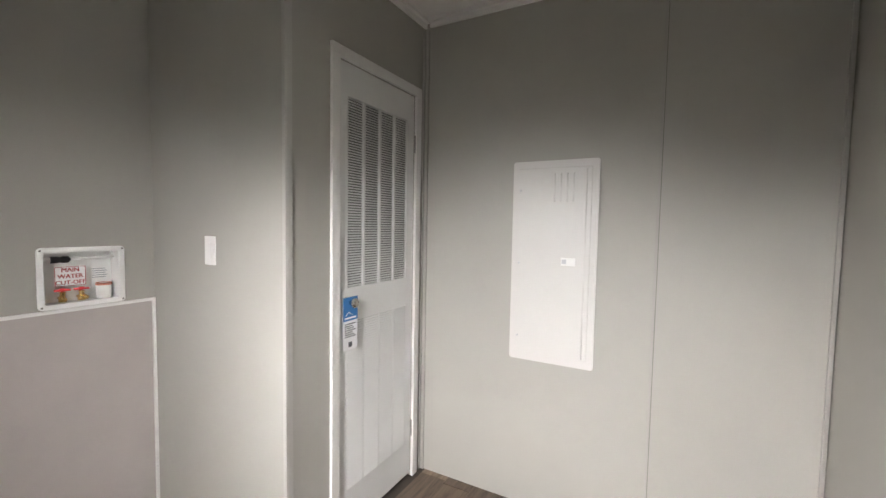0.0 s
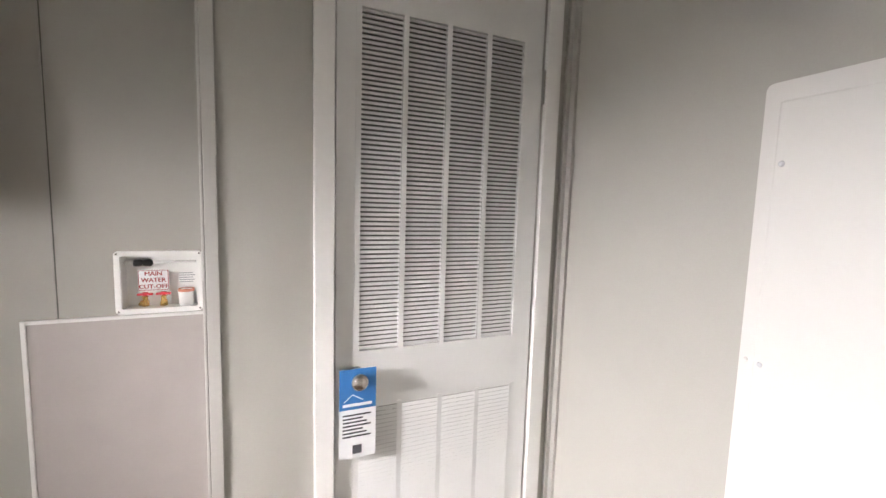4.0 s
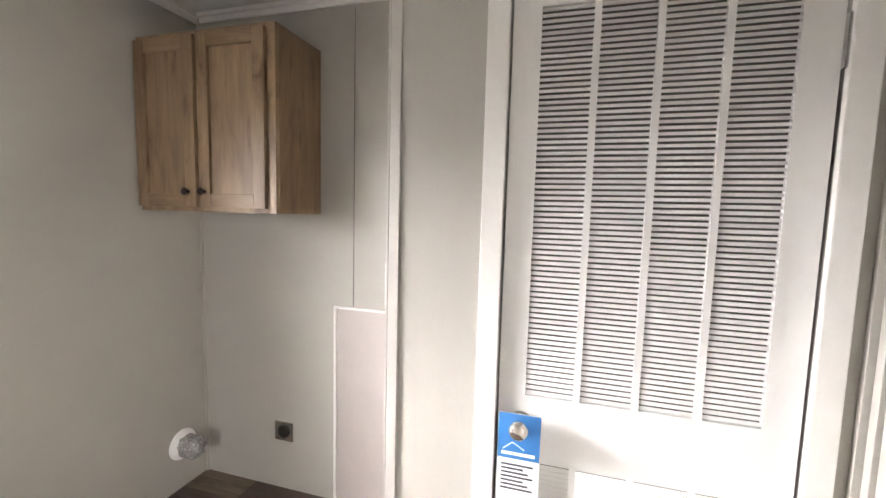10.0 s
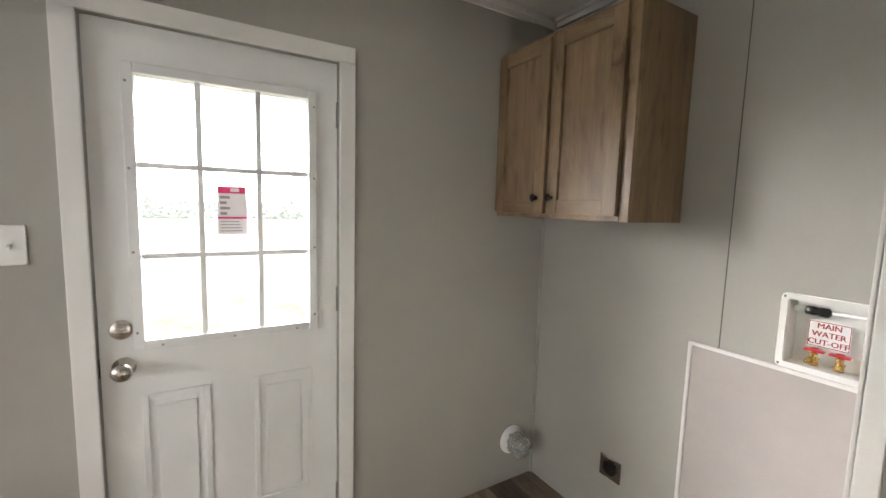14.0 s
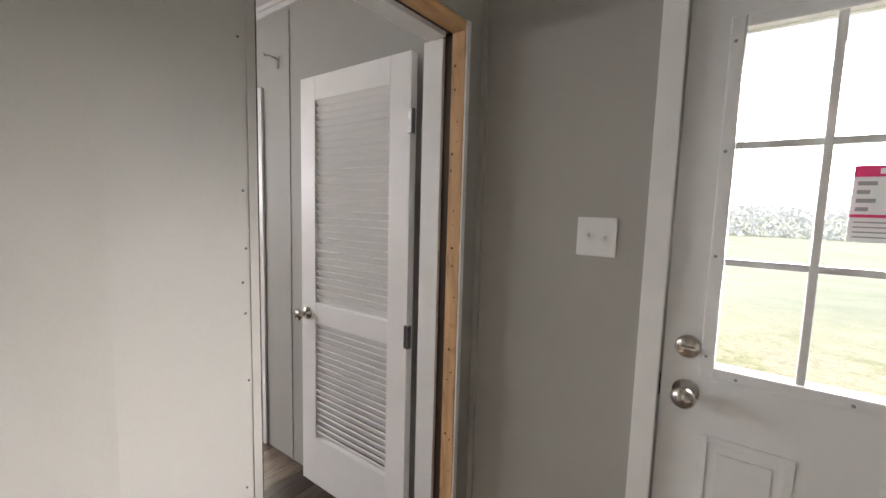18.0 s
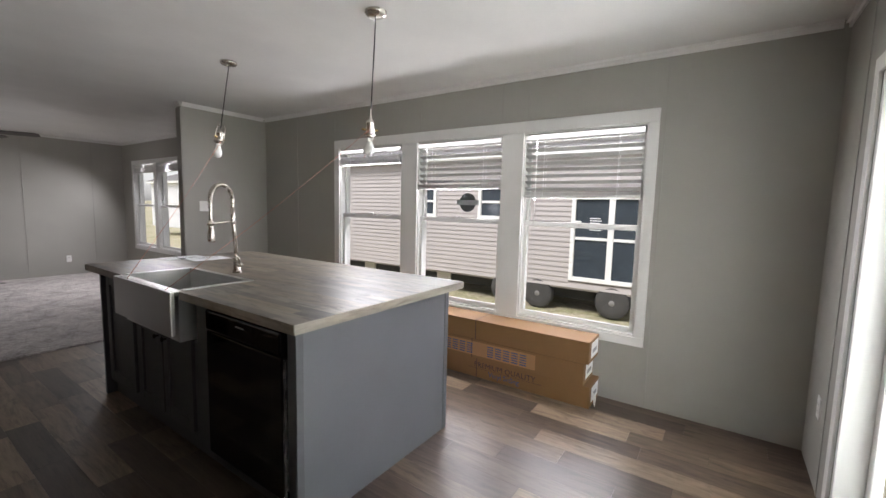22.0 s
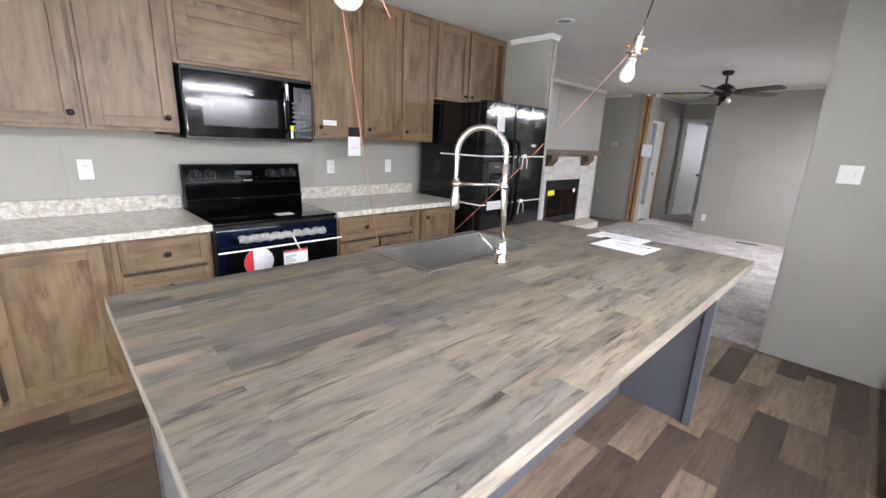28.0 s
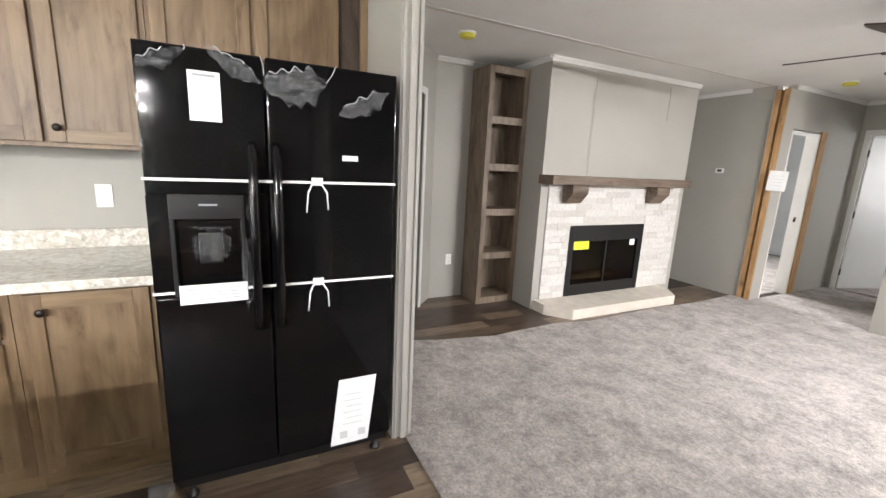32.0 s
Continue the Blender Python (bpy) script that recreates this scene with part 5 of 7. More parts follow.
# wall cabinets
def shaker(bm, x, s, y0, y1, z0, z1, rail=0.057, thick=0.019):
    """A shaker door in a plane facing x: four frame members and a recessed field."""
    box(bm, x, x + s * thick, y0, y0 + rail, z0, z1, 0.003)
    box(bm, x, x + s * thick, y1 - rail, y1, z0, z1, 0.003)
    box(bm, x, x + s * thick, y0 + rail, y1 - rail, z0, z0 + rail, 0.003)
    box(bm, x, x + s * thick, y0 + rail, y1 - rail, z1 - rail, z1, 0.003)
    box(bm, x, x + s * (thick - 0.013), y0 + rail, y1 - rail, z0 + rail, z1 - rail)
    return bm


def cabinet_front(name, x, y0, y1, z0, z1, parent, rail=0.057, thick=0.019):
    """A cabinet door or drawer front: a recessed panel that carries two stiles and two rails."""
    d = part(name, blk(x, x + thick - 0.013, y0 + rail - 0.004, y1 - rail + 0.004, z0 + rail - 0.004, z1 - rail + 0.004), M_CAB if name == "door" else M_CABY, parent)
    for a, b in ((y0, y0 + rail), (y1 - rail, y1)):
        part("stile", blk(x, x + thick, a, b, z0, z1, 0.003), M_CAB, d)
    for a, b in ((z0, z0 + rail), (z1 - rail, z1)):
        part("rail", blk(x, x + thick - 0.0006, y0 + rail, y1 - rail, a, b, 0.002), M_CABY, d)
    return d


def cab_knob(x, s, y, z):
    return turned([(0.008, 0), (0.006, 0.006), (0.006, 0.012), (0.014, 0.018), (0.016, 0.024), (0.01, 0.029), (0, 0.03)], 16, facing(x, y, z, (0, s, 0), (0, 0, 1)))


def wall_cabinet(y0, y1, z0, z1, back, front, doors, knobs, label, group, warm_side=False):
    """A wall cabinet on an x wall; doors are spans of y; knobs pairs of y and z."""
    s = 1
    t = thing("wall_cabinet", (back, (y0 + y1) / 2, z0), label, "wall cabinet", group)
    part("body", blk(back, front - 0.019, y0, y1, z0, z1, 0.002), M_CAB if warm_side else M_CABSIDE, t, "brown cabinet box")
    ff = bmesh.new()
    for a, b in ((y0, y0 + 0.04), (y1 - 0.04, y1)):
        box(ff, front - 0.019, front, a, b, z0, z1, 0.0015)
    box(ff, front - 0.019, front, y0 + 0.04, y1 - 0.04, z0, z0 + 0.045, 0.0015)
    box(ff, front - 0.019, front, y0 + 0.04, y1 - 0.04, z1 - 0.045, z1, 0.0015)
    for (a, b), (c, d) in zip(doors, doors[1:]):
        box(ff, front - 0.019, front, b - 0.01, c + 0.01, z0 + 0.045, z1 - 0.045, 0.0015)
    part("face_frame", ff, M_CAB, t)
    for i, (a, b) in enumerate(doors):
        d = cabinet_front("door", front, a, b, z0 + 0.02, z1 - 0.02, t)
        if i < len(knobs) and knobs[i]:
            part("knob", cab_knob(front + 0.019, s, *knobs[i]), M_BRONZE, d, "dark bronze knob")
    return t


wall_cabinet(-0.463, 0.262, 1.45, 2.205, XW, -1.80, [(-0.458, -0.132), (-0.114, 0.222)], [(-0.172, 1.535), (-0.084, 1.535)], "rustic brown two door cabinet over the laundry niche", "", True)

# furnace in its closet
t = thing("furnace", (-1.78, 1.51, 0), "grey steel upright electric furnace", "furnace")
part("body", blk(-2.03, -1.555, 1.30, 1.72, 0, 1.2, 0.006), M_FURN, t)
part("top_flange", blk(-2.035, -1.55, 1.295, 1.725, 1.2, 1.245, 0.004), M_STEELDK, t)
part("label_strip", blk(-1.5485, -1.549, 1.36, 1.66, 1.212, 1.226), M_PAPER, t)
pn = part("access_door", blk(-1.555, -1.546, 1.305, 1.47, 0.55, 0.92, 0.004), M_FURN, t)
part("knockout", turned([(0.022, 0), (0.022, 0.004), (0, 0.005)], 20, facing(-1.546, 1.38, 0.87, (0, 1, 0), (0, 0, 1))), M_BLACKMAT, pn)
lb = part("rating_label", blk(-1.555, -1.553, 1.342, 1.476, 0.928, 1.14), M_PAPER, t)
part("label_band", blk(-1.553, -1.5525, 1.342, 1.476, 1.118, 1.14), M_YELLOWTAG, lb)
part("label_band", blk(-1.553, -1.5525, 1.342, 1.44, 0.932, 0.955), M_PINKRED, lb)
for k in range(9):
    part("label_print", blk(-1.553, -1.5525, 1.35, 1.47 - 0.012 * (k % 3), 0.967 + 0.016 * k, 0.973 + 0.016 * k), M_INKGREY, lb)
part("drain_trap", tube([(-1.55, 1.36, 0.76), (-1.52, 1.36, 0.75), (-1.515, 1.37, 0.7), (-1.53, 1.41, 0.68)], 0.022, 12), M_BLACKMAT, t)
part("rating_label", blk(-1.555, -1.553, 1.55, 1.65, 0.70, 0.785), M_PAPER, t)

# louvred door standing open in the kitchen
t = thing("door_4", (0.62, -0.38, 0), "white louvred interior door standing open against the wall", "door", "", "structure")
y, th = -0.365, 0.034
hx0, hx1, hz0, hz1 = 0.612, 1.282, 0.06, 1.98
part("stile", blk(hx0, hx0 + 0.105, y, y - th, hz0, hz1, 0.003), M_LOUVRE, t)
part("stile", blk(hx1 - 0.105, hx1, y, y - th, hz0, hz1, 0.003), M_LOUVRE, t)
part("top_rail", blk(hx0 + 0.105, hx1 - 0.105, y, y - th, hz1 - 0.105, hz1, 0.003), M_LOUVRE, t)
part("lock_rail", blk(hx0 + 0.105, hx1 - 0.105, y, y - th, 0.865, 0.962, 0.003), M_LOUVRE, t)
part("bottom_rail", blk(hx0 + 0.105, hx1 - 0.105, y, y - th, hz0, 0.3, 0.003), M_LOUVRE, t)
slat_mesh = None
for a, b, nn in ((0.3, 0.865, 19), (0.962, hz1 - 0.105, 30)):
    for k in range(nn):
        z = a + (k + 0.5) * (b - a) / nn
        if slat_mesh is None:
            bm = blk(-0.231, 0.231, -0.003, 0.003, -0.0205, 0.0205, 0.0)
            bm.transform(pose(0, 0, 0, -32, 0, 0))
            ob = part("louvre_slat", bm, M_LOUVRE, t)
            slat_mesh = ob.data
        else:
            ob = new("louvre_slat", slat_mesh)
            ob.parent, ob.matrix_parent_inverse = t, world_of(t).inverted()
        ob.location = ((hx0 + hx1) / 2, y - th / 2, z)
part("knob", turned([(0.03, 0), (0.03, 0.006), (0.013, 0.012), (0.012, 0.03), (0.025, 0.04), (0.028, 0.052), (0.02, 0.062), (0.0, 0.064)], 28, facing(1.235, y, 0.905, (-1, 0, 0), (0, 0, 1))), M_CHROME, t)
for z in (0.2, 0.92, 1.73):
    part("hinge", join(blk(0.598, 0.604, y - 0.01, y + 0.012, z - 0.045, z + 0.045, 0.001), blk(0.604, 0.622, y + 0.001, y + 0.006, z - 0.045, z + 0.045, 0.001)), M_STEEL, t)

# ---- kitchen ----
def base_unit(y0, y1, fronts, label, group):
    """A base cabinet on the west wall. fronts: (kind, y0, y1, z0, z1, knob y, knob z)."""
    t = thing("base_cabinet", (0.86, (y0 + y1) / 2, 0), label, "base cabinet", group)
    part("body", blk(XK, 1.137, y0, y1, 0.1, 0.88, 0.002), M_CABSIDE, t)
    part("toe_kick", blk(XK, 1.1, y0, y1, 0.0, 0.1), M_CABY, t)
    ff = bmesh.new()
    box(ff, 1.137, 1.156, y0, y0 + 0.035, 0.1, 0.88, 0.0015)
    box(ff, 1.137, 1.156, y1 - 0.035, y1, 0.1, 0.88, 0.0015)
    box(ff, 1.137, 1.156, y0 + 0.035, y1 - 0.035, 0.1, 0.18, 0.0015)
    box(ff, 1.137, 1.156, y0 + 0.035, y1 - 0.035, 0.845, 0.88, 0.0015)
    part("face_frame", ff, M_CAB, t)
    for kind, a, b, c, d, ky, kz in fronts:
        f = cabinet_front(kind, 1.156, a, b, c, d, t, 0.057 if kind == "door" else 0.04)
        part("knob", cab_knob(1.175, 1, ky, kz), M_BRONZE, f, "dark bronze knob")
    return t


BASES, UPPERS = "kitchen base cabinets", "kitchen wall cabinets"
base_unit(0.5, 1.425, [("door", 0.53, 0.955, 0.16, 0.86, 0.92, 0.8), ("door", 0.975, 1.395, 0.16, 0.86, 1.01, 0.8)], "rustic brown base cabinet with two doors", BASES)
base_unit(1.427, 1.883, [("drawer", 1.455, 1.86, 0.70, 0.86, 1.66, 0.78), ("drawer", 1.455, 1.86, 0.44, 0.68, 1.66, 0.60), ("drawer", 1.455, 1.86, 0.16, 0.42, 1.66, 0.34)], "rustic brown base cabinet with three drawers", BASES)
base_unit(2.672, 3.43, [("drawer", 2.7, 3.4, 0.70, 0.86, 2.92, 0.79), ("door", 2.7, 3.04, 0.16, 0.68, 3.0, 0.62), ("door", 3.06, 3.4, 0.16, 0.68, 3.1, 0.62)], "rustic brown base cabinet with a drawer over doors", BASES)
base_unit(3.432, 3.885, [("door", 3.47, 3.862, 0.13, 0.866, 3.525, 0.80)], "narrow rustic brown base cabinet with one door", BASES)


def counter(y0, y1, label):
    t = thing("countertop", (0.88, (y0 + y1) / 2, 0.88), label, "countertop", "kitchen countertops")
    part("slab", blk(XK, 1.205, y0, y1, 0.881, 0.92, 0.004), M_STONE_TOP, t)
    part("backsplash", blk(XK, XK + 0.02, y0, y1, 0.9205, 1.015, 0.003), M_STONE_TOP, t)
    return t


counter(0.487, 1.886, "grey mottled stone laminate countertop beside the range")
counter(2.669, 3.893, "grey mottled stone laminate countertop beside the refrigerator")

UF = 0.825
wall_cabinet(0.484, 0.985, 1.394, 2.432, XK, UF, [(0.51, 0.965)], [(0.93, 1.49)], "rustic brown single door wall cabinet", UPPERS)
wall_cabinet(0.987, 1.437, 1.41, 2.432, XK, UF, [(1.01, 1.42)], [(1.385, 1.49)], "rustic brown single door wall cabinet", UPPERS)
wall_cabinet(1.439, 1.862, 1.41, 2.432, XK, UF, [(1.46, 1.84)], [(1.805, 1.49)], "rustic brown single door wall cabinet", UPPERS)
wall_cabinet(2.682, 3.878, 1.41, 2.432, XK, UF, [(2.71, 3.1), (3.13, 3.495), (3.515, 3.855)], [(2.75, 1.49), (3.17, 1.49), (3.55, 1.49)], "rustic brown three door wall cabinet", UPPERS)
wall_cabinet(3.88, 4.868, 1.79, 2.432, XK, UF, [(3.9, 4.295), (4.315, 4.71)], [(4.262, 1.845), (4.35, 1.845)], "rustic brown cabinet over the refrigerator", UPPERS)
t = thing("wall_cabinet", (XK, 2.26, 1.79), "rustic brown cabinet over the microwave with two panels", "wall cabinet", UPPERS)
part("body", blk(XK, UF, 1.864, 2.68, 1.795, 2.432, 0.002), M_CAB, t)
part("panel", shaker(bmesh.new(), UF, 1, 1.89, 2.635, 1.815, 2.115, 0.065), M_CABY, t)
part("panel", shaker(bmesh.new(), UF, 1, 1.89, 2.635, 2.145, 2.415, 0.06), M_CABY, t)
part("filler_strip", blk(XK, UF - 0.05, 1.79, 1.863, 1.396, 1.408, 0.002), M_RECESSDK, t)

# microwave
t = thing("microwave", (XK, 2.26, 1.375), "black over the range microwave", "microwave")
part("body", blk(XK, 0.8550, 1.885, 2.68, 1.378, 1.79, 0.004), M_BLACKMAT, t)
d = part("door", blk(0.8550, 0.8800, 1.888, 2.48, 1.395, 1.765, 0.006), M_BLACK, t)
part("door_window", blk(0.8800, 0.8806, 1.98, 2.43, 1.46, 1.635, 0.0), M_MWGLASS, d)
part("handle", tube([(0.8820, 2.48, 1.44), (0.9150, 2.48, 1.46), (0.9200, 2.48, 1.58), (0.9150, 2.48, 1.70), (0.8820, 2.48, 1.72)], 0.012, 12), M_BLACK, d)
cp = part("control_panel", blk(0.8550, 0.8780, 2.51, 2.678, 1.395, 1.765, 0.005), M_PANELBLK, t)
for r in range(7):
    for c in range(3):
        part("key_mark", blk(0.8780, 0.8786, 2.53 + 0.035 * c, 2.55 + 0.035 * c, 1.45 + 0.03 * r, 1.455 + 0.03 * r), M_DIMPRINT, cp)
part("top_vent", blk(0.8550, 0.8700, 1.888, 2.678, 1.769, 1.788, 0.003), M_BLACKMAT, t)
part("film_strip", blk(0.9165, 0.9275, 2.472, 2.488, 1.64, 1.745, 0.003), M_TAPE, t, "white packing film on the handle")
part("brand_bar", blk(0.8805, 0.8810, 2.22, 2.28, 1.655, 1.663), M_INKGREY, t)
part("yellow_tag", blk(0.8790, 0.8798, 2.512, 2.535, 1.455, 1.485), M_YELLOWTAG, t, "small yellow tag")
part("white_tab", blk(0.8790, 0.8798, 2.512, 2.53, 1.4, 1.452), M_PAPER, t, "white film tab")
part("panel_film", blk(0.8792, 0.8798, 2.545, 2.67, 1.402, 1.735), M_FILM, t, "clear film on the control panel")

# range
t = thing("kitchen_range", (0.9, 2.276, 0), "black electric range with packing straps and blue film", "range")
part("body", blk(0.6, 1.18, 1.888, 2.664, 0.03, 0.9, 0.004), M_BLACKMAT, t)
part("cooktop", blk(0.66, 1.205, 1.888, 2.664, 0.9, 0.918, 0.005), M_BLACK, t)
bg = bmesh.new()
v = [bg.verts.new(p) for p in ((0.575, 1.888, 0.918), (0.68, 1.888, 0.918), (0.66, 1.888, 1.09), (0.64, 1.888, 1.205), (0.575, 1.888, 1.205))]
w = [bg.verts.new((p.co.x, 2.664, p.co.z)) for p in v]
bg.faces.new(v)
bg.faces.new(w[::-1])
for i in range(5):
    bg.faces.new((v[i], w[i], w[(i + 1) % 5], v[(i + 1) % 5]))
cg = part("control_panel", bg, M_PANELBLK, t)
for y in (1.955, 2.045, 2.445, 2.525, 2.605):
    kb = part("knob", join(turned([(0.022, 0), (0.021, 0.012), (0.018, 0.02), (0, 0.021)], 24, facing(0.652, y, 1.145, (0, 1, 0), (-0.17, 0, 0.98))),
                           blk(0.654, 0.682, y - 0.0045, y + 0.0045, 1.128, 1.168, 0.002)), M_BLACKMAT, cg)
    for k in range(9):
        a = radians(-130 + 32.5 * k)
        m9 = facing(0.6525, y, 1.145, (0, 1, 0), (-0.17, 0, 0.98)) @ pose(0.034 * math.sin(a), 0.034 * math.cos(a), 0)
        bm9 = blk(-0.002, 0.002, -0.003, 0.003, 0, 0.0008)
        bm9.transform(m9)
        part("dial_mark", bm9, M_DIMPRINT, kb)
part("lower_lip", join(tube([(0.664, 1.889, 1.088), (0.664, 2.663, 1.088)], 0.007, 12), tube([(0.68, 1.889, 0.985), (0.68, 2.663, 0.985)], 0.01, 12)), M_BLACK, cg, "rounded gloss black lip")
part("top_cap", blk(0.57, 0.646, 1.885, 2.667, 1.2, 1.214, 0.004), M_BLACK, cg)
part("clock_display", blk(0.6515, 0.653, 2.2, 2.31, 1.14, 1.168), M_BADGE, cg)
for k in range(5):
    part("key_mark", blk(0.6525, 0.6538, 2.15 + 0.045 * k, 2.17 + 0.045 * k, 1.122, 1.126), M_DIMPRINT, cg)
part("brand_bar", blk(0.656, 0.6615, 2.25, 2.31, 1.098, 1.106), M_DIMPRINT, cg)
od = part("oven_door", blk(1.18, 1.215, 1.892, 2.66, 0.22, 0.88, 0.008), M_BLACK, t, "black oven door under blue protective film")
part("door_film", join(blk(1.215, 1.2158, 1.9, 2.655, 0.765, 0.872), blk(1.215, 1.2158, 1.9, 1.935, 0.3, 0.765)), M_BLUEFILM, od, "blue protective film")
part("oven_window", blk(1.215, 1.2165, 2.02, 2.53, 0.40, 0.68), M_BLACK, od)
part("handle", tube([(1.215, 1.98, 0.82), (1.25, 1.99, 0.825), (1.255, 2.27, 0.828), (1.25, 2.56, 0.825), (1.215, 2.57, 0.82)], 0.016, 12), M_BLACK, od)
part("storage_drawer", blk(1.18, 1.21, 1.892, 2.66, 0.05, 0.205, 0.006), M_BLACK, t)
bm = tube([(1.256, 2.0 + 0.02 * k, 0.823 + 0.005 * math.sin(k * 1.9)) for k in range(28)], 0.024, 9)
for vv in bm.verts:
    vv.co += Vector((0.008, 0.0, 0.008)) * noise.noise(vv.co * 40)
part("handle_film", bm, M_TAPEFILM, t, "crumpled clear film round the handle")
part("strap", join(blk(1.262, 1.266, 1.886, 2.666, 0.755, 0.765)), M_TAPE, t, "white packing strap")
part("strap_tie", tube([(1.27, 2.32, 0.81), (1.275, 2.335, 0.77), (1.272, 2.36, 0.72)], 0.005, 6), M_TAPE, t)
st = part("round_sticker", turned([(0.088, 0), (0.088, 0.001), (0, 0.0011)], 44, facing(1.218, 2.12, 0.665, (0, 1, 0), (0, 0, 1))), M_PAPER, t, "round white and red sticker")
seg = [(0.0874 * math.cos(radians(a)), 0.0874 * math.sin(radians(a))) for a in range(112, 249, 8)]
bm = prism(seg, 0.0012, 0.0016)
bm.transform(facing(1.218, 2.12, 0.665, (0, 1, 0), (0, 0, 1)))
part("sticker_red", bm, M_SWOOP, st)
for k in range(5):
    part("sticker_print", blk(1.2191, 1.2195, 2.105, 2.165 + 0.01 * (k % 2), 0.63 + 0.016 * k, 0.634 + 0.016 * k), M_FAINT, st)
part("instruction_card", blk(1.225, 1.2265, 2.27, 2.43, 0.60, 0.71), M_PAPER, t, "white instruction card with a red edge")
part("card_band", blk(1.2266, 1.2272, 2.27, 2.43, 0.697, 0.71), M_SWOOP, t)
for k in range(4):
    part("card_print", blk(1.2266, 1.2272, 2.28, 2.33 + 0.02 * (k % 2), 0.62 + 0.016 * k, 0.627 + 0.016 * k), M_INKGREY, t)
part("cooktop_label", blk(1.03, 1.11, 2.3, 2.41, 0.9181, 0.9189), M_PAPER, t)

# refrigerator
t = thing("refrigerator", (1.0, 4.375, 0), "black side by side refrigerator with packing straps and film", "refrigerator")
part("body", blk(0.63, 1.345, 3.925, 4.825, 0.03, 1.755, 0.006), M_BLACKMAT, t)
part("side_panel", blk(0.64, 1.34, 3.9205, 3.9245, 0.04, 1.75), M_BLACK, t)
fz = part("freezer_door", join(blk(1.35, 1.42, 3.922, 4.312, 0.11, 0.885, 0.008), blk(1.35, 1.42, 3.922, 4.312, 1.262, 1.765, 0.008), blk(1.35, 1.42, 3.922, 3.99, 0.885, 1.262), blk(1.35, 1.42, 4.225, 4.312, 0.885, 1.262)), M_BLACK, t)
fd = part("fridge_door", blk(1.35, 1.42, 4.32, 4.828, 0.11, 1.765, 0.008), M_BLACK, t)
part("kick_grille", blk(1.3, 1.36, 3.93, 4.82, 0.03, 0.1, 0.004), M_BLACKMAT, t)
for y in (3.98, 4.77):
    part("foot", turned([(0.025, 0), (0.025, 0.012), (0.012, 0.016), (0.012, 0.035)], 14, pose(1.37, y, 0.0)), M_BLACKMAT, t)
for y, dr in ((4.264, fz), (4.346, fd)):
    h = part("handle", tube([(1.42, y, 1.45), (1.45, y, 1.44), (1.472, y, 1.38), (1.478, y, 1.1), (1.472, y, 0.83), (1.45, y, 0.745), (1.42, y, 0.735)], 0.018, 16), M_BLACK, dr)
part("dispenser", join(blk(1.36, 1.424, 3.985, 4.23, 1.175, 1.265, 0.004)), M_BLACKMAT, fz, "dispenser panel")
part("dispenser_cavity", blk(1.352, 1.372, 3.99, 4.225, 0.885, 1.175), M_BLACK, fz)
part("dispenser_trim", join(blk(1.4, 1.425, 3.985, 4.0, 0.885, 1.175, 0.003), blk(1.4, 1.425, 4.215, 4.23, 0.885, 1.175, 0.003), blk(1.38, 1.425, 4.0, 4.215, 0.885, 0.905, 0.003)), M_BLACKMAT, fz)
part("dispenser_paddle", blk(1.378, 1.39, 4.07, 4.15, 1.0, 1.12, 0.006), M_BLACKMAT, fz)
part("dispenser_mark", blk(1.4242, 1.4248, 4.08, 4.14, 1.225, 1.232), M_INKGREY, fz)
for z in (1.318, 0.903):
    sp = part("strap", join(blk(1.4205, 1.4225, 3.919, 4.831, z - 0.005, z + 0.005), blk(0.9, 1.4225, 3.9165, 3.9195, z - 0.005, z + 0.005)), M_TAPE, t, "white packing strap")
    part("buckle", blk(1.4226, 1.432, 4.475, 4.52, z - 0.012, z + 0.02, 0.004), M_TAPE, sp)
    part("strap_tail", tube([(1.43, 4.48, z), (1.434, 4.462, z - 0.04), (1.43, 4.455, z - 0.12)], 0.004, 6), M_TAPE, sp)
    part("strap_tail", tube([(1.43, 4.51, z), (1.434, 4.535, z - 0.04), (1.43, 4.54, z - 0.11)], 0.004, 6), M_TAPE, sp)
nt = part("notice_sheet", blk(1.4205, 1.4213, 4.073, 4.172, 1.523, 1.69), M_PAPER, fz, "white notice sheet taped to the door")
part("sheet_head", blk(1.4213, 1.4217, 4.088, 4.158, 1.672, 1.68), M_INKGREY, nt)
for k in range(7):
    part("sheet_print", blk(1.4213, 1.4217, 4.083, 4.16 - 0.006 * (k % 3), 1.56 + 0.014 * k, 1.5615 + 0.014 * k), M_INKGREY, nt)
part("door_label", blk(1.4205, 1.4212, 4.6, 4.665, 1.408, 1.43), M_PAPER, fd)
st = part("dispenser_notice", blk(1.426, 1.427, 4.0, 4.228, 0.855, 0.93), M_PAPER, fz, "white paper strip under the dispenser")
for k in range(4):
    part("strip_print", blk(1.427, 1.4274, 4.01, 4.2, 0.87 + 0.013 * k, 0.873 + 0.013 * k), M_INKGREY, st)
bm = blk(1.421, 1.4222, 4.56, 4.735, 0.1, 0.43)
for vv in bm.verts:
    vv.co.y += (vv.co.z - 0.25) * 0.12
ws = part("energy_sheet", bm, M_PAPER, fd, "white printed sheet hanging low on the door")
for k in range(6):
    part("sheet_print", blk(1.4222, 1.4227, 4.60 + 0.014 * (k % 2), 4.69, 0.2 + 0.03 * k, 0.203 + 0.03 * k), M_FAINT, ws)
for y in (4.585, 4.67):
    part("sheet_block", blk(1.4222, 1.4227, y, y + 0.035, 0.13, 0.165), M_FAINT, ws)


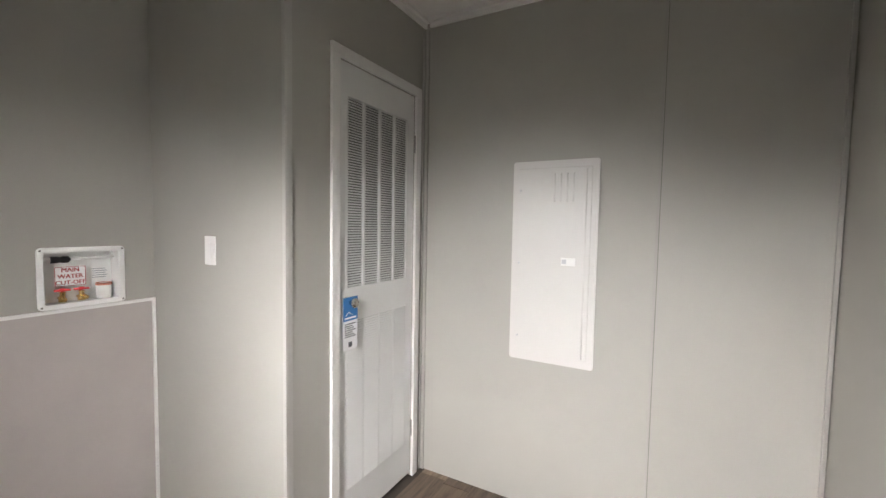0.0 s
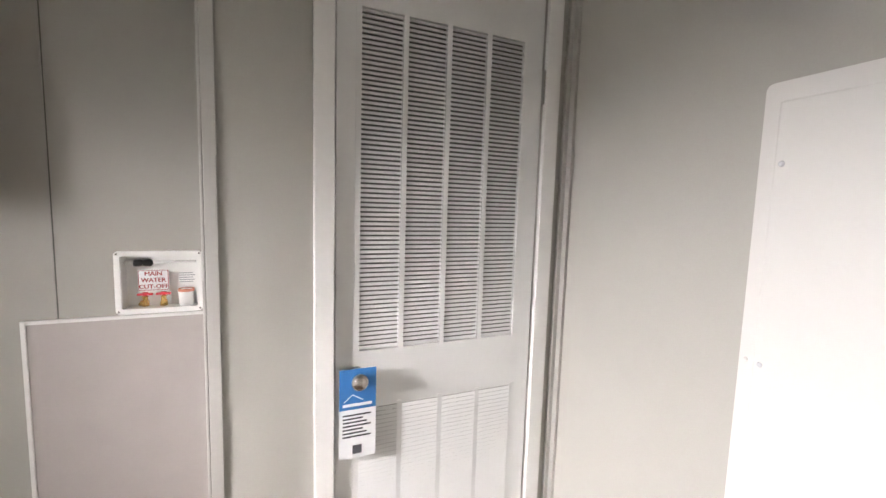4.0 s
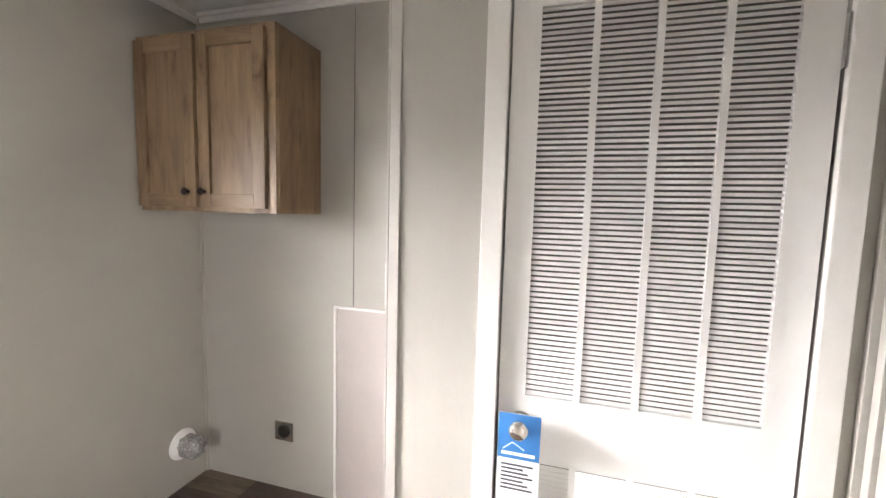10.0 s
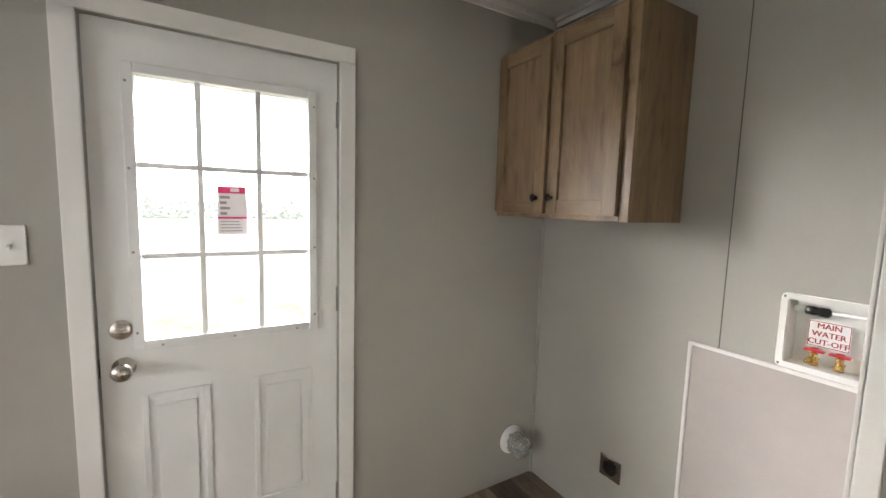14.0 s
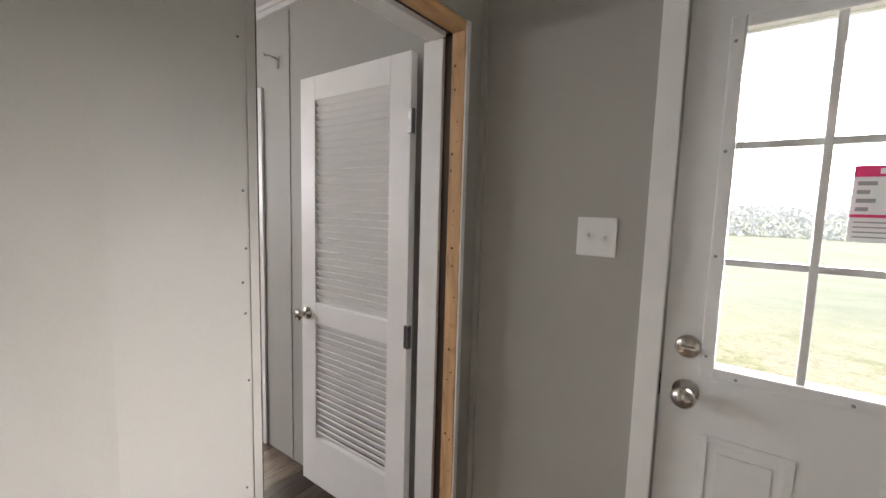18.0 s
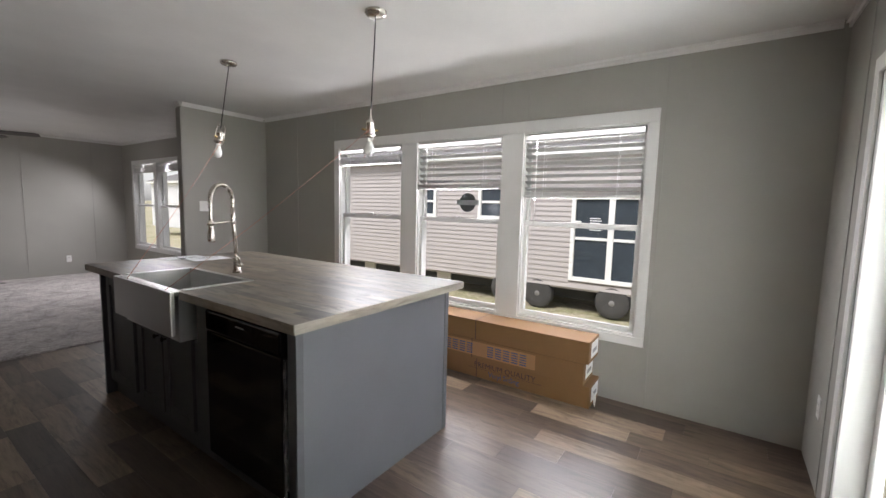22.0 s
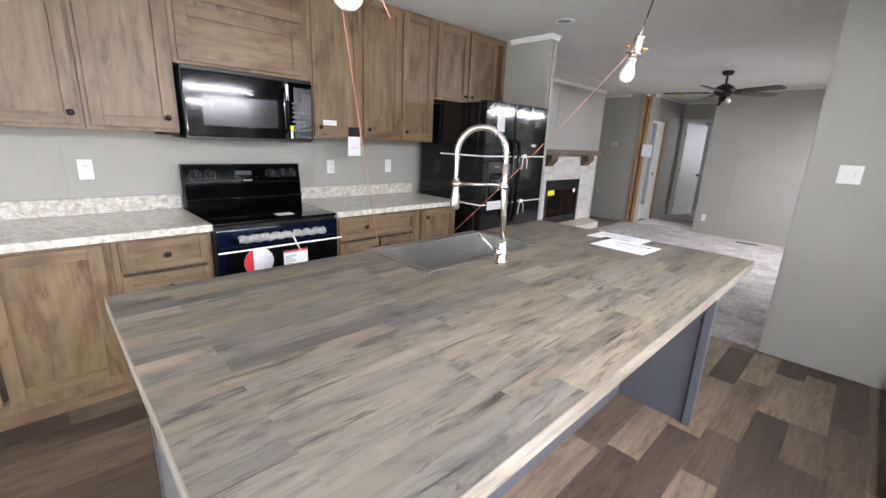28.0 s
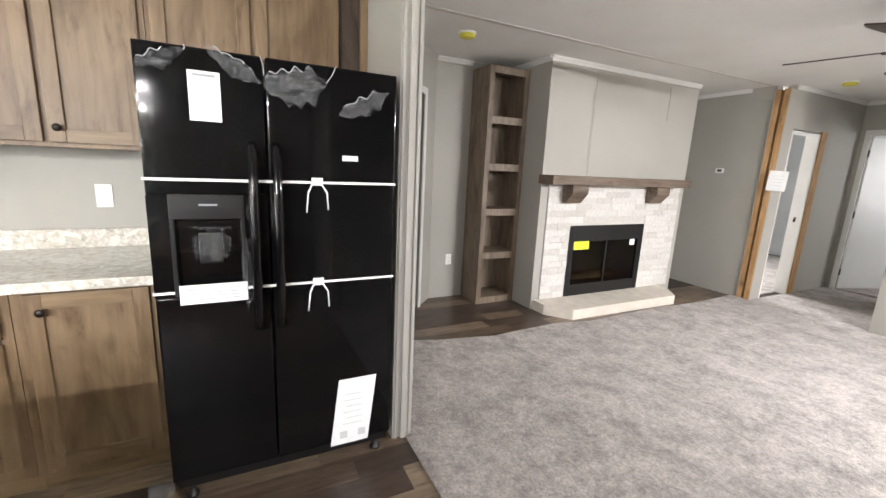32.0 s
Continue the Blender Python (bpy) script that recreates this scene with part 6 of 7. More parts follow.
def film(name, y, z, wy, wz, seed, parent):
    """A torn piece of clear packing film clinging to the fridge door."""
    bm = bmesh.new()
    bmesh.ops.create_grid(bm, x_segments=26, y_segments=18, size=0.5)
    drop = []
    for vv in bm.verts:
        px, py = vv.co.x, vv.co.y
        edge = 0.36 + 0.16 * noise.noise((px * 3 + seed, py * 3, seed))
        if math.hypot(px * 0.8, py) > edge + 0.08 and py < 0.42:
            drop.append(vv)
        vv.co.z = 0.02 + 0.05 * noise.noise((px * 6 + seed, py * 7, 2.0)) + 0.03 * noise.noise((px * 19, py * 17, seed))
    bmesh.ops.delete(bm, geom=drop, context="VERTS")
    bm.transform(facing(1.425, y, z, (0, 1, 0), (0, 0, 1)) @ Matrix.Diagonal((wy, wz, 1, 1)))
    for vv in bm.verts:
        vv.co.x = max(vv.co.x, 1.4235)
    return part("packing_film", bm, M_FILM, parent, "crumpled clear packing film")


def film_strip(a, b, width, seed, parent):
    """A torn strip of packing film hanging across the door from a to b (y, z), wide in the middle, with rolled edges."""
    bm, edges = bmesh.new(), ([], [])
    n_long, n_wide = 36, 14
    along = Vector((b[0] - a[0], b[1] - a[1]))
    across = Vector((-along.y, along.x)).normalized()
    rows = []
    for i in range(n_long + 1):
        s_at = i / n_long
        half = width * (0.1 + math.sin(math.pi * s_at) ** 0.8) * (1 + 0.8 * noise.noise((s_at * 6, seed, 0.0)))
        sag = -0.25 * width * math.sin(math.pi * s_at) + 0.2 * width * noise.noise((s_at * 3.1, seed, 4.0))
        row = []
        for k in range(n_wide + 1):
            q = k / n_wide * 2 - 1
            p = Vector(a) + along * s_at + across * (q * half + sag)
            lift = 0.004 + 0.03 * abs(noise.noise((s_at * 3 + seed, q * 2.2, 1.0))) + 0.016 * abs(noise.noise((s_at * 9 + q * 3, q * 3, seed)))
            row.append(bm.verts.new((1.4225 + lift, p.x, p.y)))
        rows.append(row)
        edges[0].append(row[0].co + Vector((0.002, 0, 0)))
        edges[1].append(row[-1].co + Vector((0.002, 0, 0)))
    for p, q in zip(rows, rows[1:]):
        for k in range(n_wide):
            bm.faces.new((p[k], p[k + 1], q[k + 1], q[k]))
    for f in bm.faces:
        f.smooth = True
    ob = part("packing_film", bm, M_FILM, parent, "crumpled clear packing film")
    part("film_edge", tube(edges[int(seed) % 2][4:24], 0.0016, 5), M_FILMEDGE, ob)
    return ob


for args in (((3.93, 1.685), (4.068, 1.752), 0.024, 1.0, fz), ((4.13, 1.772), (4.305, 1.672), 0.026, 3.2, fz), ((4.312, 1.668), (4.54, 1.7), 0.062, 5.1, fd), ((4.585, 1.588), (4.79, 1.69), 0.03, 7.7, fd)):
    film_strip(*args)
for p, q in (((4.315, 1.70), (4.305, 1.765)), ((4.538, 1.70), (4.575, 1.765)), ((4.068, 1.75), (4.07, 1.766))):
    part("film_thread", tube([(1.4235, *p), (1.427, (p[0] + q[0]) / 2 + 0.004, (p[1] + q[1]) / 2), (1.4235, *q)], 0.0022, 5), M_FILMEDGE, fz)
for args in ((4.235, 0.95, 0.05, 0.3, 9.0, fz), (4.12, 1.08, 0.13, 0.14, 11.0, fz), (4.25, 1.2, 0.03, 0.1, 4.0, fz)):
    film("packing_film", *args)

bm = bmesh.new()
bmesh.ops.create_icosphere(bm, subdivisions=3, radius=0.05)
for vv in bm.verts:
    vv.co *= 0.8 + 0.5 * noise.noise(vv.co * 30)
    vv.co.z = max(vv.co.z * 0.6, -0.025) + 0.025
bm.transform(pose(1.33, 3.86, 0.0))
solid("plastic_scrap", bm, M_FILM, "crumpled scrap of packing plastic on the floor", "plastic scrap")

t = thing("cabinet_tag", (0.843, 3.035, 1.285), "small black and white hang tag on a cabinet knob", "tag")
part("black_label", blk(0.8445, 0.8457, 2.985, 3.085, 1.42, 1.5), M_BLACKMAT, t)
part("paper", blk(0.8460, 0.8472, 2.98, 3.09, 1.285, 1.43), M_PAPER, t)
part("print", blk(0.8473, 0.8477, 3.0, 3.07, 1.345, 1.349), M_INKGREY, t)
t = thing("cabinet_label", (0.882, 2.76, 1.5), "small white label on a cabinet door", "label")
part("paper", blk(0.8443, 0.8451, 2.775, 2.885, 1.505, 1.54), M_PAPER, t)
part("print", blk(0.8452, 0.8456, 2.79, 2.86, 1.52, 1.524), M_INKGREY, t)

# ---- island ----
t = thing("kitchen_island", (2.75, 2.5, 0), "slate grey kitchen island with a seating overhang", "kitchen island")
part("end_panel", blk(2.24, 3.325, 1.378, 1.40, 0.0, 0.888, 0.002), M_ISLAND, t)
part("end_post", blk(3.29, 3.328, 1.374, 1.412, 0.0, 0.888, 0.004), M_ISLAND, t)
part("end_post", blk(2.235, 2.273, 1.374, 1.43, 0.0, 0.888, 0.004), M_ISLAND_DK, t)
part("back_panel", blk(2.90, 2.925, 1.40, 3.55, 0.0, 0.888, 0.002), M_ISLAND, t)
part("leg_panel", blk(2.24, 3.31, 3.555, 3.58, 0.0, 0.888, 0.002), M_ISLAND, t)
part("leg_post", blk(3.275, 3.313, 3.535, 3.583, 0.0, 0.888, 0.004), M_ISLAND, t)
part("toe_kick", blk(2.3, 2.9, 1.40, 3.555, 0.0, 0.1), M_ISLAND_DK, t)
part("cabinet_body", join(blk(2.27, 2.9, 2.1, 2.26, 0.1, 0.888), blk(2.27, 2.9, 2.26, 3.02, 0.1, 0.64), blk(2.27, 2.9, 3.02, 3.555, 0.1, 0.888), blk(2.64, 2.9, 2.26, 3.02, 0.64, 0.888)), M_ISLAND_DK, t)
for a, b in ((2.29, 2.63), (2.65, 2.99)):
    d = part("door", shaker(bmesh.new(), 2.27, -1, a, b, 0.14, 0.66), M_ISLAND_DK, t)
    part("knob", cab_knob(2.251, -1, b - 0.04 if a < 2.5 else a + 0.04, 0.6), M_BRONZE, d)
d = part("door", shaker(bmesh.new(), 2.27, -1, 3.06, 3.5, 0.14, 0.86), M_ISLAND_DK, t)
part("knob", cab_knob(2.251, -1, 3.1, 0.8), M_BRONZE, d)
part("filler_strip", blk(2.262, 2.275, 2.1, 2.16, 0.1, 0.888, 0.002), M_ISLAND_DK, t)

t = thing("dishwasher", (2.55, 1.78, 0.1), "black built-in dishwasher in the island", "dishwasher")
part("body", blk(2.29, 2.88, 1.435, 2.095, 0.101, 0.86), M_BLACKMAT, t)
d = part("door", blk(2.235, 2.288, 1.47, 2.09, 0.12, 0.75, 0.006), M_BLACK, t)
part("control_panel", blk(2.23, 2.288, 1.47, 2.09, 0.755, 0.86, 0.012), M_BLACK, t)
part("brand_bar", blk(2.2292, 2.2299, 1.74, 1.81, 0.82, 0.826), M_INKGREY, t)
bm = tube([(2.238, 1.452 + 0.006 * math.sin(k * 2.1), 0.12 + 0.03 * k) for k in range(22)], 0.008, 6)
part("edge_film", bm, M_FILM, t, "loose clear film along the edge")

t = thing("island_countertop", (2.8, 2.5, 0.89), "grey brown stave pattern laminate island top", "countertop")
TX0, TX1, TY0, TY1 = 2.19, 3.403, 1.32, 3.667
SX1, SY0, SY1 = 2.6, 2.255, 3.025
top = bmesh.new()
for a, b, c, d in ((TX0, SX1, TY0, SY0), (SX1, TX1, TY0, TY1), (TX0, SX1, SY1, TY1)):
    box(top, a, b, c, d, 0.8885, 0.9305)
part("top", top, M_TOP, t)
part("edge_band", blk(TX1 - 0.0005, TX1 + 0.0025, TY0, TY1, 0.889, 0.9295), M_TOPEDGE, t, "pale edge band")
part("edge_band", blk(TX0, TX1, TY0 - 0.0025, TY0 + 0.0005, 0.889, 0.9295), M_TOPEDGEX, t, "pale edge band")
part("edge_band", blk(TX0, TX1, TY1 - 0.0005, TY1 + 0.0025, 0.889, 0.9295), M_TOPEDGEX, t, "pale edge band")
part("edge_band", blk(TX0 - 0.0025, TX0 + 0.0005, TY0, SY0 - 0.002, 0.889, 0.9295), M_TOPEDGE, t, "pale edge band")
part("edge_band", blk(TX0 - 0.0025, TX0 + 0.0005, SY1 + 0.002, TY1, 0.889, 0.9295), M_TOPEDGE, t, "pale edge band")

t = thing("farmhouse_sink", (2.4, 2.64, 0.65), "stainless steel farmhouse sink with an apron front", "sink")
part("apron", blk(2.15, 2.172, 2.262, 3.018, 0.70, 0.928, 0.006), M_SINK, t)
part("rim", join(blk(2.172, 2.212, 2.262, 3.018, 0.905, 0.928, 0.002), blk(2.565, 2.598, 2.262, 3.018, 0.905, 0.9325, 0.002), blk(2.212, 2.565, 2.262, 2.30, 0.905, 0.9325, 0.002), blk(2.212, 2.565, 2.98, 3.018, 0.905, 0.9325, 0.002)), M_SINK, t)
part("basin", join(blk(2.2, 2.212, 2.29, 2.99, 0.67, 0.905), blk(2.565, 2.577, 2.29, 2.99, 0.67, 0.905), blk(2.212, 2.565, 2.288, 2.30, 0.67, 0.905), blk(2.212, 2.565, 2.98, 2.992, 0.67, 0.905), blk(2.2, 2.577, 2.288, 2.992, 0.655, 0.67)), M_SINK, t)
part("drain", turned([(0.045, 0), (0.045, 0.003), (0.03, 0.003), (0.028, -0.004), (0, -0.004)], 28, pose(2.4, 2.64, 0.6705)), M_CHROME, t)

t = thing("kitchen_faucet", (2.685, 2.607, 0.9305), "brushed nickel spring neck kitchen faucet", "faucet")
fx, fy, fz0 = 2.685, 2.607, 0.9305
part("base", turned([(0.027, 0), (0.027, 0.012), (0.022, 0.02), (0.021, 0.09), (0.019, 0.1), (0.0, 0.1)], 24, pose(fx, fy, fz0)), M_CHROME, t)
part("stem", tube([(fx, fy, 1.03), (2.674, fy, 1.2), (2.668, fy, 1.27), (2.668, fy, 1.35)], 0.0125, 14), M_CHROME, t)
part("lever", join(tube([(fx, fy, 0.98), (fx, fy - 0.045, 0.985)], 0.016, 12), tube([(fx, fy - 0.04, 0.985), (fx - 0.03, fy - 0.075, 1.03), (fx - 0.06, fy - 0.085, 1.06)], 0.007, 10)), M_CHROME, t)
ux, uy, rr_arc = -0.889, -0.457, 0.104
side = Vector((-uy, ux, 0))


def reach(d, z):
    return (2.668 + ux * d, fy + uy * d, z)


path = [reach(0, 1.27 + 0.0115 * k) for k in range(10)] + [reach(rr_arc * (1 - math.cos(a)), 1.385 + rr_arc * math.sin(a)) for a in [math.pi * k / 40 for k in range(41)]]
path += [reach(2 * rr_arc, 1.385 - 0.0105 * k) for k in range(1, 12)]
part("hose", tube(path, 0.0092, 10), M_CHROME, t)
coil = []
for i in range(len(path) - 1):
    p, q = Vector(path[i]), Vector(path[i + 1])
    dd = (q - p).normalized()
    s1 = side
    s2 = dd.cross(s1)
    for k in range(8):
        a = 2 * math.pi * (i * 8 + k) / 12
        coil.append(p.lerp(q, k / 8) + 0.0125 * (math.cos(a) * s1 + math.sin(a) * s2))
part("spring", tube(coil[64:-60], 0.0027, 6), M_CHROME, t)
part("spray_head", turned([(0.018, 0), (0.021, 0.01), (0.019, 0.06), (0.014, 0.075), (0.014, 0.13), (0.0, 0.13)], 20, pose(*reach(2 * rr_arc, 1.145))), M_CHROME, t)
part("holder_arm", tube([reach(0, 1.262), reach(2 * rr_arc - 0.018, 1.255)], 0.006, 10), M_CHROME, t)
part("holder_ring", turned([(0.02, 0), (0.02, 0.018), (0.016, 0.018), (0.016, 0.0)], 20, pose(*reach(2 * rr_arc, 1.245))), M_CHROME, t)
part("collar", turned([(0.017, 0), (0.017, 0.02), (0.0, 0.021)], 20, pose(2.6685, fy, 1.245)), M_CHROME, t)


# ---- papers on the island ----
def sheet(outline, z, label, lines, right, up):
    t = thing("printed_sheet", (*outline[0], z), label, "paper sheet", "papers on the island")
    bm = prism(outline, z, z + 0.0008)
    part("paper", bm, M_PAPER, t)
    for text, size, x, y, ink in lines:
        lettering("print", text, size, facing(x, y, z + 0.001, right, up), ink, t, 0.0002)
    return t


LEFT, NEAR = (-1, 0, 0), (0, -1, 0)
t = sheet([(2.744, 3.29), (3.02, 3.286), (3.032, 3.512), (2.752, 3.512)], 0.9308, "white printed price sheet lying on the island",
          [("$122,900.00", 0.036, 2.905, 3.46, M_INK), ("SALE PRICE", 0.02, 2.9, 3.372, M_INKGREY)], LEFT, NEAR)
for k in range(5):
    part("print_bar", blk(2.83 + 0.03 * k, 2.853 + 0.03 * k, 3.408, 3.418, 0.9317, 0.9319), M_INKGREY, t)
t = sheet([(2.629, 3.47), (2.92, 3.5), (2.926, 3.664), (2.635, 3.664)], 0.9318, "white printed letter sheet lying on the island", [("HEY YOU", 0.032, 2.79, 3.535, M_INK)], LEFT, NEAR)
for r in range(6):
    for k in range(8 - r % 3):
        part("print_bar", blk(2.668 + 0.029 * k, 2.69 + 0.029 * k, 3.565 + 0.0145 * r, 3.569 + 0.0145 * r, 0.9327, 0.9329), M_INKGREY, t)
solid("binder_clip", blk(2.722, 2.758, 3.478, 3.512, 0.9328, 0.936, 0.001), M_BADGE, "small dark clip holding two paper sheets", "clip")

# ---- dining area: cartons, register, pendants ----
def carton(x0, x1, y0, y1, z0, z1, label):
    t = thing("siding_carton", ((x0 + x1) / 2, (y0 + y1) / 2, z0), label, "carton", "stacked siding cartons")
    part("body", blk(x0, x1, y0, y1, z0, z1, 0.005), M_CARD, t)
    part("lid_seam", blk(x0 - 0.0012, x1 + 0.0012, y0 + 0.9, y0 + 0.905, z0 + 0.002, z1 + 0.001), M_CARDINK, t)
    part("end_label", blk(x1 - 0.2, x1 - 0.02, y0 - 0.0012, y0, z0 + 0.03, z1 - 0.02), M_PAPER, t, "white shipping label")
    part("label_print", blk(x1 - 0.17, x1 - 0.06, y0 - 0.0018, y0 - 0.0012, z0 + 0.06, z0 + 0.09), M_INKGREY, t)
    return t


SOUTH, UPZ, EAST = (0, -1, 0), (0, 0, 1), (1, 0, 0)
c1 = carton(4.115, 4.368, 0.70, 4.62, 0.0, 0.158, "brown cardboard siding carton with blue print, bottom of stack")
c2 = carton(4.105, 4.362, 0.745, 4.66, 0.16, 0.318, "brown cardboard siding carton in the middle of the stack")
c3 = carton(4.105, 4.362, 0.715, 4.7, 0.32, 0.48, "brown cardboard siding carton on top of the stack")
bm = blk(-0.085, 0.085, -0.002, 0.002, 0.0, 0.15)
bm.transform(pose(4.26, 0.69, 0.004, -12, 0, 10))
part("open_flap", bm, M_PAPER, c1, "open end flap with a white label")
lettering("print_line", "PREMIUM QUALITY", 0.062, facing(4.1146, 1.36, 0.108, SOUTH, UPZ), M_CARDINK, c1)
lettering("print_line", "Vinyl Siding", 0.058, facing(4.1146, 1.36, 0.048, SOUTH, UPZ), M_BLUEINK, c1)
part("rule", blk(4.1142, 4.115, 1.05, 1.68, 0.078, 0.08), M_CARDINK, c1)
part("printed_panel", blk(4.1042, 4.105, 1.1, 2.08, 0.185, 0.30), M_CARDTOP, c2, "pale printed panel")
for a in (1.17, 1.64):
    for k in range(5):
        for q in range(5):
            part("text_bar", blk(4.1036, 4.1042, a + 0.07 * q, a + 0.055 + 0.07 * q, 0.198 + 0.019 * k, 0.207 + 0.019 * k), M_BLUEINK, c2)
lettering("print_line", "Vinyl Siding", 0.088, facing(4.17, 2.72, 0.4804, SOUTH, EAST), M_BLUEINK, c3)
lettering("print_line", "PREMIUM QUALITY", 0.082, facing(4.275, 2.62, 0.4804, SOUTH, EAST), M_CARDINK, c3)
part("rule", blk(4.225, 4.228, 2.1, 3.15, 0.4801, 0.4808), M_CARDINK, c3)
for i, (y, z, w) in enumerate(((2.45, 0.41, 0.16), (2.72, 0.40, 0.13), (2.2, 0.39, 0.12), (3.05, 0.41, 0.14))):
    bm = turned([(0.5, 0), (0.5, 0.0006)], 24, facing(4.1045, y, z, (0, -1, 0), UPZ) @ Matrix.Diagonal((w, 0.055, 1, 1)))
    part("print_mark", bm, M_BLUEINK, c3)
for i, (y, z, w) in enumerate(((2.55, 0.25, 0.16), (2.9, 0.24, 0.13))):
    bm = turned([(0.5, 0), (0.5, 0.0006)], 24, facing(4.1045, y, z, (0, -1, 0), UPZ) @ Matrix.Diagonal((w, 0.055, 1, 1)))
    part("print_mark", bm, M_BLUEINK, c2)


def register(x0, x1, y0, y1, z, label):
    t = thing("floor_register", ((x0 + x1) / 2, (y0 + y1) / 2, z), label, "floor vent", "floor registers")
    part("frame", join(blk(x0, x1, y0, y0 + 0.014, z, z + 0.005, 0.001), blk(x0, x1, y1 - 0.014, y1, z, z + 0.005, 0.001), blk(x0, x0 + 0.014, y0, y1, z, z + 0.005), blk(x1 - 0.014, x1, y0, y1, z, z + 0.005)), M_BRONZE, t)
    # thin dark plate stands in for the shaded duct below
    part("well", blk(x0 + 0.01, x1 - 0.01, y0 + 0.01, y1 - 0.01, z, z + 0.0012), M_SEAM, t)
    for k in range(12):
        x = x0 + 0.02 + (x1 - x0 - 0.04) * k / 11
        part("slat", blk(x - 0.003, x + 0.003, y0 + 0.014, y1 - 0.014, z + 0.001, z + 0.004), M_BRONZE, t)


register(2.335, 2.62, 1.125, 1.235, 0.0, "dark metal floor register in the kitchen")
register(2.35, 2.65, 9.3, 9.4, 0.014, "dark metal floor register in the carpet")


def pendant(cx, cy, bx, by, bz, label):
    """A cord pendant with a caged socket and bare bulb; string pulls it aside."""
    t = thing("pendant_light", (cx, cy, H), label, "pendant light", "island pendants")
    part("canopy", turned([(0.0, 0.001), (0.06, 0.0), (0.06, -0.012), (0.05, -0.022), (0.012, -0.028), (0.0, -0.03)], 30, pose(cx, cy, H)), M_CHROME, t)
    p, q = Vector((cx, cy, H - 0.028)), Vector((bx, by, bz))
    ax = (p - q).normalized()
    m = Matrix.Translation(q) @ ax.to_track_quat("Z", "Y").to_matrix().to_4x4()
    part("cord", tube([p, p.lerp(q, 0.4), q + ax * 0.17], 0.0035, 8), M_BLACKMAT, t)
    part("socket", turned([(0.016, 0.045), (0.021, 0.05), (0.024, 0.085), (0.021, 0.12), (0.024, 0.125), (0.024, 0.135), (0.008, 0.15), (0.006, 0.17), (0, 0.171)], 20, m), M_CHROME, t)
    part("collar", turned([(0.036, 0.062), (0.036, 0.07), (0.022, 0.074), (0.022, 0.06)], 24, m), M_CHROME, t)
    b = part("bulb", turned([(0.0, -0.055), (0.014, -0.053), (0.026, -0.042), (0.0305, -0.024), (0.028, -0.006), (0.02, 0.014), (0.0155, 0.03), (0.0155, 0.05)], 28, m), M_BULB, t)
    part("bulb_base", turned([(0.0165, 0.028), (0.0165, 0.05), (0.0, 0.051)], 20, m), M_PLASTIC, b)
    for k in range(2):
        a = math.pi * k
        pts = [(r * math.cos(a), r * math.sin(a), z) for r, z in ((0.034, 0.066), (0.042, 0.085), (0.042, 0.15), (0.036, 0.178), (0.018, 0.198), (0.0, 0.206))]
        bm = tube(pts, 0.003, 8)
        bm.transform(m)
        part("cage_arm", bm, M_CHROME, t)
    for k in range(2):
        bm = tube([(0.0, 0.022 if k else -0.022, 0.09), (0.0, 0.046 if k else -0.046, 0.092)], 0.006, 8)
        bm.transform(m)
        part("cage_screw", bm, M_BRASS, t)
    return m


m1 = pendant(2.986, 1.677, 2.965, 1.7, 1.715, "brass and nickel pendant with a bare white bulb, tied aside")
m2 = pendant(2.998, 3.213, 2.872, 3.165, 1.765, "brass and nickel pendant with a bare white bulb, tied aside")
e1, e2 = m1 @ Vector((-0.03, 0, 0.09)), m2 @ Vector((-0.03, 0, 0.09))


def cord(a, b, label):
    a, b = Vector(a), Vector(b)
    pts = [a.lerp(b, k / 12) - Vector((0, 0, 0.02 * math.sin(math.pi * k / 12))) for k in range(13)]
    solid("orange_string", tube(pts, 0.0012, 6), M_ORANGE, label, "string", "orange strings")


cord(e1, (2.16, 2.34, 0.93), "orange string from a pendant down to the sink apron")
cord(e2, (2.16, 2.83, 0.932), "orange string from a pendant down to the sink rim")
cord(m1 @ Vector((0.03, 0, 0.09)), m1 @ Vector((0.075, 0.03, -0.06)), "short loose end of orange string")


def can_light(x, y):
    t = thing("recessed_light", (x, y, H), "white recessed ceiling light, switched off", "ceiling light", "recessed lights")
    part("trim_ring", turned([(0.085, 0.0), (0.085, -0.004), (0.078, -0.008), (0.062, -0.006), (0.055, 0.0)], 36, pose(x, y, H)), M_PLASTIC, t)
    part("lens", turned([(0.058, -0.001), (0.05, -0.003), (0, -0.0035)], 30, pose(x, y, H)), M_INKGREY, t)


for x, y in ((2.487, 0.365), (1.645, 4.58), (1.645, 2.3)):
    can_light(x, y)

# ---- living room ----
t = thing("ceiling_fan", (2.14, 7.75, H), "dark bronze five blade ceiling fan at rest", "ceiling fan")
fxy = (2.14, 7.75)
part("canopy", turned([(0.0, 0.001), (0.068, 0.0), (0.065, -0.03), (0.05, -0.05), (0.015, -0.055), (0.0, -0.056)], 30, pose(*fxy, H)), M_BRONZE, t)
part("downrod", turned([(0.013, 0), (0.013, 0.1)], 14, pose(*fxy, H - 0.15)), M_BRONZE, t)
part("motor", turned([(0.0, 0.1), (0.03, 0.1), (0.06, 0.085), (0.1, 0.06), (0.118, 0.03), (0.118, 0.0), (0.105, -0.02), (0.075, -0.045), (0.05, -0.06), (0, -0.06)], 36, pose(*fxy, H - 0.25)), M_BRONZE, t)
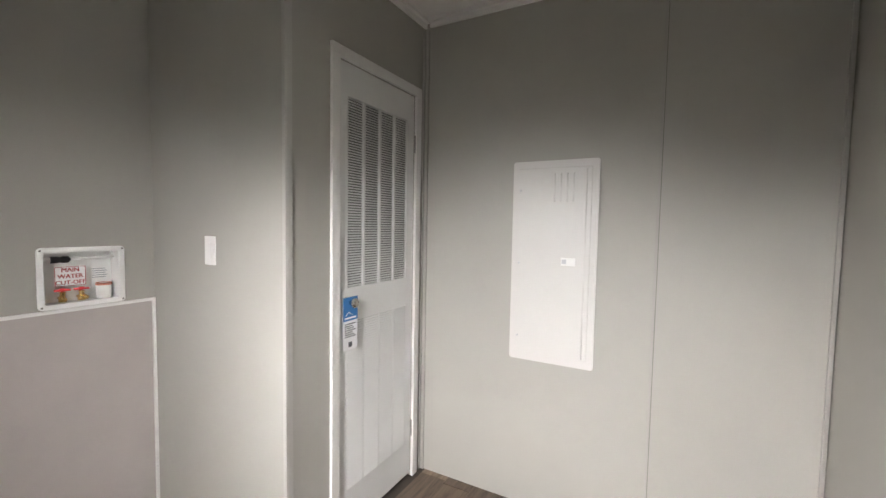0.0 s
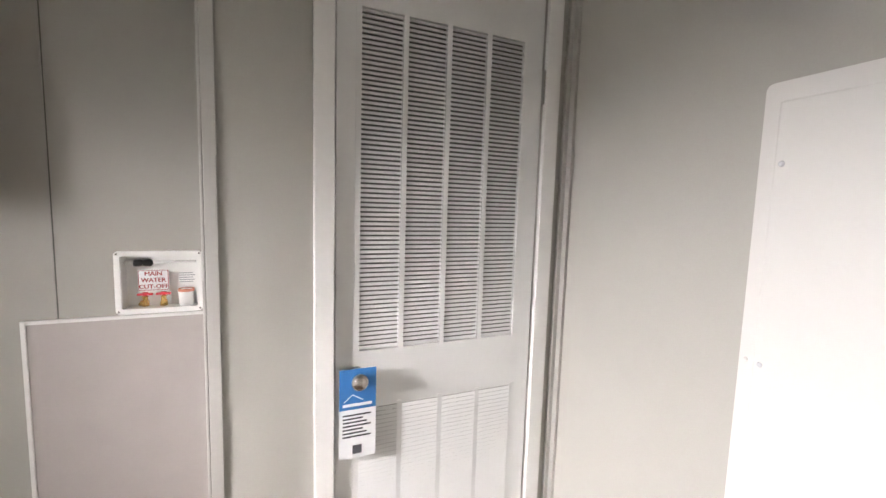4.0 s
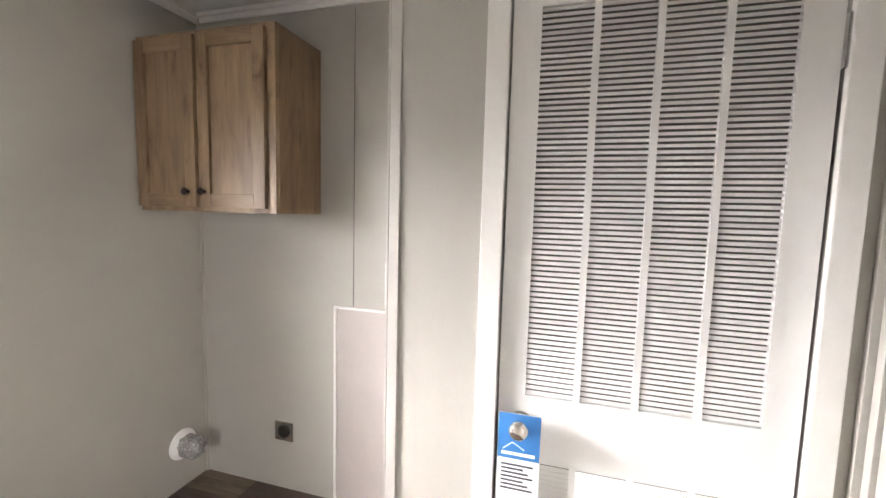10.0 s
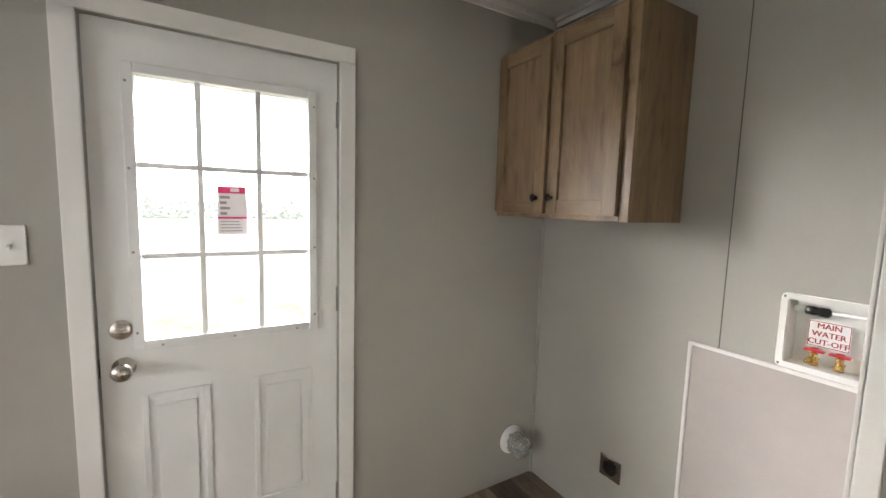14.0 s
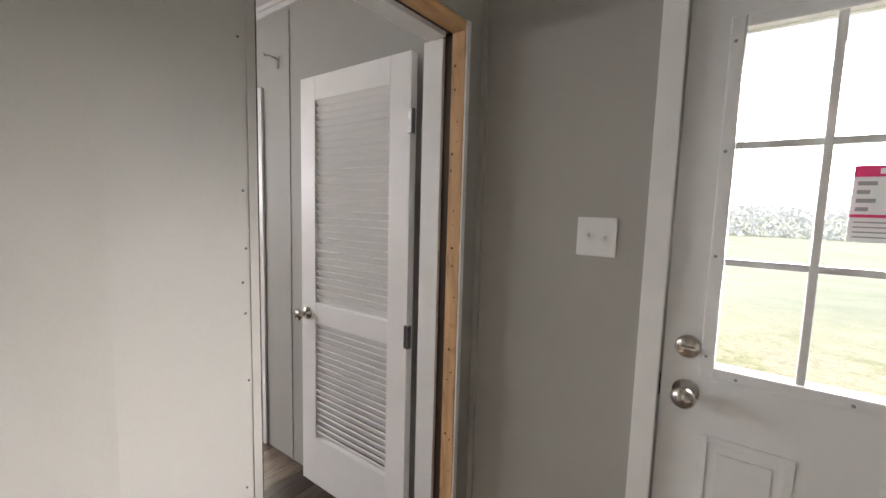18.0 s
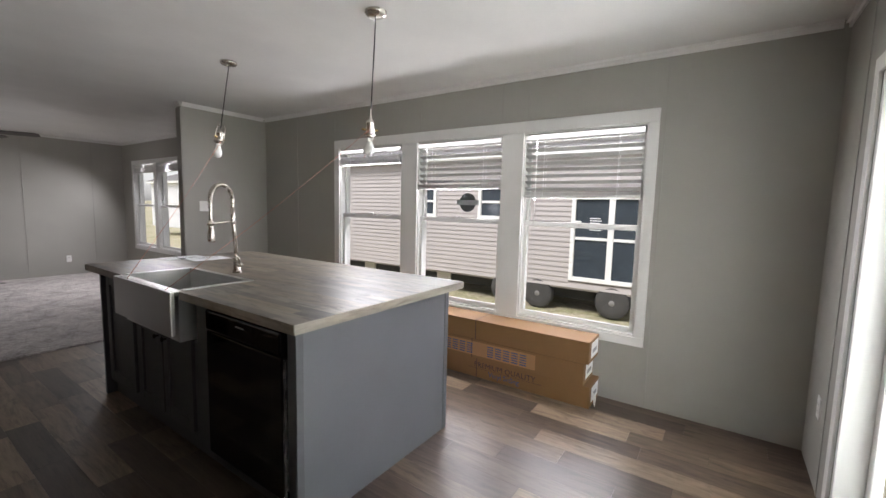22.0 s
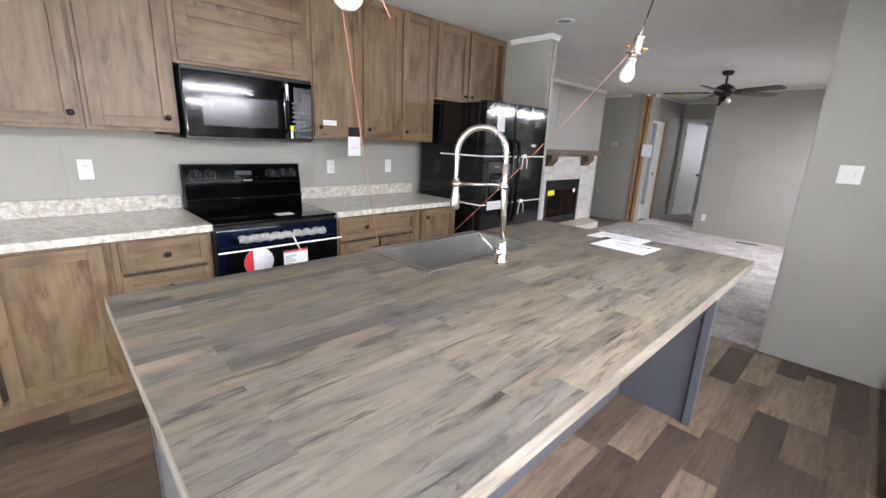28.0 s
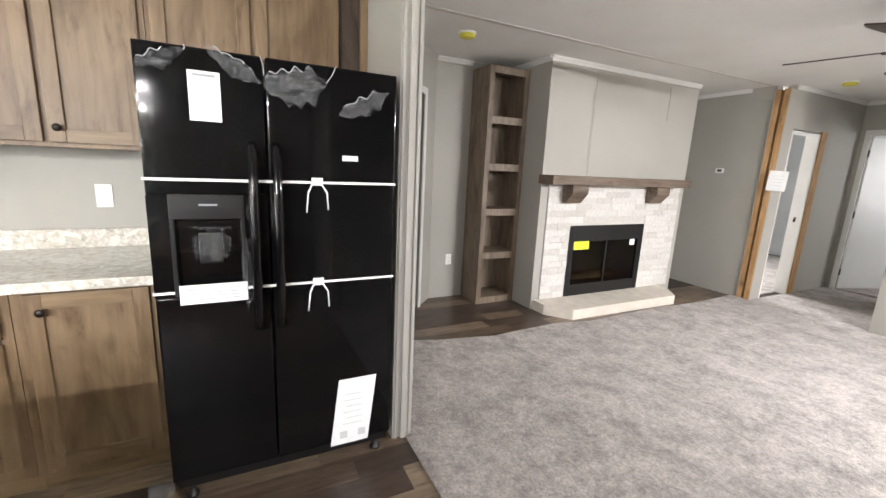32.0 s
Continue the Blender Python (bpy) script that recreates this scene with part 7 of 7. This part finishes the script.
part("switch_cup", turned([(0.048, 0), (0.05, -0.03), (0.035, -0.055), (0.0, -0.06)], 26, pose(*fxy, H - 0.31)), M_BRONZE, t)
part("light_fitter", tube([(fxy[0] + 0.03, fxy[1], H - 0.34), (fxy[0] + 0.08, fxy[1] - 0.02, H - 0.37)], 0.025, 14), M_PLASTIC, t, "white lamp holder without a shade")
part("lamp_socket", tube([(fxy[0] - 0.02, fxy[1], H - 0.35), (fxy[0] - 0.03, fxy[1] - 0.03, H - 0.42)], 0.018, 12), M_BRONZE, t)
part("pull_chain", tube([(fxy[0], fxy[1], H - 0.36), (fxy[0], fxy[1], H - 0.46)], 0.003, 6), M_BRONZE, t)
for k in range(5):
    a = radians(50 + 72 * k)
    bm = bmesh.new()
    out = [(0.17, -0.05), (0.3, -0.062), (0.64, -0.07), (0.7, -0.05), (0.7, 0.05), (0.64, 0.07), (0.3, 0.062), (0.17, 0.05)]
    bm = prism(out, -0.004, 0.004)
    bm.transform(pose(*fxy, H - 0.255, 0, 0, math.degrees(a)) @ pose(0, 0, 0, -12, 0, 0))
    bl = part("blade", bm, M_FAN, t)
    bm = prism([(0.09, -0.02), (0.2, -0.03), (0.24, 0.0), (0.2, 0.03), (0.09, 0.02)], -0.012, -0.005)
    bm.transform(pose(*fxy, H - 0.255, 0, 0, math.degrees(a)) @ pose(0, 0, 0, -12, 0, 0))
    part("blade_iron", bm, M_BRONZE, bl)

CX, CY0, CY1 = -0.05, 6.84, 8.98
FY0, FY1, FZ0, FZ1 = 7.25, 8.36, 0.1, 0.86
struct("chimney_breast", wall_with_openings("y", CY0, CY1, CX, -0.16, [(FY0, FY1, 0.0, FZ1)]), M_WALL, "grey chimney breast round the fireplace", "wall")
struct("chimney_side", blk(-0.70, -0.16, CY0, CY0 + 0.1, 0, H), M_WALL, "grey side of the chimney breast", "wall")
struct("chimney_side", blk(-0.70, -0.16, CY1 - 0.1, CY1, 0, H), M_WALL, "grey side of the chimney breast", "wall")
for bm in (crown_y(CY0 - 0.012, CY1 + 0.012, CX, 1), crown_x(-0.70, CX, CY0, -1), crown_x(-0.70, CX, CY1, 1)):
    struct("crown_moulding", bm, M_TRIM, "white crown moulding", "trim")
batten(CX, CX + 0.004, 7.39, 7.396, 1.5, 2.2)
batten(CX, CX + 0.004, 8.5, 8.508, 2.0, 2.36)
batten(CX, CX + 0.004, 7.41, 7.42, 1.37, 2.36)
batten(-0.5, -0.49, 9.595, 9.6)

t = thing("fireplace", (CX, 7.8, 0), "black framed fireplace with white stacked stone and a raised hearth", "fireplace")
part("firebox", join(blk(-0.6, -0.58, FY0, FY1, FZ0, FZ1), blk(-0.58, -0.06, FY0 + 0.001, FY0 + 0.02, FZ0, FZ1), blk(-0.58, -0.06, FY1 - 0.02, FY1 - 0.001, FZ0, FZ1), blk(-0.58, -0.06, FY0 + 0.02, FY1 - 0.02, FZ0, FZ0 + 0.02), blk(-0.58, -0.06, FY0 + 0.02, FY1 - 0.02, FZ1 - 0.02, FZ1)), M_BRICKFIRE, t)
part("black_surround", join(blk(-0.06, -0.03, FY0, FY0 + 0.075, FZ0, FZ1, 0.004), blk(-0.06, -0.03, FY1 - 0.075, FY1, FZ0, FZ1, 0.004), blk(-0.06, -0.03, FY0 + 0.075, FY1 - 0.075, FZ1 - 0.17, FZ1, 0.004), blk(-0.06, -0.03, FY0 + 0.075, FY1 - 0.075, FZ0, FZ0 + 0.12, 0.004)), M_BLACKMAT, t)
gd = part("glass_door", blk(-0.052, -0.046, FY0 + 0.075, FY1 - 0.075, FZ0 + 0.12, FZ1 - 0.17), M_GLASSDK, t)
part("door_divider", blk(-0.056, -0.04, 7.795, 7.815, FZ0 + 0.12, FZ1 - 0.17), M_BLACKMAT, gd)
part("yellow_tag", blk(-0.045, -0.043, 7.33, 7.55, 0.60, 0.71), M_YELLOWTAG, gd, "yellow warning tag")
part("white_label", blk(-0.045, -0.043, 8.17, 8.25, 0.62, 0.7), M_PAPER, gd)
for k, (y, zz, r) in enumerate(((7.5, 0.2, 0.04), (7.72, 0.21, 0.05), (7.95, 0.2, 0.045))):
    part("log", tube([(-0.35, y, zz), (-0.3, y + 0.28, zz + 0.03)], r, 12), M_CARD, t, "stacked gas log")
part("hearth_slab", prism([(CX, 6.87), (0.12, 6.87), (0.34, 7.05), (0.34, 8.55), (0.12, 8.72), (CX, 8.72)], 0.0, 0.1), M_HEARTH, t, "cream stone hearth slab with cut corners")
part("mortar_bed", join(blk(CX, CX + 0.008, 6.93, FY0, 0.1, 1.28), blk(CX, CX + 0.008, FY1, 8.90, 0.1, 1.28), blk(CX, CX + 0.008, FY0, FY1, FZ1, 1.28)), M_MORTAR, t)
random.seed(7)
rows = [(0.1 + 0.0656 * r, 0.1 + 0.0656 * (r + 1)) for r in range(18)]
for r, (z0, z1) in enumerate(rows):
    y = 6.93 - random.uniform(0, 0.15)
    while y < 8.90:
        w = random.choice((0.16, 0.22, 0.3, 0.36))
        a, b = max(y, 6.93), min(y + w, 8.90)
        y += w
        spans = [(a, b)]
        if z0 < FZ1 - 0.01:
            spans = [(a, min(b, FY0)), (max(a, FY1), b)]
        for c, d in spans:
            if d - c > 0.02:
                part("stone", blk(CX + 0.008, CX + 0.014 + random.uniform(0, 0.006), c + 0.001, d - 0.001, z0 + 0.001, z1 - 0.001), M_STONE, t)

t = thing("mantel", (CX, 7.8, 1.28), "greyed wooden mantel beam on two brackets", "mantel")
part("beam", blk(CX, 0.16, 6.80, 8.78, 1.283, 1.368, 0.004), M_MANTEL, t)
for y in (7.09, 8.3):
    bm = bmesh.new()
    v = [bm.verts.new(p) for p in ((CX + 0.03, y, 1.282), (0.12, y, 1.282), (0.12, y, 1.2), (0.03, y, 1.1), (CX + 0.03, y, 1.1))]
    w = [bm.verts.new((p.co.x, y + 0.2, p.co.z)) for p in v]
    bm.faces.new(v)
    bm.faces.new(w[::-1])
    for i in range(5):
        bm.faces.new((v[i], w[i], w[(i + 1) % 5], v[(i + 1) % 5]))
    part("bracket", bm, M_MANTEL, t)

t = thing("tall_shelf", (-0.5, 6.58, 0), "tall narrow taupe wood shelf with five open compartments", "bookshelf")
sy0, sy1, sx = 6.375, 6.838, -0.362
part("side", blk(-0.695, sx - 0.018, sy0, sy0 + 0.018, 0, 2.36), M_SHELFW, t)
part("side", blk(-0.695, sx - 0.018, sy1 - 0.02, sy1 - 0.002, 0, 2.36), M_SHELFW, t)
part("back", blk(-0.695, -0.685, sy0 + 0.018, sy1 - 0.02, 0, 2.36), M_SHELFW, t)
part("stile", blk(sx - 0.018, sx, sy0, sy0 + 0.055, 0, 2.36, 0.002), M_SHELFW, t)
part("stile", blk(sx - 0.018, sx, sy1 - 0.057, sy1 - 0.002, 0, 2.36, 0.002), M_SHELFW, t)
for k in range(6):
    z = (0.0, 0.48, 0.93, 1.38, 1.83, 2.29)[k]
    part("rail", blk(sx - 0.018, sx, sy0 + 0.055, sy1 - 0.057, z, z + 0.07, 0.002), M_SHELFW, t)
    part("shelf", blk(-0.685, sx - 0.018, sy0 + 0.018, sy1 - 0.02, z + 0.05, z + 0.068), M_SHELFW, t)


def smoke_alarm(x, y):
    t = thing("smoke_alarm", (x, y, H), "ceiling smoke alarm under a yellow dust cover", "smoke alarm", "smoke alarms")
    part("base", turned([(0.07, 0), (0.07, -0.012), (0, -0.013)], 30, pose(x, y, H)), M_PLASTIC, t)
    part("dust_cover", turned([(0.06, -0.012), (0.062, -0.03), (0.05, -0.04), (0, -0.042)], 30, pose(x, y, H)), M_YELLOW, t)


smoke_alarm(0.06, 5.88)
smoke_alarm(0.94, 9.88)
t = thing("thermostat", (-0.035, 9.6, 1.47), "small white thermostat plate", "thermostat")
part("plate", blk(-0.085, 0.015, 9.592, 9.6, 1.475, 1.535, 0.003), M_PLASTIC, t)
part("opening", blk(-0.062, -0.008, 9.5905, 9.592, 1.49, 1.52), M_BADGE, t)
t = thing("posted_notice", (0.62, 9.56, 1.3), "white notice sheet posted on the open studs", "paper notice")
bm = blk(-0.085, 0.085, -0.001, 0.001, -0.11, 0.11)
bm.transform(pose(0.625, 9.555, 1.41, 0, 2, 20))
part("paper", bm, M_PAPER, t)
for k in range(4):
    bm = blk(-0.055, 0.055, -0.0016, -0.001, -0.05 + 0.034 * k, -0.047 + 0.034 * k)
    bm.transform(pose(0.625, 9.555, 1.41, 0, 2, 20))
    part("print_bar", bm, M_FAINT, t)

# doors in the hall
HALL_KNOB = [(0.03, 0), (0.013, 0.012), (0.012, 0.03), (0.028, 0.05), (0, 0.062)]
t = thing("door_5", (0.7, 11.42, 0), "flat white door standing open at the end of the hall", "door", "", "structure")
mm = pose(0.69, 11.43, 0, 0, 0, 72)
bm = blk(0, 0.7, 0, 0.035, 0.02, 2.0, 0.003)
bm.transform(mm)
lf = part("leaf", bm, M_DOORW, t)
part("knob", turned(HALL_KNOB, 20, mm @ facing(0.64, 0, 0.91, (1, 0, 0), (0, 0, 1))), M_BRONZE, lf)
for z in (0.25, 1.02, 1.8):
    part("hinge", blk(0.682, 0.692, 11.405, 11.43, z - 0.045, z + 0.045, 0.001), M_BRONZE, lf)
t = thing("door_6", (0.82, 13.48, 0), "white panel door closed in the room beyond the hall", "door", "", "structure")
lf = part("leaf", blk(0.51, 1.13, 13.47, 13.498, 0.02, 2.0, 0.002), M_DOORW, t)
for c, d in ((1.08, 1.88), (0.18, 0.86)):
    for a, b in ((0.6, 0.785), (0.865, 1.05)):
        part("raised_panel", join(blk(a, b, 13.466, 13.47, c, d, 0.003), blk(a + 0.025, b - 0.025, 13.461, 13.466, c + 0.025, d - 0.025, 0.003)), M_DOORW, lf)
part("knob", turned(HALL_KNOB, 20, facing(1.06, 13.47, 0.89, (1, 0, 0), (0, 0, 1))), M_BRONZE, lf)
part("casing", join(blk(1.135, 1.19, 13.482, 13.499, 0, 2.06, 0.002), blk(0.485, 1.135, 13.482, 13.499, 2.005, 2.06, 0.002)), M_TRIM, t)

# ---- outside ----
bm = bmesh.new()
bmesh.ops.create_grid(bm, x_segments=90, y_segments=90, size=1.0)
for v in bm.verts:
    s = v.co.copy()
    v.co.x, v.co.y = s.x * abs(s.x) ** 1.6 * 900 + 6, s.y * abs(s.y) ** 1.6 * 900 + 4
    v.co.z = GROUND + 0.03 * noise.noise((v.co.x * 0.9, v.co.y * 0.9, 0.0))
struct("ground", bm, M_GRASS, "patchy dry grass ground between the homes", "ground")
random.seed(3)
tufts = bmesh.new()
for k in range(5200):
    x, y = random.uniform(4.8, 10.4), random.uniform(-2, 12)
    if noise.noise((x * 0.8, y * 0.8, 7.0)) < -0.1:
        continue
    a, h, w = random.uniform(0, 6.3), random.uniform(0.03, 0.09), 0.012
    z = GROUND - 0.01
    dx, dy = math.cos(a) * w, math.sin(a) * w
    lx, ly = random.uniform(-0.04, 0.04), random.uniform(-0.04, 0.04)
    tufts.faces.new([tufts.verts.new(p) for p in ((x - dx, y - dy, z), (x + dx, y + dy, z), (x + lx, y + ly, z + h))])
tagged(part("grass", tufts, M_GRASS), "short dry grass tufts between the homes", "grass", "", "stuff")


def siding_house(name, x, y0, y1, z0, z1, side, material, label, windows, depth=4.5):
    """A mobile home with lapped siding on the face at x, looking towards -x."""
    t = thing(name, (x + depth / 2, (y0 + y1) / 2, GROUND), label, "house")
    part("wall", join(blk(x + 0.03, x + depth, y0, y0 + 0.1, z0, z1), blk(x + 0.03, x + depth, y1 - 0.1, y1, z0, z1), blk(x + depth - 0.1, x + depth, y0, y1, z0, z1), blk(x + 0.06, x + 0.12, y0 + 0.1, y1 - 0.1, z0, z1), blk(x + 0.06, x + depth, y0, y1, z0 - 0.05, z0)), material, t)
    rows_n = int((z1 - z0) / 0.115)
    for r in range(rows_n):
        za, zb = z0 + (z1 - z0) * r / rows_n, z0 + (z1 - z0) * (r + 1) / rows_n
        bm = bmesh.new()
        cuts = sorted((a, b) for a, b, c, d, *_ in windows if c < zb - 0.01 and d > za + 0.01)
        edges = [y0] + [v for c in cuts for v in c] + [y1]
        for i in range(0, len(edges), 2):
            a, b = edges[i], edges[i + 1]
            if b - a < 0.01:
                continue
            v = [bm.verts.new(p) for p in ((x, a, za), (x, b, za), (x + 0.022, b, zb), (x + 0.022, a, zb), (x + 0.06, a, za), (x + 0.06, b, za), (x + 0.06, b, zb), (x + 0.06, a, zb))]
            for q in ((0, 3, 2, 1), (0, 1, 5, 4), (3, 7, 6, 2), (0, 4, 7, 3), (1, 2, 6, 5)):
                bm.faces.new([v[k] for k in q])
        if bm.faces:
            part("siding_board", bm, material, t)
        else:
            bm.free()
    for a, b, c, d, mull in windows:
        w = part("window", join(blk(x - 0.02, x + 0.06, a, a + 0.09, c, d, 0.004), blk(x - 0.02, x + 0.06, b - 0.09, b, c, d, 0.004), blk(x - 0.02, x + 0.06, a + 0.09, b - 0.09, c, c + 0.09, 0.004), blk(x - 0.02, x + 0.06, a + 0.09, b - 0.09, d - 0.09, d, 0.004)), M_PLASTIC, t)
        part("pane", blk(x + 0.035, x + 0.045, a + 0.09, b - 0.09, c + 0.09, d - 0.09), M_WINDK, w, "dark reflecting pane")
        part("meeting_rail", blk(x + 0.0, x + 0.035, a + 0.09, b - 0.09, (c + d) / 2 - 0.03, (c + d) / 2 + 0.03), M_PLASTIC, w)
        if mull:
            part("mullion", blk(x - 0.01, x + 0.034, (a + b) / 2 - 0.06, (a + b) / 2 + 0.06, c + 0.09, d - 0.09), M_PLASTIC, w)
    part("eave", blk(x - 0.25, x + 0.1, y0 - 0.2, y1 + 0.2, z1 - 0.02, z1 + 0.12, 0.01), M_PLASTIC, t)
    bm = bmesh.new()
    v = [bm.verts.new(p) for p in ((x - 0.27, y0 - 0.25, z1 + 0.12), (x - 0.27, y1 + 0.25, z1 + 0.12), (x + depth / 2, y1 + 0.25, z1 + 0.95), (x + depth / 2, y0 - 0.25, z1 + 0.95), (x + depth + 0.25, y0 - 0.25, z1 + 0.12), (x + depth + 0.25, y1 + 0.25, z1 + 0.12))]
    for q in ((0, 3, 2, 1), (3, 4, 5, 2), (0, 4, 3), (1, 2, 5), (0, 1, 5, 4)):
        bm.faces.new([v[k] for k in q])
    part("roof", bm, M_ROOF, t)
    return t


nh = siding_house("mobile_home", 10.5, -4.5, 15.2, -0.37, 2.62, -1, M_SIDING, "beige mobile home on wheels with lapped vinyl siding",
                  [(1.15, 2.86, -0.2, 1.72, True), (6.58, 7.43, 1.1, 1.97, False), (4.42, 5.27, 1.1, 1.97, False), (11.8, 12.45, 1.0, 2.0, False), (13.7, 14.6, 1.0, 2.0, False), (-2.6, -1.2, 0.4, 1.72, True)])
part("chassis_beam", blk(10.9, 11.05, -4.4, 15.1, -0.7, -0.43), M_STEELDK, nh)
part("chassis_beam", blk(12.9, 13.05, -4.4, 15.1, -0.7, -0.43), M_STEELDK, nh)
bm = bmesh.new()
for r in range(6):
    box(bm, 10.49, 10.4905, 2.2 + 0.03 * (r % 2), 2.45, 0.95 + 0.05 * r, 0.97 + 0.05 * r)
part("window_notice", bm, M_PAPER, nh, "white notice in the neighbour window")
for y in (1.9, 3.59, 4.47):
    w = part("wheel", turned([(0.2, -0.1), (0.33, -0.11), (0.36, -0.07), (0.36, 0.07), (0.33, 0.11), (0.2, 0.1)], 32, facing(10.62, y, GROUND + 0.36, (0, -1, 0), (0, 0, 1))), M_TYRE, nh)
    part("rim", turned([(0.205, 0.06), (0.2, 0.09), (0.16, 0.07), (0.08, 0.085), (0.05, 0.11), (0, 0.11)], 28, facing(10.62, y, GROUND + 0.36, (0, -1, 0), (0, 0, 1))), M_RIM, w)
for y in (6.3, 9.2, 12.4):
    part("support_block", blk(10.85, 11.25, y, y + 0.45, GROUND - 0.02, -0.43, 0.01), M_MORTAR, nh)
siding_house("mobile_home", 13.5, 19.5, 33.0, -0.37, 2.5, -1, M_SIDING2, "pale grey mobile home further along the lot", [(21, 22.0, 0.9, 2.0, False), (24, 25.0, 0.9, 2.0, False), (28, 29.0, 0.9, 2.0, False)])
solid("storage_shed", join(blk(-16.5, -12.5, -41, -38, GROUND - 0.05, 1.4), blk(-16.8, -12.2, -41.3, -37.7, 1.4, 1.75)), M_SIDING2, "small white shed far across the field", "shed")
t = thing("step_railing", (6.4, 6.0, GROUND), "dark metal railing of a small outside step", "railing")
part("step", blk(5.9, 6.6, 5.05, 6.85, GROUND - 0.02, GROUND + 0.12, 0.01), M_MORTAR, t, "pale concrete step")
for x, y in ((5.95, 5.1), (5.95, 6.8), (6.55, 6.8)):
    part("post", blk(x - 0.02, x + 0.02, y - 0.02, y + 0.02, GROUND + 0.12, GROUND + 1.2), M_STEELDK, t)
part("rail", tube([(5.95, 4.7, GROUND + 1.0), (5.95, 5.1, GROUND + 1.2), (5.95, 6.8, GROUND + 1.2), (6.55, 6.8, GROUND + 1.2)], 0.02, 8), M_STEELDK, t)
for k in range(10):
    part("baluster", blk(5.942, 5.958, 5.2 + 0.16 * k, 5.216 + 0.16 * k, GROUND + 0.12, GROUND + 1.2), M_STEELDK, t)
random.seed(11)
bm = bmesh.new()
for k in range(20000):
    a = random.uniform(-75, 65)
    x, y = a, -62 + random.uniform(-3, 3)
    top = 3.6 + 1.6 * noise.noise((a * 0.09, 3.0, 0.0)) + 0.7 * noise.noise((a * 0.5, 5.0, 0.0))
    z = GROUND + random.random() * max(1.0, top)
    s = random.uniform(0.12, 0.42)
    c = Vector((x, y, z))
    v = [bm.verts.new(c + Vector((random.uniform(-s, s), random.uniform(-s, s), random.uniform(-s, s)))) for _ in range(4)]
    bm.faces.new(v[:3])
    bm.faces.new(v[1:])
tagged(part("distant_woods", bm, M_TREE), "line of bare trees across the field, coloured pale for haze", "trees", "", "stuff")

# ---- carpet pile ----
rng = random.Random(21)
verts, faces = [], []
for k in range(42000):
    x, y = rng.uniform(1.0, 4.3), 4.97 + rng.random() ** 1.7 * 4.4
    if (x > 3.38 and y < 5.05) or x < 1.2 and y < 5.05:
        continue
    a, h, w = rng.uniform(0, 6.28), rng.uniform(0.003, 0.007), rng.uniform(0.006, 0.011)
    dx, dy, lx, ly = math.cos(a) * w, math.sin(a) * w, rng.uniform(-0.026, 0.026), rng.uniform(-0.026, 0.026)
    i = len(verts)
    verts += [(x - dx, y - dy, 0.012), (x + dx, y + dy, 0.012), (x + lx, y + ly, 0.012 + h)]
    faces.append((i, i + 1, i + 2))
me = bpy.data.meshes.new("carpet_pile")
me.from_pydata(verts, [], faces)
me.materials.append(M_CARPET)
tagged(new("carpet_pile", me), "shaggy tufts of the pale grey carpet", "carpet", "", "stuff")

# ---- floor planks ----
random.seed(5)
plank_meshes = {}


def plank_area(x0, x1, y0, y1, inside=lambda x, y: True):
    """Courses of vinyl planks along y, staggered, each one a piece of its own."""
    w = 0.152
    cols = int(math.ceil((x1 - x0) / w))
    for c in range(cols):
        a, b = x0 + c * w, min(x0 + (c + 1) * w, x1)
        y = y0 - random.uniform(0, 0.6)
        while y < y1:
            length = random.choice((0.42, 0.55, 0.61, 0.74, 0.9))
            p, q = max(y, y0), min(y + length, y1)
            y += length
            if q - p < 0.03 or b - a < 0.02 or not inside((a + b) / 2, (p + q) / 2):
                continue
            key = (round(b - a, 3), round(q - p, 2))
            if key not in plank_meshes:
                ww, ll = b - a, q - p
                me = bpy.data.meshes.new("plank")
                bm2 = blk(-ww / 2 + 0.0005, ww / 2 - 0.0005, -ll / 2 + 0.0005, ll / 2 - 0.0005, -0.004, 0.0)
                bm2.to_mesh(me)
                bm2.free()
                me.materials.append(M_PLANK)
                plank_meshes[key] = me
            ob = new("plank", plank_meshes[key])
            ob.parent = floor
            ob.location = ((a + b) / 2, (p + q) / 2, 0.0)


plank_area(XK - 0.18, XE, YS, 4.94, lambda x, y: not (x < XK and y > 0.35) and not (x < 1.15 and 0.6 < y < 4.8) and not (2.35 < x < 2.85 and 1.5 < y < 3.5))
plank_area(XW, XU, YS, YP, lambda x, y: not (x < -1.27 and y > 1.09))
plank_area(-0.70, 0.5, 4.98, 9.6, lambda x, y: not (x < CX and y > 6.84))
